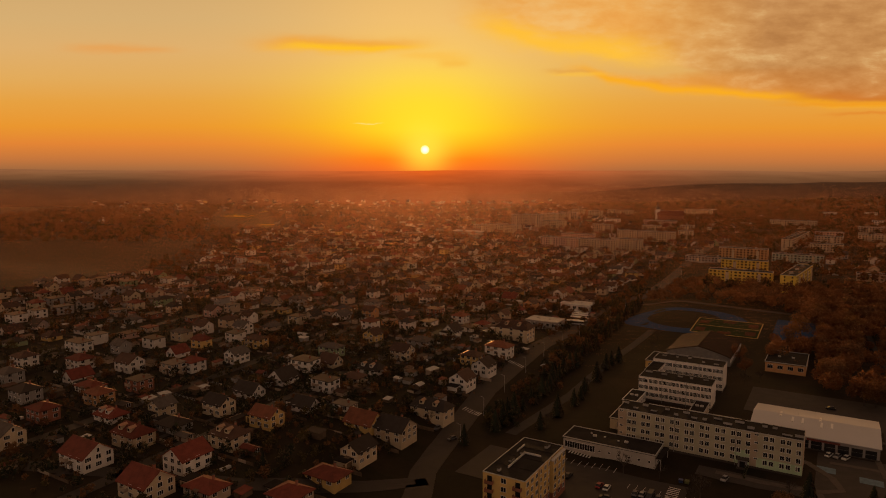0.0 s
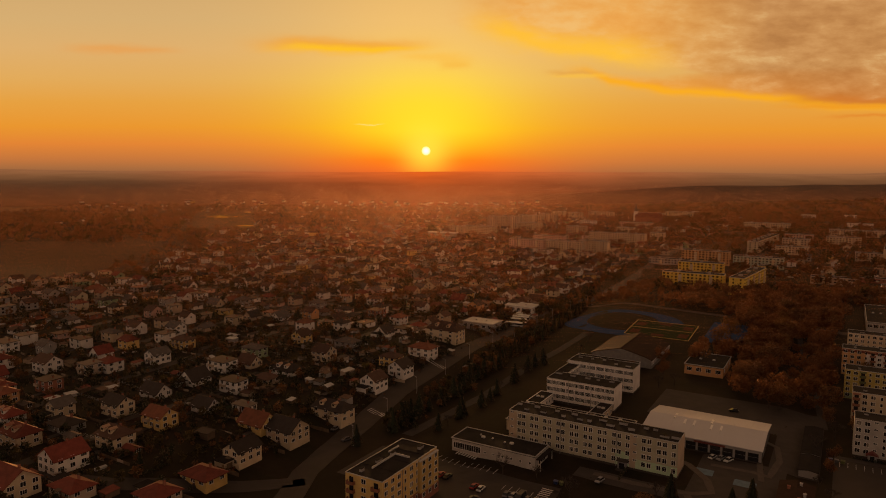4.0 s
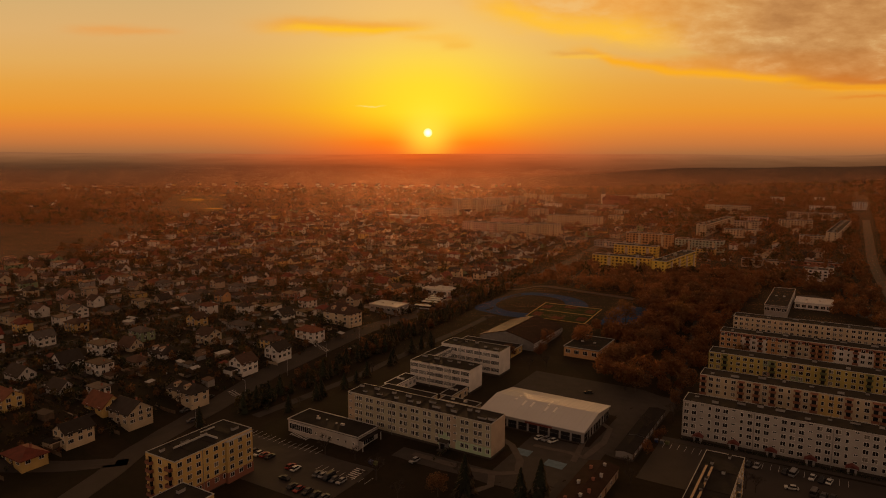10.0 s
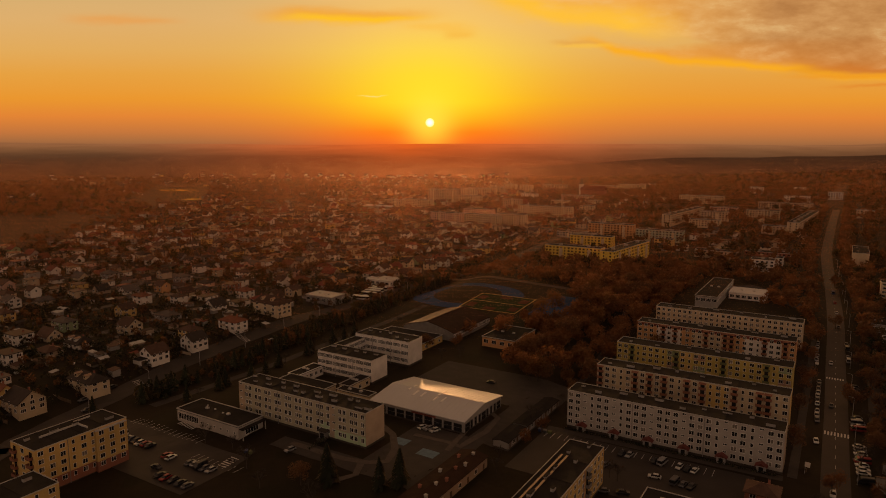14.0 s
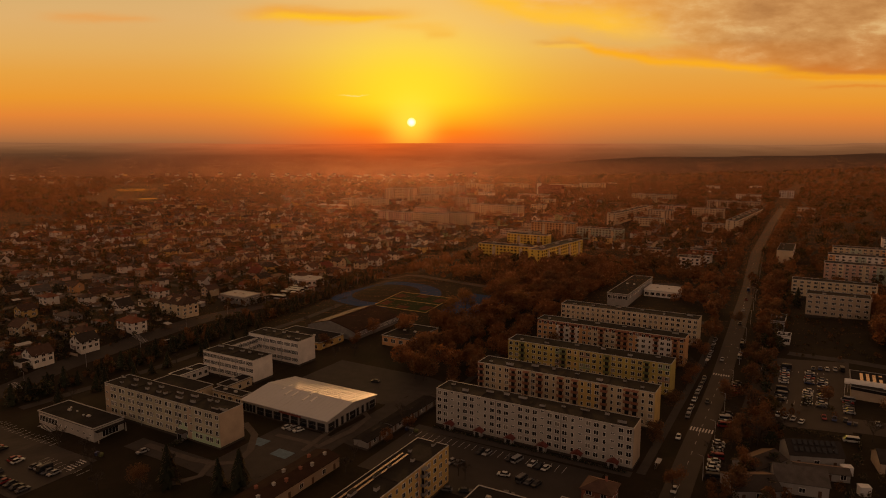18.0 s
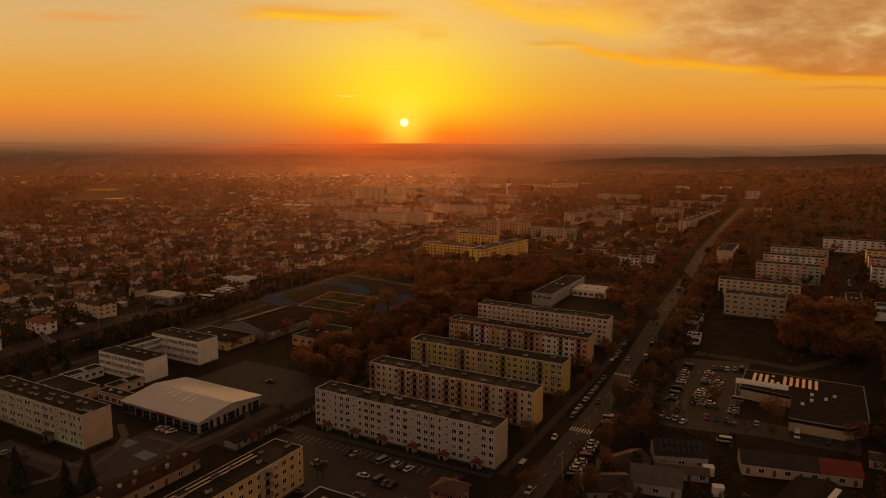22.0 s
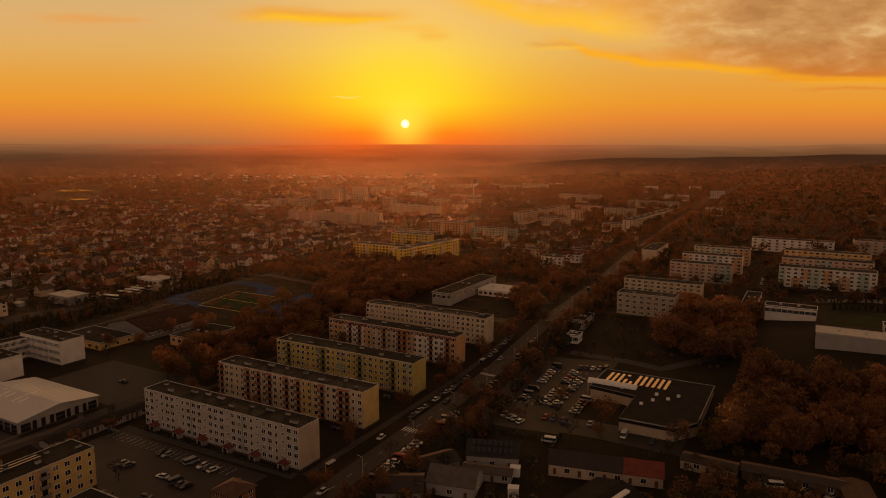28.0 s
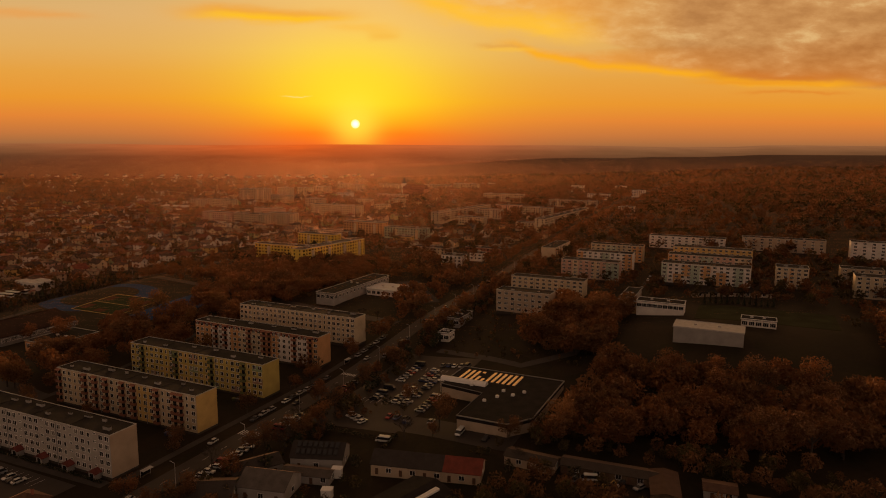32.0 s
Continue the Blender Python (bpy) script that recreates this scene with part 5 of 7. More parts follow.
def reg_park(nr):
    u, v = nr.uniform(-42, 28), nr.uniform(345, 640)
    if v < 420 and u < -16 or 440 < v < 515 and u < -18:
        return None
    return xy(u, v)


def reg_park2(nr):
    u, v = nr.uniform(-140, 110), nr.uniform(520, 640)
    return xy(u, v) if not (34 < u < 80 and v < 610) and abs(v - 525) > 5 else None


def reg_gardens(nr):
    u, v = nr.uniform(-600, -158), nr.uniform(105, 520)
    if any(abs(u - q) < 4.5 for q in (-222, -275, -327, -392, -458, -524)):
        return None
    return xy(u, v) if free(u, v, 7.0) else None


def reg_roadside(nr):
    u, v = nr.choice((-134, -130, -122, 139, 144)) + nr.normal(0, 2.2), nr.uniform(238, 620)
    if u > 0 and v < 400:
        u += 8
    if u < 0:
        u -= max(0, v - 240) * 0.09
    return xy(u, v)


def reg_avenue(nr):
    v = nr.uniform(470, 1180)
    u = float(np.interp(v, [440, 500, 622, 769, 843, 1030, 1160], [124, 122.5, 117, 108.5, 107.5, 107, 107.5]))
    return xy(u + nr.choice((-1, 1, 1)) * (11 + abs(nr.normal(0, 3))), v)


def reg_sheds(nr):
    u, v = nr.uniform(138, 300), nr.uniform(285, 400)
    if any(abs(u - a) < w and abs(v - b) < h for a, b, w, h in ((199, 357, 21, 12), (163, 346, 13, 15), (150, 334, 10, 11), (160, 328, 11, 10), (147, 316, 10, 10), (201, 322, 14, 27), (241, 378, 26, 8), (269, 373, 7, 11), (290, 376, 14, 7), (198, 405, 24, 17), (176, 376, 30, 12))):
        return None
    return xy(u, v)


def reg_far_left(nr):
    x, y = nr.uniform(-1500, -250), nr.uniform(985, 1560)
    return (x, y) if x < -300 - 0.25 * (y - 985) and nr.random_sample() < 1.25 - abs(y - 1200) / 380 else None


woods("town_trees", reg_town, 4200, 1, "bare brown trees among the distant houses", 4, 9, k=50, size=0.075)
woods("estate_trees", reg_east, 5200, 2, "autumn trees among distant apartment blocks", 6, 12, k=54, size=0.076)
woods("marsh_woods", reg_far_left, 2600, 3, "dark brown woods beyond the fields", 7, 13, ("brown", "brown", "olive"), k=66, size=0.074)
woods("forest", reg_right, 6200, 4, "wide brown forest on the low ridge", 8, 13, ("brown", "conifer", "olive", "brown"), k=84, size=0.068)
woods("undergrowth", reg_wood, 2000, 6, "rust-brown undergrowth of the wood", 6, 14, ("rust", "brown", "rust", "brown"), k=280, size=0.033)
woods("park_thicket", reg_park, 360, 7, "dense rust-brown thicket of the park", 6, 13, ("rust", "brown", "rust"), k=420, size=0.029)
woods("park_edge", reg_park2, 440, 8, "dark autumn thicket along the street", 5, 11, ("rust", "brown", "brown"), k=190, size=0.04)
woods("garden_shrubs", reg_gardens, 4400, 9, "dark shrubs and bare bushes in the gardens", 1.3, 5.5, ("brown", "olive", "conifer", "conifer"), k=60, size=0.075, flat=0.45)
woods("roadside_shrubs", reg_roadside, 430, 10, "dark shrubs along the roads", 1.5, 6.5, ("olive", "conifer", "brown"), k=90, size=0.066, flat=0.45)
woods("avenue_trees", reg_avenue, 260, 11, "brown street trees lining the far avenue", 6, 11, ("brown", "rust", "brown"), k=90, size=0.05)
def reg_plots(nr):
    u, v = nr.uniform(-330, -148), nr.uniform(104, 335)
    if any(abs(u - q) < 5 for q in (-210, -263, -318)) or u > -146 - max(0, v - 210) * 0.1:
        return None
    return xy(u, v) if free(u, v, 6.5) else None


woods("garden_thickets", reg_plots, 3000, 19, "low dark bushes, beds and hedges in the near gardens", 0.7, 2.8, ("conifer", "olive", "conifer", "brown"), k=46, size=0.08, flat=0.45)


def reg_far(nr):
    x, y = nr.uniform(-1000, 700), nr.uniform(1320, 1890)
    return (x, y)


def reg_wood_foot(nr):
    u, v = nr.uniform(222, 400), nr.uniform(320, 402)
    if abs(v - 378 - 0.14 * (u - 241)) < 7 and u < 270 or abs(u - 269) < 7 and abs(v - 373) < 11 or abs(v - 376) < 8 and 275 < u < 305 or abs(u - 252) < 12 and 362 < v < 380:
        return None
    return xy(u, v)


woods("far_trees", reg_far, 3000, 13, "dark trees among the farthest houses", 5, 10, ("brown", "olive", "brown"), k=26, size=0.11)
woods("wood_foot", reg_wood_foot, 520, 14, "dark brown trees at the foot of the wood", 3, 9, ("brown", "brown", "olive"), k=150, size=0.04)
def reg_meadow(nr):
    u, v = nr.uniform(146, 232), nr.uniform(462, 536)
    return xy(u, v) if abs(u - 145) > 8 or v > 525 else None


def reg_estate(nr):
    u, v = nr.uniform(135, 420), nr.uniform(548, 800)
    if any(a - 5 < u < b + 5 and c - 9 < v < d + 5 for a, b, c, d, n, col, tn in FAR if not tn) or 216 < u < 229 or 254 < u < 332 and v < 596 or u < 262 and v < 570:
        return None
    return xy(u, v)


woods("meadow_shrubs", reg_meadow, 240, 15, "low dark weeds and bushes of the rough meadow", 0.7, 2.6, ("olive", "brown", "olive"), k=60, size=0.07, flat=0.4)
woods("courtyard_trees", reg_estate, 420, 16, "brown trees in the courtyards of the estate", 4, 10, ("brown", "rust", "olive"), k=110, size=0.048)
woods("yard_shrubs", reg_sheds, 420, 12, "dark shrubs and small trees round the sheds", 1.5, 6, ("conifer", "brown", "olive"), k=130, size=0.042, flat=0.45)

# ---- evening haze over the town: thin tinted slivers stand in for scattered light ----


def haze_material():
    """Reddish haze colour put into the slivers: light passes widely, a tenth straight ahead."""
    m = bpy.data.materials.new("evening_mist")
    m.use_nodes = True
    nt = m.node_tree
    N, L = nt.nodes.new, nt.links.new
    wide, ahead, mx = N("ShaderNodeBsdfTranslucent"), N("ShaderNodeBsdfRefraction"), N("ShaderNodeMixShader")
    noise_t = N("ShaderNodeTexNoise")
    noise_t.inputs["Scale"].default_value, noise_t.inputs["Detail"].default_value = 0.006, 3
    L(N("ShaderNodeNewGeometry").outputs["Position"], noise_t.inputs["Vector"])
    tint = N("ShaderNodeValToRGB")
    tint.color_ramp.elements[0].position, tint.color_ramp.elements[0].color = 0.35, (0.39, 0.176, 0.092, 1)
    tint.color_ramp.elements[1].position, tint.color_ramp.elements[1].color = 0.65, (0.50, 0.236, 0.128, 1)
    L(noise_t.outputs[0], tint.inputs[0]), L(tint.outputs[0], wide.inputs["Color"])
    ahead.inputs["Color"].default_value = (0.8, 0.42, 0.25, 1)
    ahead.inputs["Roughness"].default_value, ahead.inputs["IOR"].default_value = 0.9, 1.35
    mx.inputs[0].default_value = 0.10
    L(wide.outputs[0], mx.inputs[1]), L(ahead.outputs[0], mx.inputs[2]), L(mx.outputs[0], nt.nodes["Material Output"].inputs[0])
    return m


def evening_mist(count):
    nr = np.random.RandomState(31)
    y = nr.uniform(330, 1850, count * 2)
    y = y[nr.random_sample(y.size) < np.clip((y - 250) / 350, 0, 1)]
    x = nr.uniform(-1350, 1700, y.size)
    keep = np.abs(x - 165) < 280 + 0.76 * y
    x, y = x[keep][:count], y[keep][:count]
    n = x.size
    z = 70 * (1 - np.sqrt(nr.random_sample(n))) + 4 + 12 * np.clip((y - 600) / 500, 0, 1)
    half, thin, turn, tilt = nr.uniform(14, 30, n), nr.uniform(0.008, 0.0147, n), nr.uniform(0, math.pi, n), nr.uniform(-0.6, 0.6, n)
    dy, dz = np.cos(turn) * thin, np.sin(turn) * thin
    V = np.empty((n, 3, 3))
    V[:, 0] = np.stack([x - half, y, z - tilt], 1)
    V[:, 1] = np.stack([x + half, y - dy / 2, z + tilt - dz / 2], 1)
    far = nr.uniform(-0.5, 0.9, n)
    V[:, 2] = np.stack([x + half * far, y + dy, z + tilt * far + dz], 1)
    me = bpy.data.meshes.new("evening_mist")
    me.from_pydata(V.reshape(-1, 3).tolist(), [], np.arange(3 * n).reshape(-1, 3).tolist())
    me.materials.append(haze_material())
    tagged(new("evening_mist", me), "thin tinted slivers standing in for reddish evening haze", "mist", kind="stuff")


evening_mist(300000)

# ---- yards, car parks, pitch ----
patch("car_park_1", -122, -48, 198, 226, ASPHALT, "asphalt car park with white bay lines")
patch("car_park_2", 30, 104, 268, 304, ASPHALT, "asphalt car park in front of the apartment blocks")
patch("car_park_3", 137, 176, 376, 460, ASPHALT, "asphalt car park of the store")
patch("car_park_4", 176, 218, 378, 392, ASPHALT, "asphalt yard beside the store")
patch("yard_1", -48, 14, 236, 244, PAVING, "paved drive in front of the school")
patch("yard_2", -12, 16, 244, 279, PAVING, "paved forecourt beside the hall")
patch("yard_3", -42, 26, 314, 352, PAVING, "wide grey paved yard behind the hall")
patch("yard_4", 10, 26, 279, 314, PAVING, "paved lane beside the hall")
strip("path_1", [(-120, 240), (-116, 300), (-118, 370), (-112, 440)], 5, PAVING, "pale walkway between rows of spruces", cat="path")
KERB = material("pale_paving", (0.11, 0.09, 0.075), 0.85, spec=0.2, dark=0.75, scale=0.5, fine=3.0)
strip("path_7", [(-42, 241), (-28, 241), (-18, 241), (-9, 243), (-4, 247), (-7, 256), (-15, 266), (-26, 272)], 2.6, KERB, "curved pale path round the school front", 0.17, cat="path")
strip("path_8", [(-11, 242), (-8, 235), (-13, 228)], 2.4, KERB, "pale path from the school to the gate", 0.17, cat="path")
strip("path_9", [(-8, 270), (11, 271), (13, 287), (11, 301), (-2, 309)], 2.2, KERB, "pale kerbed path beside the hall", 0.19, cat="path")
strip("path_10", [(9, 265), (7, 280), (5, 294)], 2.0, KERB, "narrow pale path across the lawn", 0.19, cat="path")
strip("path_2", [(26, 336), (20, 400), (10, 470), (6, 515)], 3, PAVING, "narrow park footpath", cat="path")
strip("path_3", [(30, 306), (112, 308)], 4, PAVING, "footpath along the apartment block", cat="path")
strip("path_4", [(114.5, 310), (113, 480)], 3, PAVING, "pavement along the avenue", cat="path")
strip("path_5", [(150, 468), (196, 458), (214, 480), (215, 535)], 5, PAVING, "light gravel track to the garages", cat="path")
strip("path_6", [(62, 600), (106, 545)], 16, PAVING, "paved schoolyard beside the avenue", cat="path")
BLUE = material("blue_sports_surface", (0.036, 0.070, 0.155), 0.9, spec=0.08, dark=0.75, scale=0.1)
REDC = material("red_sports_surface", (0.11, 0.045, 0.025), 0.9, spec=0.08, dark=0.8, scale=0.1)
GREENC = material("green_sports_surface", (0.032, 0.045, 0.018), 0.9, spec=0.08, dark=0.8, scale=0.1)
PAINT = material("road_paint", (0.62, 0.60, 0.56), 0.6, dark=0.75, scale=0.8, bump=0.0)
YPAINT = material("yellow_line_paint", (0.55, 0.36, 0.08), 0.6, dark=0.8, bump=0.0)


def running_track():
    mb = MB()
    n = 40
    for i in range(n):
        q = []
        for k, r in ((i, 1.0), (i + 1, 1.0), (i + 1, 0.60), (i, 0.60)):
            a = 2 * math.pi * k / n
            u, v = -99 + 40 * r * math.cos(a), 474 + (33 if r == 1 else 23) * math.sin(a)
            x, y = xy(u, v)
            q.append((x, y, ground_height(x, y) + 0.16))
        mb.face(q)
    tagged(part("running_track", mb, BLUE), "blue oval running track round a sports pitch", "track", kind="structure")


running_track()
patch("sports_court_1", -90, -50, 446, 480, GREENC, "green and brown ball court with yellow lines", 0.22, "court")
for i, (a, b, c, d) in enumerate(((-88, -82, 450, 458), (-88, -82, 467, 475), (-58, -52, 450, 458), (-58, -52, 467, 475), (-74, -66, 448, 453), (-74, -66, 473, 478))):
    patch("court_key_%d" % (i + 1), a, b, c, d, REDC, "red key of the ball court", 0.27, "court")
patch("sports_court_3", -43, -17, 449, 497, BLUE, "blue tennis court", 0.2, "court")
for i, (a, b, c, d) in enumerate(((-90, -50, 446, 446.5), (-90, -50, 479.5, 480), (-90, -89.5, 446.5, 479.5), (-50.5, -50, 446.5, 479.5), (-89.5, -50.5, 462.8, 463.2))):
    patch("court_line_%d" % (i + 1), a, b, c, d, YPAINT, "yellow painted court line", 0.30, "line")
BAYBLUE = material("pale_blue_bay_paint", (0.13, 0.20, 0.25), 0.8, dark=0.7, scale=0.6, bump=0.0)
patch("parking_mark_1", -12, -6, 260, 265, BAYBLUE, "blue painted parking bay", 0.16, "marking")
patch("parking_mark_2", 1, 8, 257, 262, BAYBLUE, "blue painted parking bay", 0.16, "marking")


def zebra(name, u, v, n, along_v=False):
    mb = MB()
    root = None
    for i in range(n):
        a, b = (u, v + i * 1.1) if along_v else (u + i * 1.1, v)
        M4 = at(a, b, 0, 0.16)
        w, d = (1.9, 0.27) if along_v else (0.27, 1.9)
        mb.face([M4 @ Vector(q) for q in ((-w, -d, 0), (w, -d, 0), (w, d, 0), (-w, d, 0))])
    tagged(part(name, mb, PAINT), "white zebra crossing on the asphalt", "crossing", kind="structure")


zebra("crossing_1", 122.4, 357, 8), zebra("crossing_2", 120.8, 427, 7), zebra("crossing_3", -148, 252, 8), zebra("crossing_4", -159, 322, 8)
zebra("crossing_5", -92, 233, 8), zebra("crossing_6", -52, 218, 6, True)
for r, (u0, v0, n) in enumerate(((-112, 226.5, 16), (-66, 219, 9), (32, 300, 24), (140, 404, 11), (140, 444, 11))):
    mb = MB()
    for i in range(n):
        M4 = at(u0 + i * 2.6, v0, 0, 0.13 if r else 0.2)
        mb.face([M4 @ Vector(q) for q in ((-0.07, -2.5, 0), (0.07, -2.5, 0), (0.07, 2.5, 0), (-0.07, 2.5, 0))])
    tagged(part("bay_lines_%d" % (r + 1), mb, PAINT), "white lines of parking bays", "marking", kind="structure")
mb = MB()
for i in range(70):
    M4 = at(0, 0)
    v = 200 + i * 9
    u = np.interp(v, [150, 250, 330, 440, 500, 560, 622, 691, 769, 843], [130, 128.5, 126.5, 124, 122.5, 120, 117, 112.5, 108.5, 107.5])
    M4 = at(float(u), v, 0, 0.15)
    mb.face([M4 @ Vector(q) for q in ((-0.06, -1.5, 0), (0.06, -1.5, 0), (0.06, 1.5, 0), (-0.06, 1.5, 0))])
tagged(part("centre_line", mb, PAINT), "broken white centre line of the avenue", "marking", kind="structure")

# ---- school and its hall ----
PALEGREEN = material("pale_green_render", (0.42, 0.55, 0.36), 0.85, dark=0.75, scale=0.2)
ORANGEP = material("orange_facade_panel", (0.46, 0.23, 0.08), 0.7, dark=0.75, scale=0.4)
apartment_block(-79.5, -16, 251, 262, 4, WALLM["buff"], "long cream four-storey school building with green-stained base", 24, name="school_building", end_mat=WALLM["beige"], roof_items=17, storey=2.9, plinth=1.0,
                stripes=((0.0, 0.05, 0.06, 0.97, WALLM["beige"], "brown stair-tower strip"), (0.66, 0.74, 0.06, 0.46, PALEGREEN, "pale green rendered base"), (0.775, 1.0, 0.06, 0.32, PALEGREEN, "pale green rendered base"), (0.74, 0.775, 0.06, 0.97, WALLM["beige"], "brown stair-tower strip")), group="school buildings", category="school", win="class", stairs=(0, 18), pairs=0.36)
mb = MB()
mb.box(-1.5, 1.5, -2.0, 0.0, 0.2, 3.1, 0), mb.box(-1.9, 1.9, -2.5, 0.0, 3.1, 3.45, 1), mb.box(-0.9, 0.9, -2.06, -2.0, 0.3, 2.5, 2)
for i in range(4):
    mb.box(-1.9, 1.9, -3.4 + i * 0.33, -2.0, 0.0, 0.15 + i * 0.08, 1)
tagged(part("entrance_porch", mb, [BALM["grey"], PAVING, GLASS], None, "", at(-34.5, 250.9)), "dark entrance porch with steps on the school front", "porch")
for nm, a, b, c, d, sto in (("classroom_wing", -85.5, -54, 304.5, 316.5, 3.1), ("classroom_wing", -86, -53.5, 333.5, 345.5, 3.55)):
    apartment_block(a, b, c, d, 3, WALLM["white"], "white three-storey classroom wing with window bands and orange panels", 7, name=nm, roof_items=5, storey=sto, plinth=1.2, win="band", group="school buildings", category="school",
                    stripes=((0.0, 0.94, 0.235, 0.30, ORANGEP, "orange spandrel panels"), (0.0, 0.94, 0.52, 0.58, ORANGEP, "orange spandrel panels")))
apartment_block(-91.5, -74.5, 322, 328, 3, WALLM["white"], "white glazed link between classroom wings", 4, name="link_building", roof_items=0, storey=3.05, plinth=1.2, win="band", turn=90, group="school buildings", category="school")


def low_building(name, u0, u1, v0, v1, h, wall, label, cat="building", roofm=None, windows="shop", n=5, turn=0.0, side=2, group=""):
    """A flat-roofed low building with parapet, windows to the -v side and to the +u side."""
    w, d = u1 - u0, v1 - v0
    root = thing(name, at((u0 + u1) / 2, (v0 + v1) / 2, turn), label, cat, group)
    mb = MB()
    mb.box(-w / 2, w / 2, -d / 2, d / 2, -2, h)
    part("wall", mb, wall, root)
    mb = MB()
    mb.box(-w / 2 - 0.25, w / 2 + 0.25, -d / 2 - 0.25, d / 2 + 0.25, h + 0.003, h + 0.35)
    part("roof", mb, roofm or ROOFFELT, root, "flat felt roof")
    mb = MB()
    for a, b, c, e in ((-w / 2 - 0.3, w / 2 + 0.3, -d / 2 - 0.3, -d / 2), (-w / 2 - 0.3, w / 2 + 0.3, d / 2, d / 2 + 0.3), (-w / 2 - 0.3, -w / 2, -d / 2, d / 2), (w / 2, w / 2 + 0.3, -d / 2, d / 2)):
        mb.box(a, b, c, e, h + 0.2, h + 0.55)
    part("roof_edge", mb, WHITE if wall is WALLM["white"] else TIN, root, "light metal roof edge")
    z = max(0.6, h - 3.0)
    for i in range(n):
        put_window(root, windows, -w / 2 + w * (i + 0.5) / n, -d / 2 - 0.06, z)
    for i in range(side):
        put_window(root, "double", w / 2 + 0.06, -d / 2 + d * (i + 0.5) / max(1, side), z + 0.3, 90)
    for i in range(2):
        mb = MB()
        mb.box(-w * 0.2 + i * w * 0.35 - 0.7, -w * 0.2 + i * w * 0.35 + 0.7, -0.5, 0.5, h + 0.35, h + 1.0)
        part("roof_vent", mb, TIN, root, "galvanised roof vent")
    return root


low_building("canteen_building", -95, -61, 233.5, 245.5, 4.4, WALLM["ash"], "low grey-white canteen building with dark flat roof", n=0, side=0, group="school buildings")
canteen = bpy.data.objects["canteen_building"]
put_window(canteen, "glazing", -10.6, -6.06, 1.0, 0, "long glazed band")
for i in range(6):
    put_window(canteen, "square", -3.0 + i * 3.6, -6.06, 1.5)
put_window(canteen, "porch_glazing", 17.06, 0.4, 0.4, 90, "dark glazed side front")
mb = MB()
mb.box(17.31, 19.2, -5.9, 5.9, 3.55, 3.85, 0), mb.box(18.7, 18.95, -5.6, -5.35, -1, 3.55, 1), mb.box(18.7, 18.95, 5.35, 5.6, -1, 3.55, 1)
part("canopy", mb, [ROOFFELT, WALLM["ash"]], canteen, "flat canopy on two posts")
for i in range(3):
    mb = MB()
    mb.box(-9 + i * 5.5, -8.4 + i * 5.5, 1.5 - i, 2.1 - i, 4.7, 5.2)
    part("roof_vent", mb, TIN, canteen, "small galvanised roof vent")
low_building("entrance_building", -86, -60, 262.5, 287, 4.2, WALLM["cream"], "low school entrance building with flat roof", n=3, group="school buildings")
low_building("corridor_building", -88, -82, 287.5, 304, 4.0, WALLM["white"], "low white school corridor", n=1, side=5, group="school buildings")
low_building("corridor_building", -57, -40, 284, 289, 3.6, WALLM["cream"], "low school corridor beside the hall", n=4, side=1, group="school buildings")
low_building("corridor_building", -60, -54.5, 289.5, 304, 3.6, WALLM["cream"], "low school corridor with dark roof", n=1, side=3, group="school buildings")
low_building("changing_rooms", -96, -62, 359, 379, 3.6, WALLM["yellow"], "low ochre changing rooms with flat roof", n=6, side=3, group="school buildings")
low_building("orange_annex", -40, -21, 384, 411, 5.0, WALLM["orange"], "low orange annex with grey roof", n=4, side=3, group="school buildings")


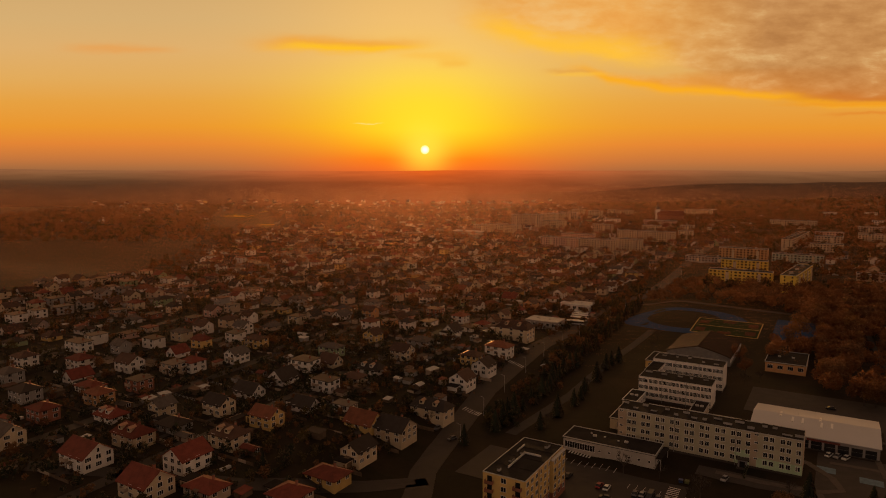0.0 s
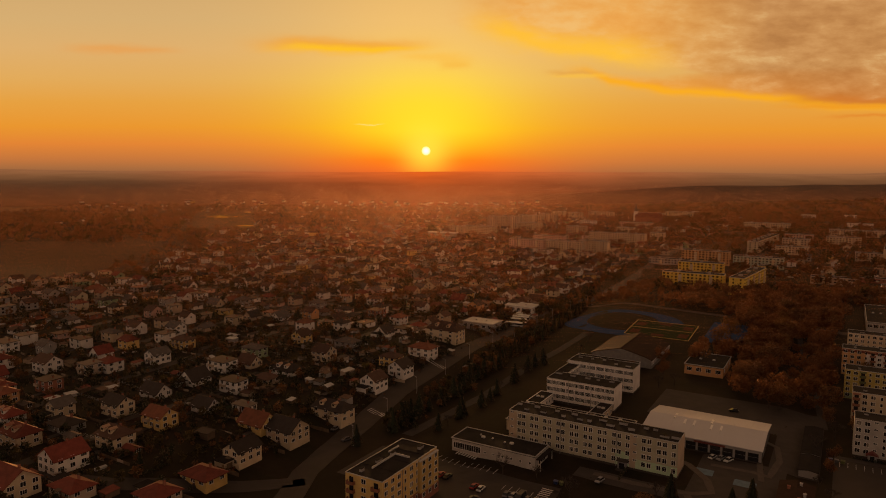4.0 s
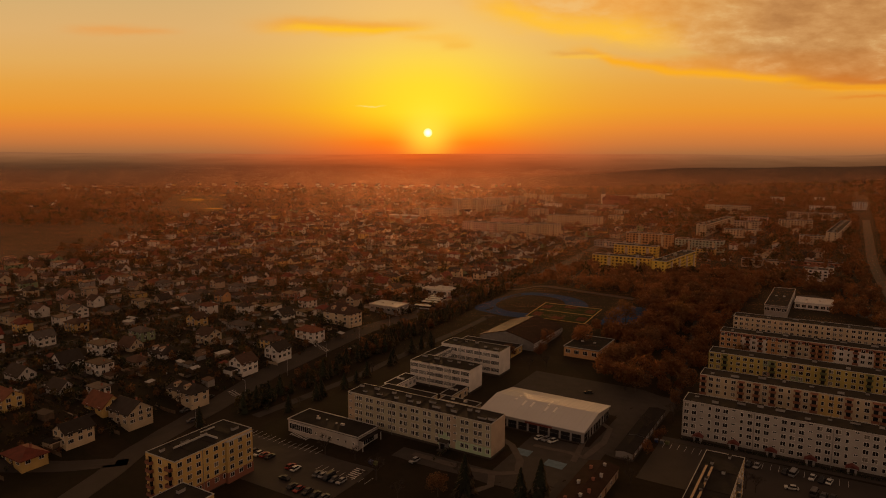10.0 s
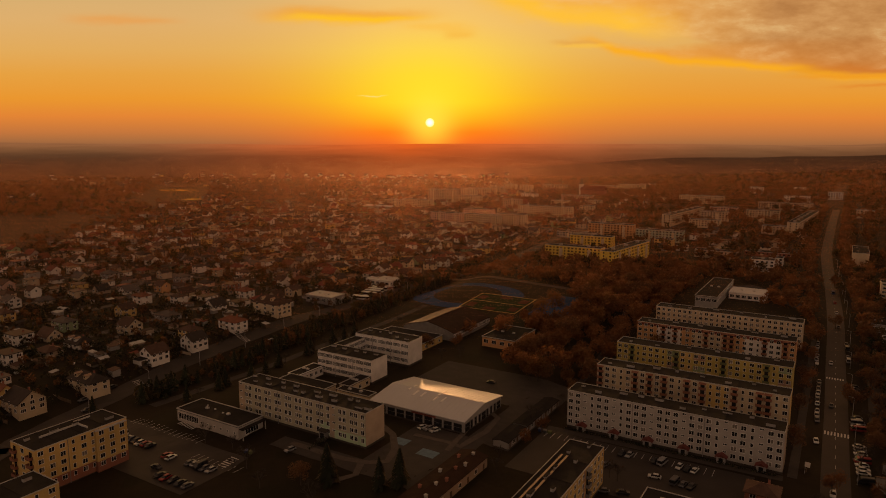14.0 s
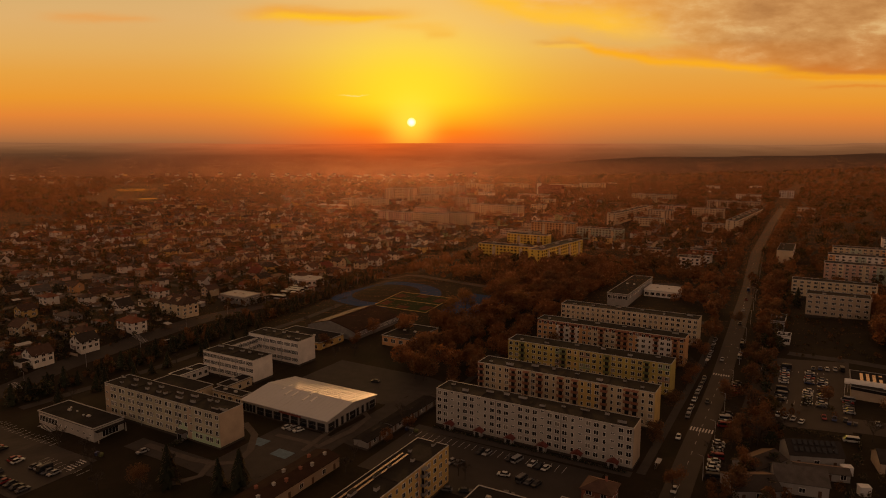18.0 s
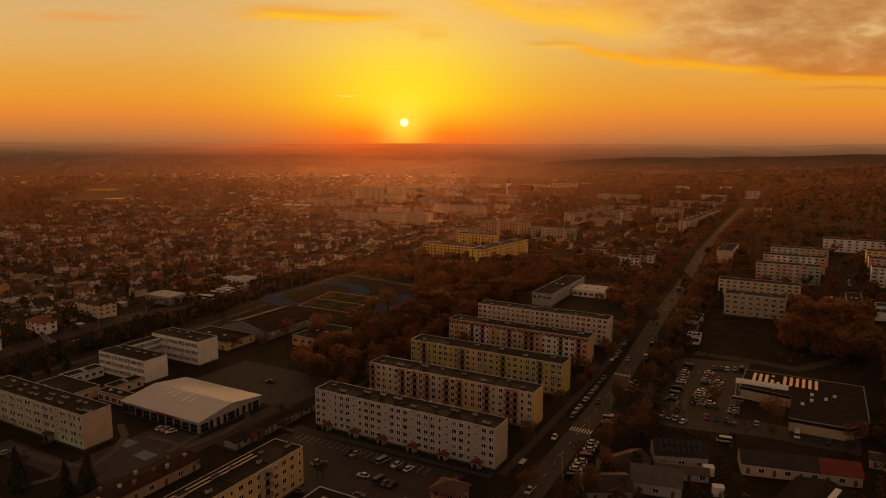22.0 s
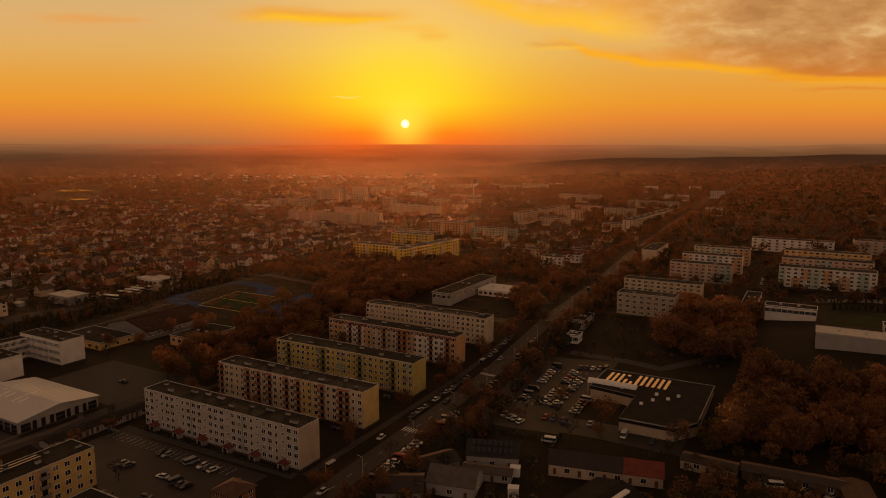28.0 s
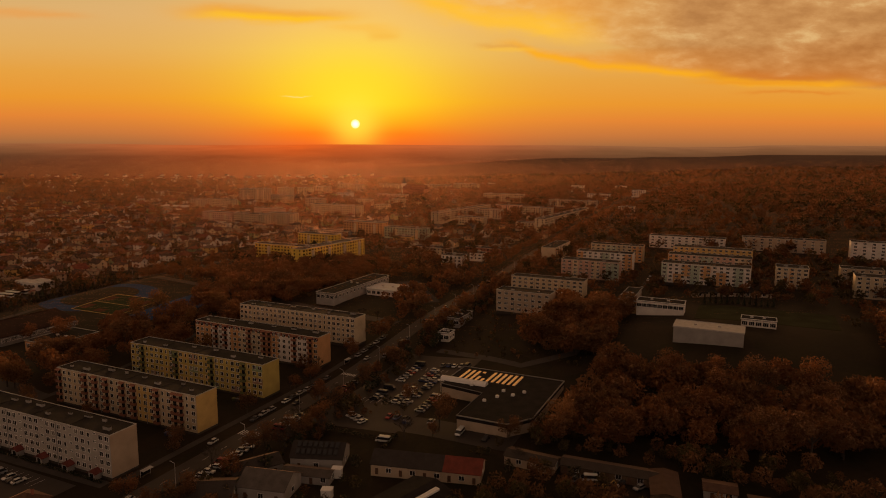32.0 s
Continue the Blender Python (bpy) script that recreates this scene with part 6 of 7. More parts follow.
def metal_hall():
    u0, u1, v0, v1, e, r = -36, 8, 279.5, 311.5, 5.0, 7.2
    w, d = u1 - u0, v1 - v0
    root = thing("market_hall", at((u0 + u1) / 2, (v0 + v1) / 2), "wide hall with light sheet-metal gable roof and dark glazing", "hall")
    x0, x1, y0, y1 = -w / 2 + 0.6, w / 2 - 0.6, -d / 2 + 0.6, d / 2 - 0.6
    mb = MB()
    mb.face([(x0, y0, -1), (x1, y0, -1), (x1, y0, e), (x0, y0, e)]), mb.face([(x1, y1, -1), (x0, y1, -1), (x0, y1, e), (x1, y1, e)])
    for x, s in ((x1, 1), (x0, -1)):
        q = [(x, y0, -1), (x, y1, -1), (x, y1, e), (x, 0, r - 0.3), (x, y0, e)]
        mb.face(q if s > 0 else q[::-1])
    part("wall", mb, WALLM["grey"], root, "grey cladding")
    slopes = []
    for nm, s in (("roof_slope", -1), ("roof_slope", 1)):
        mb = MB()
        n = 22
        for i in range(n):
            a, b = -w / 2 + w * i / n, -w / 2 + w * (i + 1) / n
            q = [(a, s * d / 2, e), (b - 0.06, s * d / 2, e), (b - 0.06, 0, r), (a, 0, r)]
            mb.slab(q if s < 0 else q[::-1], 0.25)
        for i in range(1, n):
            a = -w / 2 + w * i / n
            mb.slab([(a - 0.06, s * d / 2, e + 0.06), (a, s * d / 2, e + 0.06), (a, 0, r + 0.06), (a - 0.06, 0, r + 0.06)][::-s], 0.06)
        slopes.append(part(nm, mb, METALROOF, root, "standing-seam sheet-metal slope"))
    for i, (x, y, l) in enumerate(((-12, 0.4, 6), (-7.5, -4, 4), (-4, -4, 4), (2, 0.5, 5), (2.5, -5, 4), (6, -4.5, 4))):
        mb = MB()
        k = (r - e) / (d / 2)
        f = lambda yy: r - abs(yy) * k
        mb.slab([(x - 0.4, y - l / 2, f(y - l / 2) + 0.3), (x + 0.4, y - l / 2, f(y - l / 2) + 0.3), (x + 0.4, y + l / 2, f(y + l / 2) + 0.3), (x - 0.4, y + l / 2, f(y + l / 2) + 0.3)], 0.3)
        part("skylight", mb, FRAMEM, slopes[0], "white rooflight strip")
    bay = MB()
    bay.box(-1.75, 1.75, -0.04, 0.06, 0, 3.0, 0), bay.box(-1.87, -1.75, -0.10, 0.06, 0, 3.12, 1), bay.box(1.75, 1.87, -0.10, 0.06, 0, 3.12, 1), bay.box(-1.75, 1.75, -0.10, 0.06, 3.0, 3.12, 1), bay.box(-1.75, 1.75, -0.07, -0.04, 1.5, 1.58, 1)
    bay = bay.mesh("glazed_bay", [GLASS, BALM["grey"]])
    slot = MB()
    slot.box(-0.75, 0.75, -0.04, 0.06, 0, 3.1, 0), slot.box(-0.85, -0.75, -0.10, 0.06, 0, 3.2, 1), slot.box(0.75, 0.85, -0.10, 0.06, 0, 3.2, 1), slot.box(-0.75, 0.75, -0.10, 0.06, 3.1, 3.2, 1)
    slot = slot.mesh("glazed_bay", [GLASS, BALM["grey"]])
    for i in range(8):
        part("glazed_bay", bay, None, root, "dark glazed bay", pose(x0 + 7.5 + (x1 - x0 - 8) * (i + 0.5) / 8, y0 - 0.06, 0.55))
    for i in range(4):
        part("glazed_bay", slot, None, root, "narrow dark window", pose(x0 + 1.0 + i * 1.75, y0 - 0.06, 0.75))
    for i in range(9):
        part("glazed_bay", slot if i % 4 else bay, None, root, "narrow dark window", pose(x1 + 0.06, y0 + 2.5 + (y1 - y0 - 5) * i / 8, 0.55, 0, 0, 90))
    mb = MB()
    mb.box(-2, 9, y0 - 0.25, y0 - 0.08, 3.6, 4.3)
    part("fascia_sign", mb, BALM["red"], root, "red fascia band")
    mb = MB()
    mb.box(x0 - 0.05, x1 + 0.05, y0 - 0.05, y1 + 0.05, -1, 0.5)
    part("plinth", mb, PAVING, root)


metal_hall()


def gym():
    """Ridge along v, the roof bowed between its eaves."""
    root = thing("gymnasium", at(-73.5, 403.5), "gymnasium under a broad bowed brown roof", "gym", "school buildings")
    W, D, n, eave, top = 17.0, 21.5, 12, 5.0, 9.6
    arc = [(-W + 2 * W * i / n, eave + (top - eave) * (1 - abs(2 * i / n - 1)) ** 0.8) for i in range(n + 1)]
    for half in (arc[:n // 2 + 1], arc[n // 2:]):
        mb = MB()
        for (a, b), (c, d) in zip(half, half[1:]):
            mb.slab([(a, -D, b), (c, -D, d), (c, D, d), (a, D, b)], 0.35)
        part("roof", mb, SERVROOF, root, "dull brown sheet-metal slope")
    mb = MB()
    for y, k in ((-D + 0.5, 1), (D - 0.5, -1)):
        q = [(-W + 0.4, y, -2), (W - 0.4, y, -2)] + [(x * 0.975, y, z - 0.3) for x, z in arc[::-1]]
        mb.face(q[::k])
    for x in (-W + 0.4, W - 0.4):
        mb.face([(x, -D + 0.5, -2), (x, D - 0.5, -2), (x, D - 0.5, eave - 0.2), (x, -D + 0.5, eave - 0.2)])
    part("wall", mb, BALM["grey"], root, "dark grey panel walls")
    for i in range(9):
        put_window(root, "band", W - 0.34, -D + 3 + i * 4.8, 2.0, 90)
    mb = MB()
    mb.box(-0.25, 0.25, -D, D, top + 0.02, top + 0.3)
    part("ridge", mb, SERVROOF, root, "brown ridge capping")


SERVROOF = material("old_red_brown_sheet_roof", (0.040, 0.019, 0.012), 0.85, dark=0.6, scale=0.4, spec=0.15)
gym()

# ---- ochre and yellow blocks ----
ochre = apartment_block(-107.3, -76.3, 183, 197, 5, WALLM["yellow"], "ochre five-storey apartment block with balconies", 9, roof_items=4, turn=90, bal="rust", front_end=("balcony", "double", "balcony"), group="orange blocks",
                stripes=((0.0, 1.0, 0.02, 0.27, WALLM["brick"], "brown lower storeys"),))
mb = MB()
mb.box(3.6, 14.6, -8.2, -7.06, -1.5, 14.2, 0), mb.box(3.55, 14.65, -8.25, -7.06, -1.5, 3.7, 1), mb.box(3.5, 14.7, -8.3, -7.2, 14.2, 14.5, 2)
bay = part("projecting_bay", mb, [WALLM["yellow"], WALLM["brick"], TIN], ochre, "projecting ochre bay")
for k in range(5):
    for x in (5.4, 9.1, 12.8):
        put_window(bay, "double", x, -8.27, 1.95 + k * 2.68)
mb = MB()
mb.box(-9.5, 3.4, 1.2, 1.5, 14.9, 15.5), mb.box(3.1, 3.4, -4.2, 1.2, 14.9, 15.5), mb.box(3.4, 9.2, 4.0, 4.3, 14.9, 15.4)
part("roof_upstand", mb, TIN, ochre, "light metal roof upstand")
apartment_block(-84, -47, 142.5, 155.5, 5, WALLM["yellow"], "ochre five-storey apartment block with flat roof", 9, roof_items=4, turn=90, bal="rust", front_end=("balcony", "double", "balcony"), group="orange blocks")
apartment_block(29, 85, 239, 250.5, 4, WALLM["yellow"], "yellow four-storey apartment block with shiny roof strips", 16, roof_items=9, turn=90, storey=2.9, bal="grey", balconies=(5, 11), group="yellow blocks",
                stripes=((0.30, 0.33, 0.05, 0.97, WALLM["orange"], "darker stair strip"), (0.66, 0.69, 0.05, 0.97, WALLM["orange"], "darker stair strip")))
STRIP = material("bare_metal_strip", (0.30, 0.24, 0.20), 0.22, 0.8, dark=0.8, bump=0.0)
for k in range(2):
    mb = MB()
    mb.box(-20, 16, 1.6 + k * 1.7, 2.3 + k * 1.7, 13.1, 13.35)
    tagged(part("roof_strip", mb, STRIP, None, "", at(57, 244.7, 90)), "shiny metal strip lying on the flat roof", "roof strip", "roof strips")
low_building("boiler_house", 80, 98, 250, 260, 9.5, WALLM["beige"], "grey building with flat roof and white chimneys", n=4)
low_building("workshop", 101, 126, 258, 272, 6, WALLM["grey"], "grey workshop with felt roof", n=4)
house(108, 286, "hip", 10, 9, 2, "brick", "brown", 0, 2)

# red-roofed service building and garages beside the hall


def shed(name, u, v, w, d, h, wall, roof, label, turn=0.0, doors=3, rise=0.22, cat="shed", split=None, group=""):
    """A long low gabled building: ridge along local x."""
    root = thing(name, at(u, v, turn), label, cat, group)
    x0, x1, y0, y1, r = -w / 2, w / 2, -d / 2, d / 2, d * rise
    mb = MB()
    mb.face([(x0, y0, -2), (x1, y0, -2), (x1, y0, h), (x0, y0, h)]), mb.face([(x1, y1, -2), (x0, y1, -2), (x0, y1, h), (x1, y1, h)])
    mb.face([(x1, y0, -2), (x1, y1, -2), (x1, y1, h), (x1, 0, h + r - 0.1), (x1, y0, h)]), mb.face([(x0, y1, -2), (x0, y0, -2), (x0, y0, h), (x0, 0, h + r - 0.1), (x0, y1, h)])
    part("wall", mb, wall, root)
    spans = [(x0 - 0.4, x1 + 0.4, roof)] if not split else [(x0 - 0.4, x0 + w * split[0], roof), (x0 + w * split[0] + 0.02, x1 + 0.4, split[1])]
    k = r / (d / 2)
    for a, b, m in spans:
        mb = MB()
        mb.slab([(a, y0 - 0.4, h - 0.4 * k), (b, y0 - 0.4, h - 0.4 * k), (b, 0, h + r), (a, 0, h + r)], 0.16)
        mb.slab([(b, y1 + 0.4, h - 0.4 * k), (a, y1 + 0.4, h - 0.4 * k), (a, 0, h + r), (b, 0, h + r)], 0.16)
        part("roof", mb, m, root)
    for i in range(doors):
        x = x0 + w * (i + 0.5) / doors
        if i % 2:
            put_window(root, "double", x, y0 - 0.06, 0.9)
        else:
            part("door", door_me, None, root, "", pose(x, y0 - 0.03, 0.1, 0, 0, 0))
    put_window(root, "double", x1 + 0.06, 0, 1.0, 90)
    return root


service = shed("service_building", 20, 246, 38, 10, 3.8, WALLM["beige"], SERVROOF, "long low service building with dull red-brown roof", 90, 7, 0.10)
for i in range(9):
    mb = MB()
    x, y = -16 + i * 4.0, (-2.6, 2.2, -1.2)[i % 3]
    mb.box(x - 0.45, x + 0.45, y - 0.4, y + 0.4, 3.6, 5.3), mb.box(x - 0.55, x + 0.55, y - 0.5, y + 0.5, 5.3, 5.42)
    part("roof_vent", mb, WALLM["brick"] if i % 2 else TIN, service, "small vent stack")
shed("tin_garage", 21, 224, 10, 8, 3.4, WALLM["grey"], TIN, "low shed under a light tin roof", 90, 2, 0.12)
for i in range(3):
    shed("garage_row", 22.5, 288 + i * 16.5, 15.5, 6, 2.8, WALLM["grey"], ROOFFELT, "row of grey garages with felt roofs", 90, 5, 0.08, "garage", group="garages")

# ---- store with solar roof ----


def store():
    root = thing("store", at(198, 417), "low store with a dark flat roof and pale walls", "shop")
    mb = MB()
    q = [(-3, -29), (16, -29), (22.5, -20), (22.5, 23), (-22, 23), (-22, -1), (-3, -4)]
    for (a, b), (c, d) in zip(q, q[1:] + q[:1]):
        mb.face([(a, b, -1.5), (c, d, -1.5), (c, d, 3.4), (a, b, 3.4)])
    part("wall", mb, WALLM["beige"], root, "pale grimy cladding")
    mb = MB()
    mb.slab([(a * 1.01, b * 1.01, 4.7) for a, b in q], 1.3)
    part("roof", mb, ROOFFELT, root, "dark felt roof")
    mb = MB()
    for (a, b), (c, d) in zip(q, q[1:] + q[:1]):
        mb.slab([(a * 1.02, b * 1.02, 4.95), (c * 1.02, d * 1.02, 4.95), (c * 1.0, d * 1.0, 4.95), (a * 1.0, b * 1.0, 4.95)], 0.3)
    part("roof_edge", mb, BALM["grey"], root)
    mb = MB()
    for i in range(8):
        a0, a1 = math.pi * i / 8, math.pi * (i + 1) / 8
        mb.face([(-24.5, 4.5 - 2.0 * math.cos(a0), 4.5 + 1.7 * math.sin(a0)), (-4.5, 4.5 - 2.0 * math.cos(a0), 4.5 + 1.7 * math.sin(a0)),
                 (-4.5, 4.5 - 2.0 * math.cos(a1), 4.5 + 1.7 * math.sin(a1)), (-24.5, 4.5 - 2.0 * math.cos(a1), 4.5 + 1.7 * math.sin(a1))])
    for x, s in ((-24.5, -1), (-4.5, 1)):
        mb.face([(x, 4.5 - 2.0 * math.cos(math.pi * i / 8), 4.5 + 1.7 * math.sin(math.pi * i / 8)) for i in range(9)][::s])
    part("vaulted_canopy", mb, WHITE, root, "white vaulted entrance canopy")
    for i in range(4):
        mb = MB()
        mb.box(-24.3 + i * 1.2, -24.1 + i * 1.2, 2.6 + (i % 2) * 3.6, 2.8 + (i % 2) * 3.6, -1, 4.5)
        part("canopy_post", mb, WHITE, root)
    for i, (x, y) in enumerate(((4, -6), (1, -12), (4, 1), (9, -2), (12, 3), (-10, 2))):
        mb = MB()
        mb.box(x - 0.6, x + 0.6, y - 0.5, y + 0.5, 4.7, 5.6)
        part("roof_unit", mb, WHITE, root, "white ventilation unit")
    return root


# orange metal base puts the sunset's reflection into the panel colour
PANEL = material("solar_panel_glint", (0.46, 0.30, 0.19), 0.16, 1.0, dark=0.9, bump=0.0, spec=1.0, scale=1.0)
PANEL.node_tree.nodes["Principled BSDF"].inputs["Coat Weight"].default_value = 1.0
store()
pm = MB()
pm.slab([(-0.62, -1.0, 0.25), (0.62, -1.0, 0.25), (0.62, 1.0, 0.28), (-0.62, 1.0, 0.28)], 0.06, 0)
for sx in (-0.5, 0.5):
    pm.box(sx - 0.03, sx + 0.03, -0.9, 0.9, 0.0, 0.21, 1)
pm = pm.mesh("solar_panel", [PANEL, TIN])
arr = thing("solar_array", at(198, 417, 0, 4.7), "solar panel rows glinting on the store roof", "solar panels")
for i in range(11):
    for j in range(6):
        if i == 4 and j > 1 or i == 3 and j in (3, 4):
            continue
        part("solar_panel", pm, None, arr, "", pose(-18 + i * 2.35, 8.5 + j * 2.02 + (1 if i > 4 else 0), 0, 0, 0, 0))

# sheds and workshops by the avenue
shed("workshop_shed", 199, 356.5, 35, 10, 3.6, WALLM["beige"], ROOFM["dark"], "beige workshop with dark roof and a red end", 13, 9, 0.28, split=(0.66, ROOFM["red"]))
shed("workshop_shed", 166, 338.2, 16, 6, 2.8, WALLM["grey"], ROOFM["grey"], "low lean-to with striped grey roof", 14, 4, 0.16)
shed("workshop_shed", 163, 349, 17, 11, 4.2, WALLM["grey"], ROOFM["dark"], "pale workshop with solar panels on a dark roof", 20, 3, 0.3)
pm = pm.copy()
pm.materials[0] = GLASS
arr = thing("solar_array", at(163, 349, 20, 4.2), "dark solar panels on a workshop roof", "solar panels")
for i in range(8):
    for j in range(2):
        k = 0.3 / 0.5
        part("solar_panel", pm, None, arr, "", pose(-6.4 + i * 1.8, -3.9 + j * 2.4, 0.35 + 0.6 * (1.7 + j * 2.4) - 0.15, math.degrees(math.atan(0.6)), 0, 0))
shed("workshop_shed", 160, 327, 15, 12, 4.0, WALLM["grey"], ROOFM["grey"], "pale shed with worn grey roof", 12, 3, 0.26)
shed("workshop_shed", 148, 334, 16, 9, 3.4, WALLM["grey"], ROOFM["dark"], "dark workshop with a rusty roof strip", 60, 3, 0.2)
shed("workshop_shed", 147, 316, 14, 12, 3.5, WALLM["grey"], ROOFM["dark"], "low workshop with dark felt roof", 30, 3, 0.18)
shed("storage_hall", 201, 322, 46, 17, 4.6, WALLM["grey"], ROOFFELT, "long dark storage hall with a light roof strip", 74, 6, 0.12)
# white box added where the roof shows a lit strip
mb = MB()
mb.box(-20, 20, -4.5, -2.9, 5.4, 6.0)
tagged(part("roof_light", mb, WHITE, None, "", at(201, 322, 74, 0.3)), "white strip standing in for the lit band of the hall roof", "rooflight")
shed("garage_row", 228, 373.5, 16.5, 7, 3.0, WALLM["beige"], ROOFM["dark"], "pale garages with dark felt roof and doors", -2, 5, 0.12, "garage", group="garages")
shed("garage_row", 252, 376.5, 29, 7, 2.8, WOODM, ROOFM["dark"], "row of dark wooden garages with dark roof", 4, 9, 0.12, "garage", group="garages")
shed("tin_garage", 269, 373, 16, 8, 3.2, WOODM, ROOFM["brown"], "shed under a dull sheet roof", 100, 3, 0.1)
shed("tin_garage", 284, 378, 9, 7, 2.8, WALLM["grey"], ROOFM["brown"], "small shed under a rusty tin roof", 6, 2, 0.1)
shed("tin_garage", 297, 374, 10, 7, 2.8, WOODM, ROOFM["brown"], "small wooden shed with a sheet roof", 6, 2, 0.1)
for u, v in ((173.5, 343), (178, 331)):
    mb = MB()
    mb.box(-1.6, 1.6, -1.3, 1.3, -0.5, 2.9), mb.box(-1.7, 1.7, -1.4, 1.4, 2.9, 3.05)
    tagged(part("box_container", mb, WHITE, None, "", at(u, v, 20)), "white box container in the yard", "container", "containers")

# kindergarten, kiosk, halls farther off
low_building("kindergarten", 44, 57, 514, 582, 6.8, WALLM["grey"], "long grey two-storey kindergarten with flat roof", n=4, side=16)
low_building("kindergarten_annex", 59, 81, 549, 569, 4.0, WALLM["white"], "white kindergarten annex with shiny roof", n=6, side=4, roofm=METALROOF)
low_building("kiosk", 144, 150, 480, 487, 4.2, WALLM["white"], "small white kiosk building", n=2, side=2)
low_building("kiosk", 139, 146, 502, 521, 4.5, WALLM["grey"], "long grey kiosk row by the avenue", n=2, side=6)
low_building("sports_hall", 256, 287, 506, 520, 6.0, WALLM["grey"], "long grey sports hall with light roof", n=0, side=0, roofm=TIN)
low_building("primary_school", 231, 256, 555, 565, 7.0, WALLM["white"], "white school building with window rows", n=9, side=2)
low_building("school_annex", 224, 230.5, 558, 567, 7.0, WALLM["orange"], "orange school annex with a flat roof", n=2, side=1)
low_building("school_wing", 218, 226, 569, 606, 5.5, WALLM["beige"], "long low school wing with grey roof", n=2, side=7)
low_building("pavilion", 285, 301, 538, 546, 3.4, WALLM["white"], "low white pavilion beside the playing field", n=5, side=2)
for i in range(5):
    shed("garage_row", 260 + i * 8.8, 609 + i * 1.8, 8.6, 6, 2.7, WALLM["beige"], ROOFFELT, "row of small pale garages with felt roofs", 10, 3, 0.06, "garage", group="garages")
for i in range(13):
    tree(264.5 + i * 3, 586.5 + i * 0.2, 5.5 + 0.6 * math.sin(i * 2.3), "conifer", 0.8, "row of columnar conifers")
patch("playing_field", 262, 330, 548, 582, GRASS, "short green grass of the school field", 0.1, "lawn")
low_building("depot", -187, -165, 407, 421, 5, WALLM["grey"], "grey depot with light roof", n=5, side=3, roofm=TIN)
low_building("depot", -189, -167, 476, 490, 5, WALLM["white"], "white depot building with light metal roof", n=5, side=3, roofm=TIN)
mb = MB()
mb.box(-26, 26, -5, 5, -2, 5, 0), mb.slab([(-27, -6, 5.2), (27, -6, 5.2), (27, 6, 6.2), (-27, 6, 6.2)], 0.3, 1)
tagged(part("long_hall", mb, [WALLM["grey"], METALROOF], None, "", at(-524, 945)), "long distant hall with shining metal roof", "hall")


def church():
    root = thing("church", at(-284, 1284), "distant brick church with a pale pointed tower", "church")
    mb = MB()
    mb.box(-22, 22, -9, 9, -3, 14, 0)
    part("nave", mb, WALLM["brick"], root)
    mb = MB()
    mb.slab([(-23, -10, 14), (23, -10, 14), (23, 0, 22), (-23, 0, 22)], 0.4), mb.slab([(23, 10, 14), (-23, 10, 14), (-23, 0, 22), (23, 0, 22)], 0.4)
    part("roof", mb, ROOFM["red"], root)
    mb = MB()
    mb.box(-27, -20, -3.5, 3.5, -3, 24, 0)
    part("tower", mb, WALLM["white"], root, "pale bell tower")
    mb = MB()
    mb.tube(-23.5, 0, 24, 38, 4.2, 0.1, 8)
    part("spire", mb, ROOFM["grey"], root)


church()
WATER = material("still_water", (0.02, 0.02, 0.02), 0.03, bump=0.0, spec=1.0)
for nm, x0, y0, rx, ry in (("pond_1", -445, 1505, 44, 50), ("pond_2", -331, 1270, 19, 14)):
    mb = MB()
    mb.face([(x0 + rx * math.cos(a / 12 * math.pi) * (1 + 0.25 * math.sin(a * 1.7)), y0 + ry * math.sin(a / 12 * math.pi), ground_height(x0, y0) + 0.5) for a in range(24)])
    tagged(part(nm, mb, WATER), "still pond that mirrors the sunset", "pond", kind="structure")

# ---- cars ----
CARM = {k: material("car_paint_" + k, c, 0.28, 0.2, dark=0.92, bump=0.0, spec=0.6) for k, c in
        {"white": (0.62, 0.62, 0.60), "silver": (0.32, 0.32, 0.33), "black": (0.02, 0.02, 0.022), "grey": (0.10, 0.10, 0.11), "red": (0.26, 0.02, 0.02), "blue": (0.03, 0.05, 0.14)}.items()}
TYRE = material("tyre_rubber", (0.02, 0.02, 0.02), 0.9)


def loft(mb, rows, mat=0):
    """Joins rings of equal length."""
    for a, b in zip(rows, rows[1:]):
        for i in range(len(a)):
            j = (i + 1) % len(a)
            mb.face([a[i], a[j], b[j], b[i]], mat)
    mb.face(rows[0][::-1], mat), mb.face(rows[-1], mat)


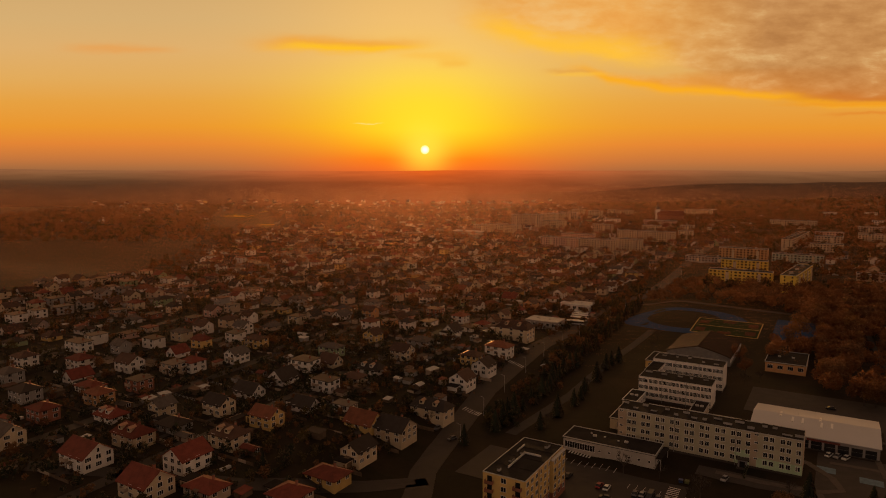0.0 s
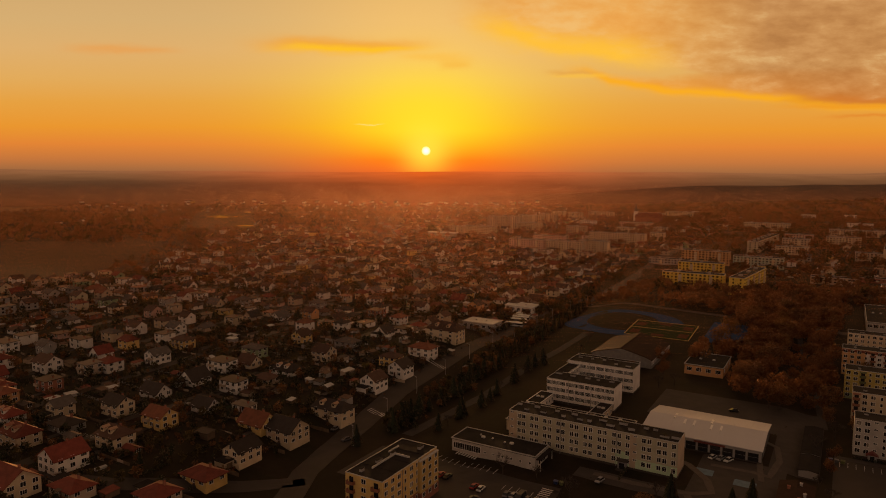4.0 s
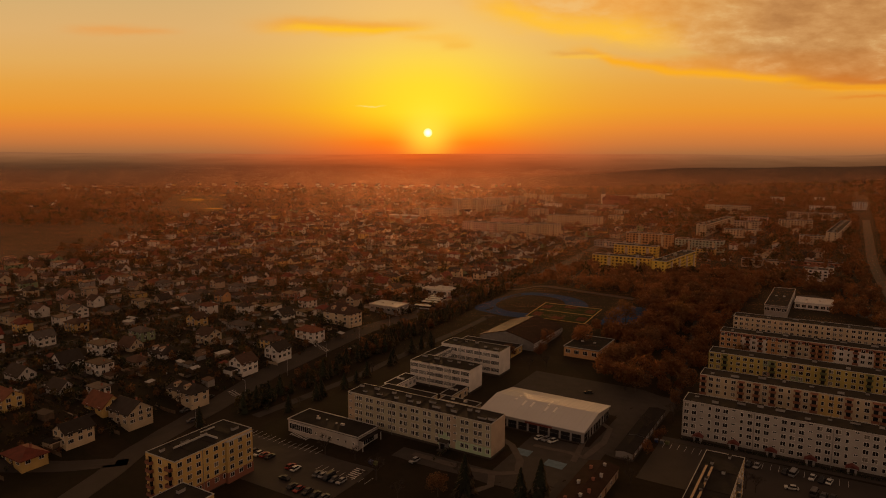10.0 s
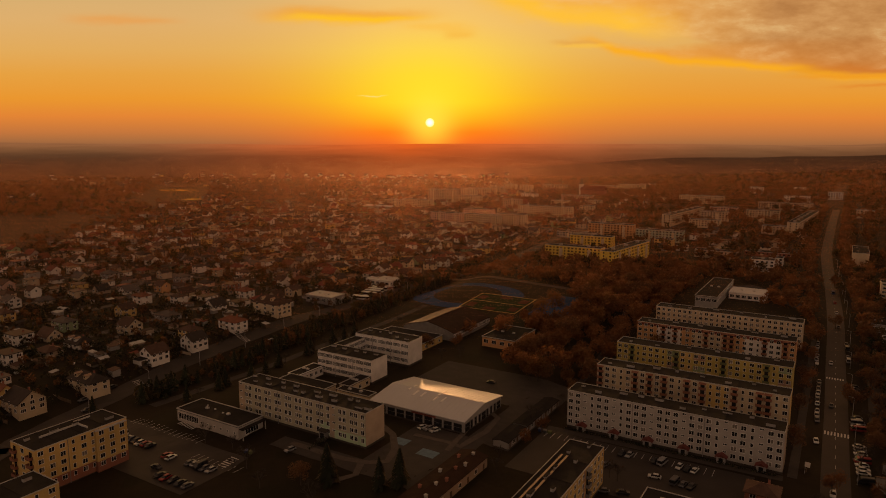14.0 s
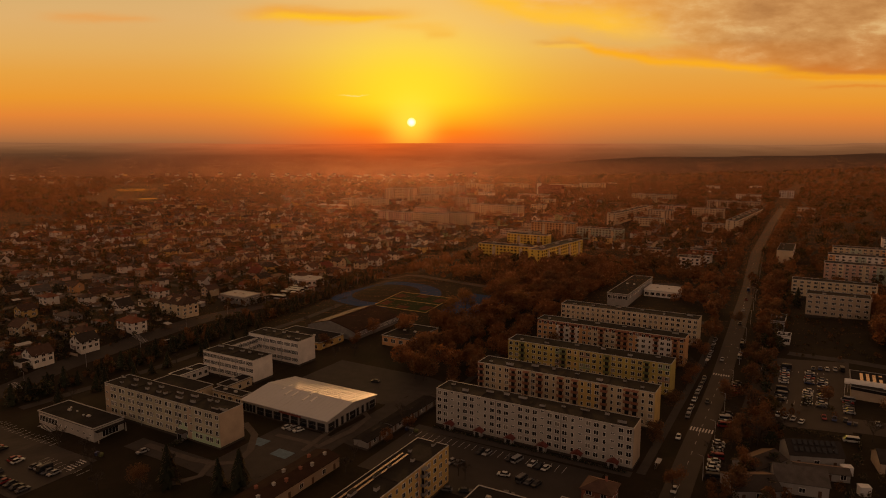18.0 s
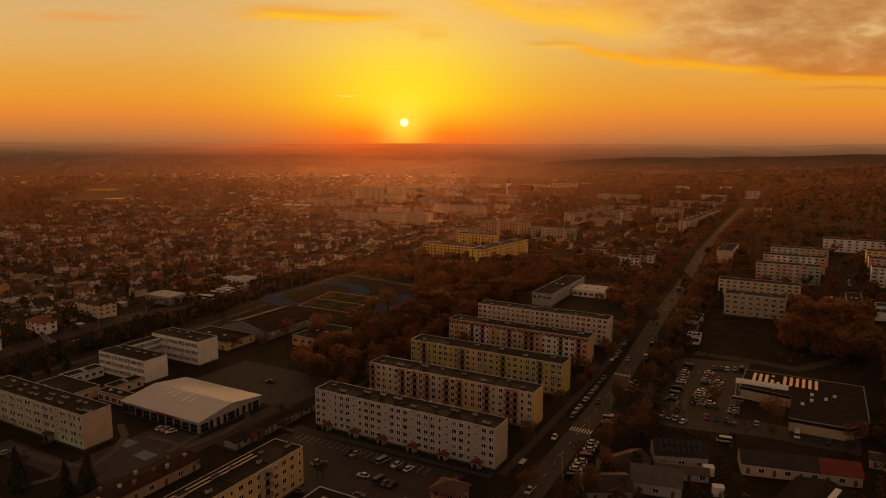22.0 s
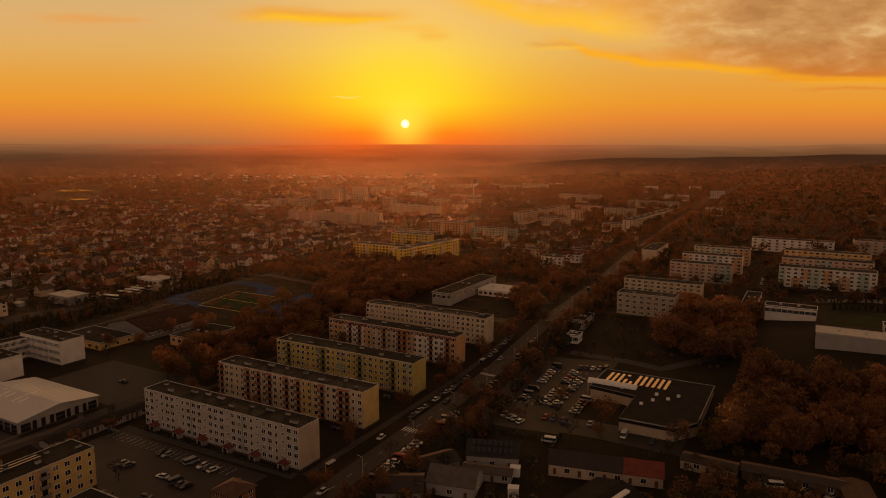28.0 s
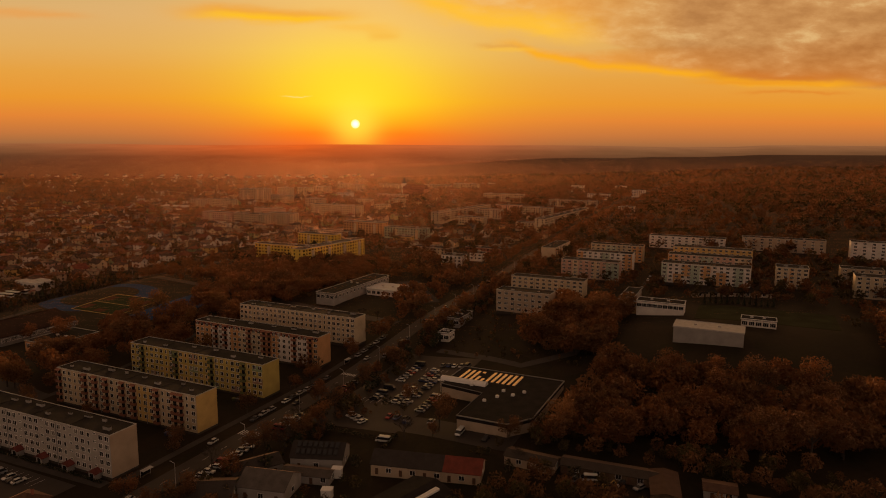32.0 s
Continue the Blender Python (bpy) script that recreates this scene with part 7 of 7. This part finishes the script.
def car_meshes(van=False):
    L, W, H = (5.2, 1.95, 2.2) if van else (4.3, 1.76, 1.46)
    belt = 0.5 * H if not van else 0.48 * H

    def ring(z, f, r, s):
        return [(-L / 2 + f, -W / 2 + s, z), (L / 2 - r, -W / 2 + s, z), (L / 2 - r, W / 2 - s, z), (-L / 2 + f, W / 2 - s, z)]
    body, cabin, roof = MB(), MB(), MB()
    if van:
        loft(body, [ring(0.28, 0.08, 0.06, 0.06), ring(0.6, 0.0, 0.0, 0.0), ring(belt, 0.15, 0.0, 0.0)])
        loft(cabin, [ring(belt, 0.25, 0.03, 0.03), ring(H - 0.28, 1.0, 0.06, 0.12)])
        loft(roof, [ring(H - 0.28, 1.0, 0.04, 0.10), ring(H - 0.06, 1.2, 0.06, 0.16), ring(H, 1.5, 0.2, 0.3)])
    else:
        loft(body, [ring(0.22, 0.12, 0.12, 0.08), ring(0.5, 0.0, 0.0, 0.0), ring(belt + 0.02, 0.1, 0.12, 0.02), ring(belt + 0.1, 0.9, 0.35, 0.1)])
        loft(cabin, [ring(belt + 0.1, 1.0, 0.4, 0.12), ring(H - 0.05, 1.75, 0.95, 0.25)])
        loft(roof, [ring(H - 0.05, 1.72, 0.92, 0.24), ring(H, 1.95, 1.1, 0.36)])
    return L, W, body, cabin, roof


wheel = MB()
for k in range(12):
    a0, a1 = 2 * math.pi * k / 12, 2 * math.pi * (k + 1) / 12
    c = lambda a, r, y: (r * math.cos(a), y, 0.31 + r * math.sin(a))
    wheel.face([c(a0, 0.31, -0.1), c(a1, 0.31, -0.1), c(a1, 0.31, 0.1), c(a0, 0.31, 0.1)])
    for y in (-0.1, 0.1):
        wheel.face([c(a0, 0.31, y), c(a1, 0.31, y), (0, y, 0.31)])
wheel = wheel.mesh("wheel", [TYRE])
CARKIND = {}
for van in (False, True):
    L, W, body, cabin, roof = car_meshes(van)
    for col, m in CARM.items():
        CARKIND[van, col] = (L, W, body.mesh("body", [m]), cabin.mesh("glasshouse", [GLASS]), roof.mesh("car_roof", [m]))


def car(u, v, turn, col, van=False, where="on asphalt", lift=0.12):
    L, W, body, cabin, roof = CARKIND[van, col]
    root = thing("van" if van else "car", at(u, v, turn, lift), "%s %s parked %s" % (col, "delivery van" if van else "hatchback car", where), "van" if van else "car", "parked cars")
    part("body", body, None, root), part("glasshouse", cabin, None, root), part("roof", roof, None, root)
    for x in (-L * 0.31, L * 0.31):
        for y in (-W / 2 + 0.1, W / 2 - 0.1):
            part("wheel", wheel, None, root, "", pose(x, y, 0))


rng = random.Random(3)
COLS = ("white", "silver", "black", "grey", "silver", "white", "red", "blue", "black", "grey")


def car_row(u, v, n, du, dv, turn, where, gap=0.15, vans=0.06):
    for i in range(n):
        if rng.random() > gap:
            car(u + i * du + rng.uniform(-0.2, 0.2), v + i * dv + rng.uniform(-0.3, 0.3), turn + rng.choice((0, 180)) + rng.uniform(-3, 3), rng.choice(COLS), rng.random() < vans, where)


car(-103, 214.5, 90, "white", True, "in the school car park")
car_row(-99.5, 214.5, 6, 2.7, 0, 90, "in the school car park", 0)
car_row(-74.5, 212.8, 2, 2.8, 0, 90, "in the school car park", 0)
car_row(-62.6, 213.6, 5, 2.5, 0, 90, "in the school car park", 0)
car_row(-64, 202.3, 5, 3.4, 0, 90, "in the school car park", 0.1)
car(-70, 205.5, 0, "black", False, "in the school car park")
car(-38.4, 236.5, 80, "silver", False, "on the paved drive")
car_row(-8.5, 276.5, 3, 2.7, 0, 70, "in front of the hall", 0)
car(-9, 334, 10, "black", False, "on the paved yard")
car_row(61.4, 298, 2, 2.7, 0, 80, "in front of the apartment block", 0)
car_row(73, 298, 2, 2.7, 0, 80, "in front of the apartment block", 0)
car_row(81.3, 297.8, 3, 2.5, 0, 80, "in front of the apartment block", 0)
car(75.8, 286.5, 10, "white", False, "in front of the apartment block")
car_row(82.5, 286, 3, 2.4, 0, 80, "in front of the apartment block", 0)
car_row(56.4, 286, 2, 2.8, 0.5, 80, "in front of the apartment block", 0)
car_row(64, 268.5, 4, 6, 2.4, 20, "in front of the apartment block", 0.1)
car(119.9, 345.4, 96, "white", False, "beside the avenue")
car_row(135.3, 318, 10, -0.2, 3.3, 14, "along the avenue", 0.05)
car_row(133.2, 365, 5, -0.1, 3.3, 14, "along the avenue", 0.05)
car_row(132.2, 405, 5, -0.1, 3.3, 12, "along the avenue", 0.1)
car_row(129.5, 446, 6, -0.3, 6, 92, "along the avenue", 0.3)
car_row(119.2, 368, 3, -0.1, 5.2, 92, "along the avenue", 0)
car_row(118.6, 388, 7, -0.12, 5.0, 92, "along the avenue", 0.1)
car_row(115.6, 448, 5, -0.2, 6.2, 92, "along the avenue", 0.3)
car(123.7, 388, 92, "black", False, "on the avenue"), car(126.4, 304, 91, "white", False, "on the avenue"), car(121.8, 446, 92, "silver", False, "on the avenue")
car_row(123.5, 505, 5, -1.7, 32, 92, "on the avenue", 0.2)
car_row(150.3, 405, 5, 0, 3.2, 5, "in the store car park", 0.1, 0.35)
car_row(150.2, 428, 7, 0, 3.2, 5, "in the store car park", 0.1, 0.2)
car_row(160.4, 404, 13, 0, 3.2, 4, "in the store car park", 0.12)
car_row(165.6, 402, 11, 0, 3.3, 4, "in the store car park", 0.1)
car_row(175.2, 394.5, 7, 0, 2.9, 2, "in the store car park", 0.08)
car_row(161.5, 449, 5, 2.9, 0, 92, "in the store car park", 0)
car_row(150.6, 386.5, 4, 2.8, -1.6, 80, "in the store car park", 0)
car_row(166.5, 388.5, 6, 3.6, 0, 92, "in the yard of the store", 0.2)
car(198, 384, 92, "white", True, "in the yard of the store"), car(208, 383.5, 88, "black", False, "in the yard of the store"), car(175.2, 369, 10, "white", True, "on the yard")
car(-226, 148, 80, "white", True, "on the street between houses"), car(-222, 236, 92, "white", False, "on the street between houses"), car(-221, 243, 92, "silver", False, "on the street between houses")
car_row(-146, 226, 4, -0.9, 5, 95, "in front of the houses", 0)
car(-137, 222, 70, "grey", False, "on the main road")
car_row(-170, 428, 9, 0.3, 5.0, 4, "in the depot yard", 0.1, 0.4)
COACH = MB()
loft(COACH, [[(-6, -1.2, 0.35), (6, -1.2, 0.35), (6, 1.2, 0.35), (-6, 1.2, 0.35)], [(-6, -1.25, 1.3), (6, -1.25, 1.3), (6, 1.25, 1.3), (-6, 1.25, 1.3)]])
coach_glass, coach_roof = MB(), MB()
loft(coach_glass, [[(-5.96, -1.23, 1.3), (5.96, -1.23, 1.3), (5.96, 1.23, 1.3), (-5.96, 1.23, 1.3)], [(-5.9, -1.2, 2.5), (5.8, -1.2, 2.5), (5.8, 1.2, 2.5), (-5.9, 1.2, 2.5)]])
loft(coach_roof, [[(-5.95, -1.24, 2.5), (5.9, -1.24, 2.5), (5.9, 1.24, 2.5), (-5.95, 1.24, 2.5)], [(-5.8, -1.1, 3.1), (5.6, -1.1, 3.1), (5.6, 1.1, 3.1), (-5.8, 1.1, 3.1)]])
COACH, coach_glass, coach_roof = COACH.mesh("body", [CARM["white"]]), coach_glass.mesh("glasshouse", [GLASS]), coach_roof.mesh("roof", [CARM["white"]])
for u, v in ((-169, 466), (-168, 460), (-166.3, 454.6), (-165, 448), (-163, 436)):
    root = thing("coach", at(u, v, 8, 0.12), "white coach parked in the depot yard", "coach", "parked coaches")
    part("body", COACH, None, root), part("glasshouse", coach_glass, None, root), part("roof", coach_roof, None, root)
    for x in (-3.6, 3.9):
        for y in (-1.15, 1.15):
            part("wheel", wheel, None, root, "", pose(x, y, 0) @ Matrix.Diagonal((1.5, 1.5, 1.5, 1)))
car_row(-147, 470, 4, 0.6, 25, 90, "on the main road", 0.2)
car_row(222, 590, 8, 0.0, 14, 90, "on the street of the estate", 0.2)

# ---- lamps, fences, hedges, posts ----


def street_lamp(u, v, turn):
    root = thing("street_lamp", at(u, v, turn), "grey steel street lamp beside the road", "lamp", "street lamps")
    mb = MB()
    mb.tube(0, 0, -0.5, 8.2, 0.10, 0.06, 8)
    part("pole", mb, TIN, root)
    mb = MB()
    mb.slab([(0, -0.05, 8.2), (1.5, -0.05, 8.5), (1.5, 0.05, 8.5), (0, 0.05, 8.2)], 0.09)
    arm = part("arm", mb, TIN, root)
    mb = MB()
    mb.box(1.3, 2.0, -0.16, 0.16, 8.42, 8.56)
    part("lamp_head", mb, BALM["grey"], arm)


for i in range(16):
    street_lamp(float(np.interp(220 + i * 32, [195, 230, 275, 360, 460, 576, 792], [-127, -134, -143, -151, -152, -144, -148])), 220 + i * 32, 180)
    street_lamp(float(np.interp(220 + i * 32, [150, 250, 330, 440, 500, 560, 622, 691, 769], [137, 135, 132.5, 130, 129, 126, 123, 119, 115])), 220 + i * 32, 180)
HEDGE = LEAFM["conifer"]


def hedge(u0, v0, u1, v1, h=1.4):
    """A clipped hedge: an uneven ridge of small leaf faces."""
    rr = random.Random(int(u0 * 3 + v0))
    L = math.hypot(u1 - u0, v1 - v0)
    mb = MB()
    for i in range(int(L * 14)):
        t = rr.random()
        x, y = xy(u0 + (u1 - u0) * t + rr.uniform(-0.5, 0.5), v0 + (v1 - v0) * t + rr.uniform(-0.5, 0.5))
        p = Vector((x, y, ground_height(x, y) + rr.uniform(0.1, h)))
        a, b = Vector((rr.gauss(0, 1), rr.gauss(0, 1), rr.gauss(0, 1))).normalized() * 0.28, Vector((rr.gauss(0, 1), rr.gauss(0, 1), rr.gauss(0, 1))).normalized() * 0.28
        mb.face([p - a, p - b, p + a, p + b])
    tagged(part("hedge", mb, HEDGE), "dark green garden hedge along a plot", "hedge", "garden hedges")


for u, v0, v1 in ((-166, 150, 200), (-190, 140, 320), (-217, 130, 250), (-229, 140, 300), (-255, 125, 260), (-268, 130, 280), (-300, 140, 280), (-33, 240, 250), (178, 362, 372)):
    v = v0
    while v < v1:
        hedge(u, v, u, v + 12)
        v += 19
hedge(150, 372, 178, 369, 1.8), hedge(36, 308.3, 110, 308.3, 0.9)


def fence(u0, v0, u1, v1):
    root = thing("fence", at(u0, v0), "low wire garden fence with posts", "fence", "garden fences")
    L = math.hypot(u1 - u0, v1 - v0)
    n = max(2, int(L / 3))
    ang = math.atan2(v1 - v0, u1 - u0)
    pm2 = MB()
    pm2.box(-0.06, 0.06, -0.06, 0.06, -0.8, 1.35)
    pm2 = pm2.mesh("post", [PAVING])
    for i in range(n + 1):
        x, y = (u1 - u0) * i / n, (v1 - v0) * i / n
        a, b = xy(u0 + x, v0 + y)
        c, d = xy(u0, v0)
        part("post", pm2, None, root, "", pose(x, y, ground_height(a, b) - ground_height(c, d)))
    mb = MB()
    for z in (0.3, 0.7, 1.15):
        for i in range(n):
            pts = []
            for k in (i, i + 1):
                x, y = (u1 - u0) * k / n, (v1 - v0) * k / n
                a, b = xy(u0 + x, v0 + y)
                c, d = xy(u0, v0)
                pts.append((x, y, ground_height(a, b) - ground_height(c, d) + z))
            mb.slab([(pts[0][0] - 0.02, pts[0][1] - 0.02, pts[0][2]), (pts[1][0] - 0.02, pts[1][1] - 0.02, pts[1][2]), (pts[1][0] + 0.02, pts[1][1] + 0.02, pts[1][2]), (pts[0][0] + 0.02, pts[0][1] + 0.02, pts[0][2])], 0.05)
    part("rail", mb, TIN, root)


for v in (160, 183, 203, 224, 244, 280, 310):
    fence(-218, v, -190, v + 0.5), fence(-262, v + 4, -229, v + 3)
# sheds, greenhouses and lumber in the gardens
rng = random.Random(9)
for i in range(42):
    u, v = rng.uniform(-300, -165), rng.uniform(128, 420)
    if free(u, v, 11):
        HOUSES.append((u, v, 5))
        shed("garden_shed", u, v, rng.uniform(3.5, 7), rng.uniform(3, 4.5), 2.2, rng.choice((WOODM, WALLM["grey"], WALLM["beige"])), rng.choice((TIN, ROOFM["dark"], ROOFM["grey"], ROOFM["red"])), "small garden shed behind a house", rng.choice((0, 90)), 1, 0.2, "shed", group="garden sheds")


def garden_bits():
    """Small outbuildings, woodpiles, greenhouses, drives and pale fences that fill the plots, too many to count."""
    rr = random.Random(77)
    mats = [WALLM["grey"], WALLM["beige"], WOODM, TIN, ROOFM["dark"], ROOFM["brown"], ROOFM["red"], PAVING, WHITE]
    a, b = MB(), MB()
    for i in range(900):
        u, v = rr.uniform(-560, -158), rr.uniform(108, 520)
        if not free(u, v, 9.0) or any(abs(u - q) < 6 for q in (-218, -270, -324, -390, -455, -520)) or abs(v - 430) < 6:
            continue
        M4 = at(u, v, rr.choice((0, 90)) + rr.uniform(-6, 6))
        w, d, h = rr.uniform(1.2, 3.4), rr.uniform(1.0, 2.2), rr.uniform(1.2, 2.4)
        box = MB()
        kind = rr.random()
        if kind < 0.7:
            box.box(-w, w, -d, d, -1.5, h, rr.choice((0, 1, 2)))
            box.slab([(-w - 0.2, -d - 0.2, h + 0.15), (w + 0.2, -d - 0.2, h + 0.15), (w + 0.2, d + 0.2, h + 0.6), (-w - 0.2, d + 0.2, h + 0.6)], 0.12, rr.choice((3, 4, 4, 5, 5, 6)))
        elif kind < 0.85:
            box.box(-w, w, -d * 0.5, d * 0.5, -1, h * 0.45, rr.choice((2, 3)))
        else:
            box.box(-w * 0.3, w * 0.3, -d * 0.4, d * 0.4, -1, 0.8, 8)
        n = len(a.v)
        a.v += [tuple(M4 @ Vector(p)) for p in box.v]
        a.f += [tuple(n + k for k in f) for f in box.f]
        a.m += box.m
    for u, v, s in HOUSES:
        if u > -150 or u < -560 or v > 520:
            continue
        # drive from the street and pale fence along the plot's foot
        M4 = at(u, v)
        z = 0.12
        x = rr.uniform(-4, 4)
        b.face([M4 @ Vector(p) for p in ((x - 1.4, -s / 2 - 5, z), (x + 1.4, -s / 2 - 5, z), (x + 1.4, -s / 2 + 1, z + 0.1), (x - 1.4, -s / 2 + 1, z + 0.1))], 0)
        y = -s / 2 - 4.5 - rr.uniform(0, 1)
        for k in range(5):
            if rr.random() < 0.8:
                x0 = -9 + k * 3.6
                b.slab([M4 @ Vector((x0, y, 1.1)), M4 @ Vector((x0 + 3.5, y, 1.1)), M4 @ Vector((x0 + 3.5, y + 0.1, 1.1)), M4 @ Vector((x0, y + 0.1, 1.1))], 1.4, 1 if rr.random() < 0.7 else 2)
    tagged(part("garden_outbuildings", a, mats), "small sheds, woodpiles and greenhouses filling the gardens", "outbuildings", kind="stuff")
    tagged(part("garden_drives_and_fences", b, [PAVING, WOODM, WALLM["beige"]]), "paved drives and low board fences of the plots", "fences", kind="stuff")


garden_bits()
# specimen conifers and street trees seen singly
for u, v, h, leaf in ((-131, 221, 8, "conifer"), (-13, 227, 13, "conifer"), (9, 236, 12, "conifer"), (4, 232, 10, "conifer"), (-20, 222, 9, "brown"), (41, 422, 11, "ochre"), (37, 333, 9, "ochre"), (189, 386, 13, "brown"), (216, 386, 10, "brown"), (136, 536, 12, "rust"), (126, 303, 9, "rust"), (122, 503, 9, "brown"), (168, 404, 9, "brown"),
                      (-62, 364, 9, "rust"), (-54, 396, 10, "rust"), (-48, 372, 9, "rust"), (8, 374, 11, "rust"), (104, 420, 9, "rust"), (108, 452, 8, "rust"), (150, 562, 12, "conifer"), (168, 560, 11, "conifer"), (30, 300, 7, "rust"), (29, 288, 6, "rust"),
                      (28, 340, 9, "brown"), (62, 340, 7, "brown"), (140, 300, 9, "rust"), (146, 362, 10, "brown"), (138, 345, 9, "brown"), (136, 285, 8, "rust"), (190, 378, 6, "brown")):
    tree(u, v, h, leaf)

# ---- small things of the streets and yards ----


def billboard(u, v, turn):
    root = thing("billboard", at(u, v, turn), "pale advertising board on a post by the road", "billboard")
    mb = MB()
    mb.tube(0, 0, -0.5, 4.2, 0.14, 0.12, 8)
    part("post", mb, TIN, root)
    mb = MB()
    mb.box(-2.6, 2.6, -0.12, 0.12, 4.2, 6.6)
    board = part("board", mb, WALLM["beige"], root)
    mb = MB()
    for x0, x1, z0, z1 in ((-2.2, 0.6, 5.6, 6.1), (-2.2, 1.6, 5.1, 5.3), (-2.2, 1.2, 4.7, 4.9)):
        mb.box(x0, x1, -0.15, -0.12, z0, z1)
    part("lettering", mb, BALM["red"], board, "unreadable red bars of writing")


billboard(-150, 208, 10)


def bus_shelter(u, v, turn):
    root = thing("bus_shelter", at(u, v, turn), "small glazed bus shelter beside the pavement", "shelter", "bus shelters")
    mb = MB()
    mb.slab([(-2, -0.8, 2.4), (2, -0.8, 2.4), (2, 0.8, 2.5), (-2, 0.8, 2.5)], 0.12)
    part("roof", mb, TIN, root)
    for x in (-1.9, 1.9):
        mb = MB()
        mb.box(x - 0.05, x + 0.05, 0.6, 0.7, -0.3, 2.4)
        part("post", mb, TIN, root)
    mb = MB()
    mb.box(-1.84, 1.84, 0.63, 0.67, 0.2, 2.2)
    part("glass_wall", mb, GLASS, root)
    mb = MB()
    mb.box(-1.5, 1.5, 0.1, 0.5, 0.4, 0.48), mb.box(-1.4, -1.3, 0.2, 0.4, -0.2, 0.4), mb.box(1.3, 1.4, 0.2, 0.4, -0.2, 0.4)
    part("bench", mb, WOODM, root)


bus_shelter(118.5, 318, 90), bus_shelter(116, 438, 90), bus_shelter(-143, 330, -90)


def container_bin(u, v, turn, m, word):
    root = thing("waste_container", at(u, v, turn), word + " waste container with a lid by the car park", "bin", "waste containers")
    mb = MB()
    loft(mb, [[(-0.6, -0.5, 0.15), (0.6, -0.5, 0.15), (0.6, 0.5, 0.15), (-0.6, 0.5, 0.15)], [(-0.7, -0.6, 1.15), (0.7, -0.6, 1.15), (0.7, 0.6, 1.15), (-0.7, 0.6, 1.15)]])
    part("tub", mb, m, root)
    mb = MB()
    mb.slab([(-0.74, -0.64, 1.2), (0.74, -0.64, 1.2), (0.74, 0.64, 1.35), (-0.74, 0.64, 1.35)], 0.08)
    part("lid", mb, m, root)


for i, (u, v) in enumerate(((29, 301), (31, 301), (33, 301), (100, 343), (102, 343), (-49, 228), (-51, 228), (100, 380), (98.2, 380), (175, 385), (177, 385))):
    container_bin(u, v, rng.uniform(-8, 8), (CARM["blue"], CARM["grey"], BALM["green"])[i % 3], ("blue", "grey", "olive green")[i % 3])


def digger(u, v, turn):
    root = thing("excavator", at(u, v, turn), "small yellow excavator standing in the yard", "excavator")
    for s in (-1, 1):
        mb = MB()
        mb.box(-1.3, 1.3, s * 0.8 - 0.25, s * 0.8 + 0.25, 0, 0.6)
        part("track", mb, TYRE, root)
    mb = MB()
    mb.box(-1.2, 1.0, -0.9, 0.9, 0.65, 1.5)
    part("body", mb, YPAINT, root)
    mb = MB()
    loft(mb, [[(-0.1, -0.85, 1.5), (1.0, -0.85, 1.5), (1.0, 0.1, 1.5), (-0.1, 0.1, 1.5)], [(0.0, -0.8, 2.6), (0.85, -0.8, 2.6), (0.85, 0.05, 2.6), (0.0, 0.05, 2.6)]])
    part("cab", mb, GLASS, root)
    for p, q in (((0.9, 0.5, 1.3), (2.4, 0.5, 3.0)), ((2.4, 0.5, 3.0), (3.5, 0.5, 1.2))):
        mb = MB()
        mb.face([(p[0], 0.38, p[2]), (q[0], 0.38, q[2]), (q[0], 0.62, q[2]), (p[0], 0.62, p[2])]), mb.face([(p[0], 0.38, p[2] - 0.3), (p[0], 0.62, p[2] - 0.3), (q[0], 0.62, q[2] - 0.3), (q[0], 0.38, q[2] - 0.3)])
        mb.face([(p[0], 0.38, p[2]), (p[0], 0.38, p[2] - 0.3), (q[0], 0.38, q[2] - 0.3), (q[0], 0.38, q[2])]), mb.face([(p[0], 0.62, p[2]), (q[0], 0.62, q[2]), (q[0], 0.62, q[2] - 0.3), (p[0], 0.62, p[2] - 0.3)])
        part("boom", mb, YPAINT, root)
    mb = MB()
    mb.box(3.3, 3.9, 0.1, 0.9, 0.6, 1.3)
    part("bucket", mb, TIN, root)


digger(253, 368, 30)
car(247, 371, 20, "white", True, "in the garage yard"), car(257, 374, 80, "black", False, "in the garage yard"), car(243, 369, 70, "grey", False, "in the garage yard"), car(262, 372, 60, "silver", False, "in the garage yard")
# flat platforms and vents that show on the big roofs
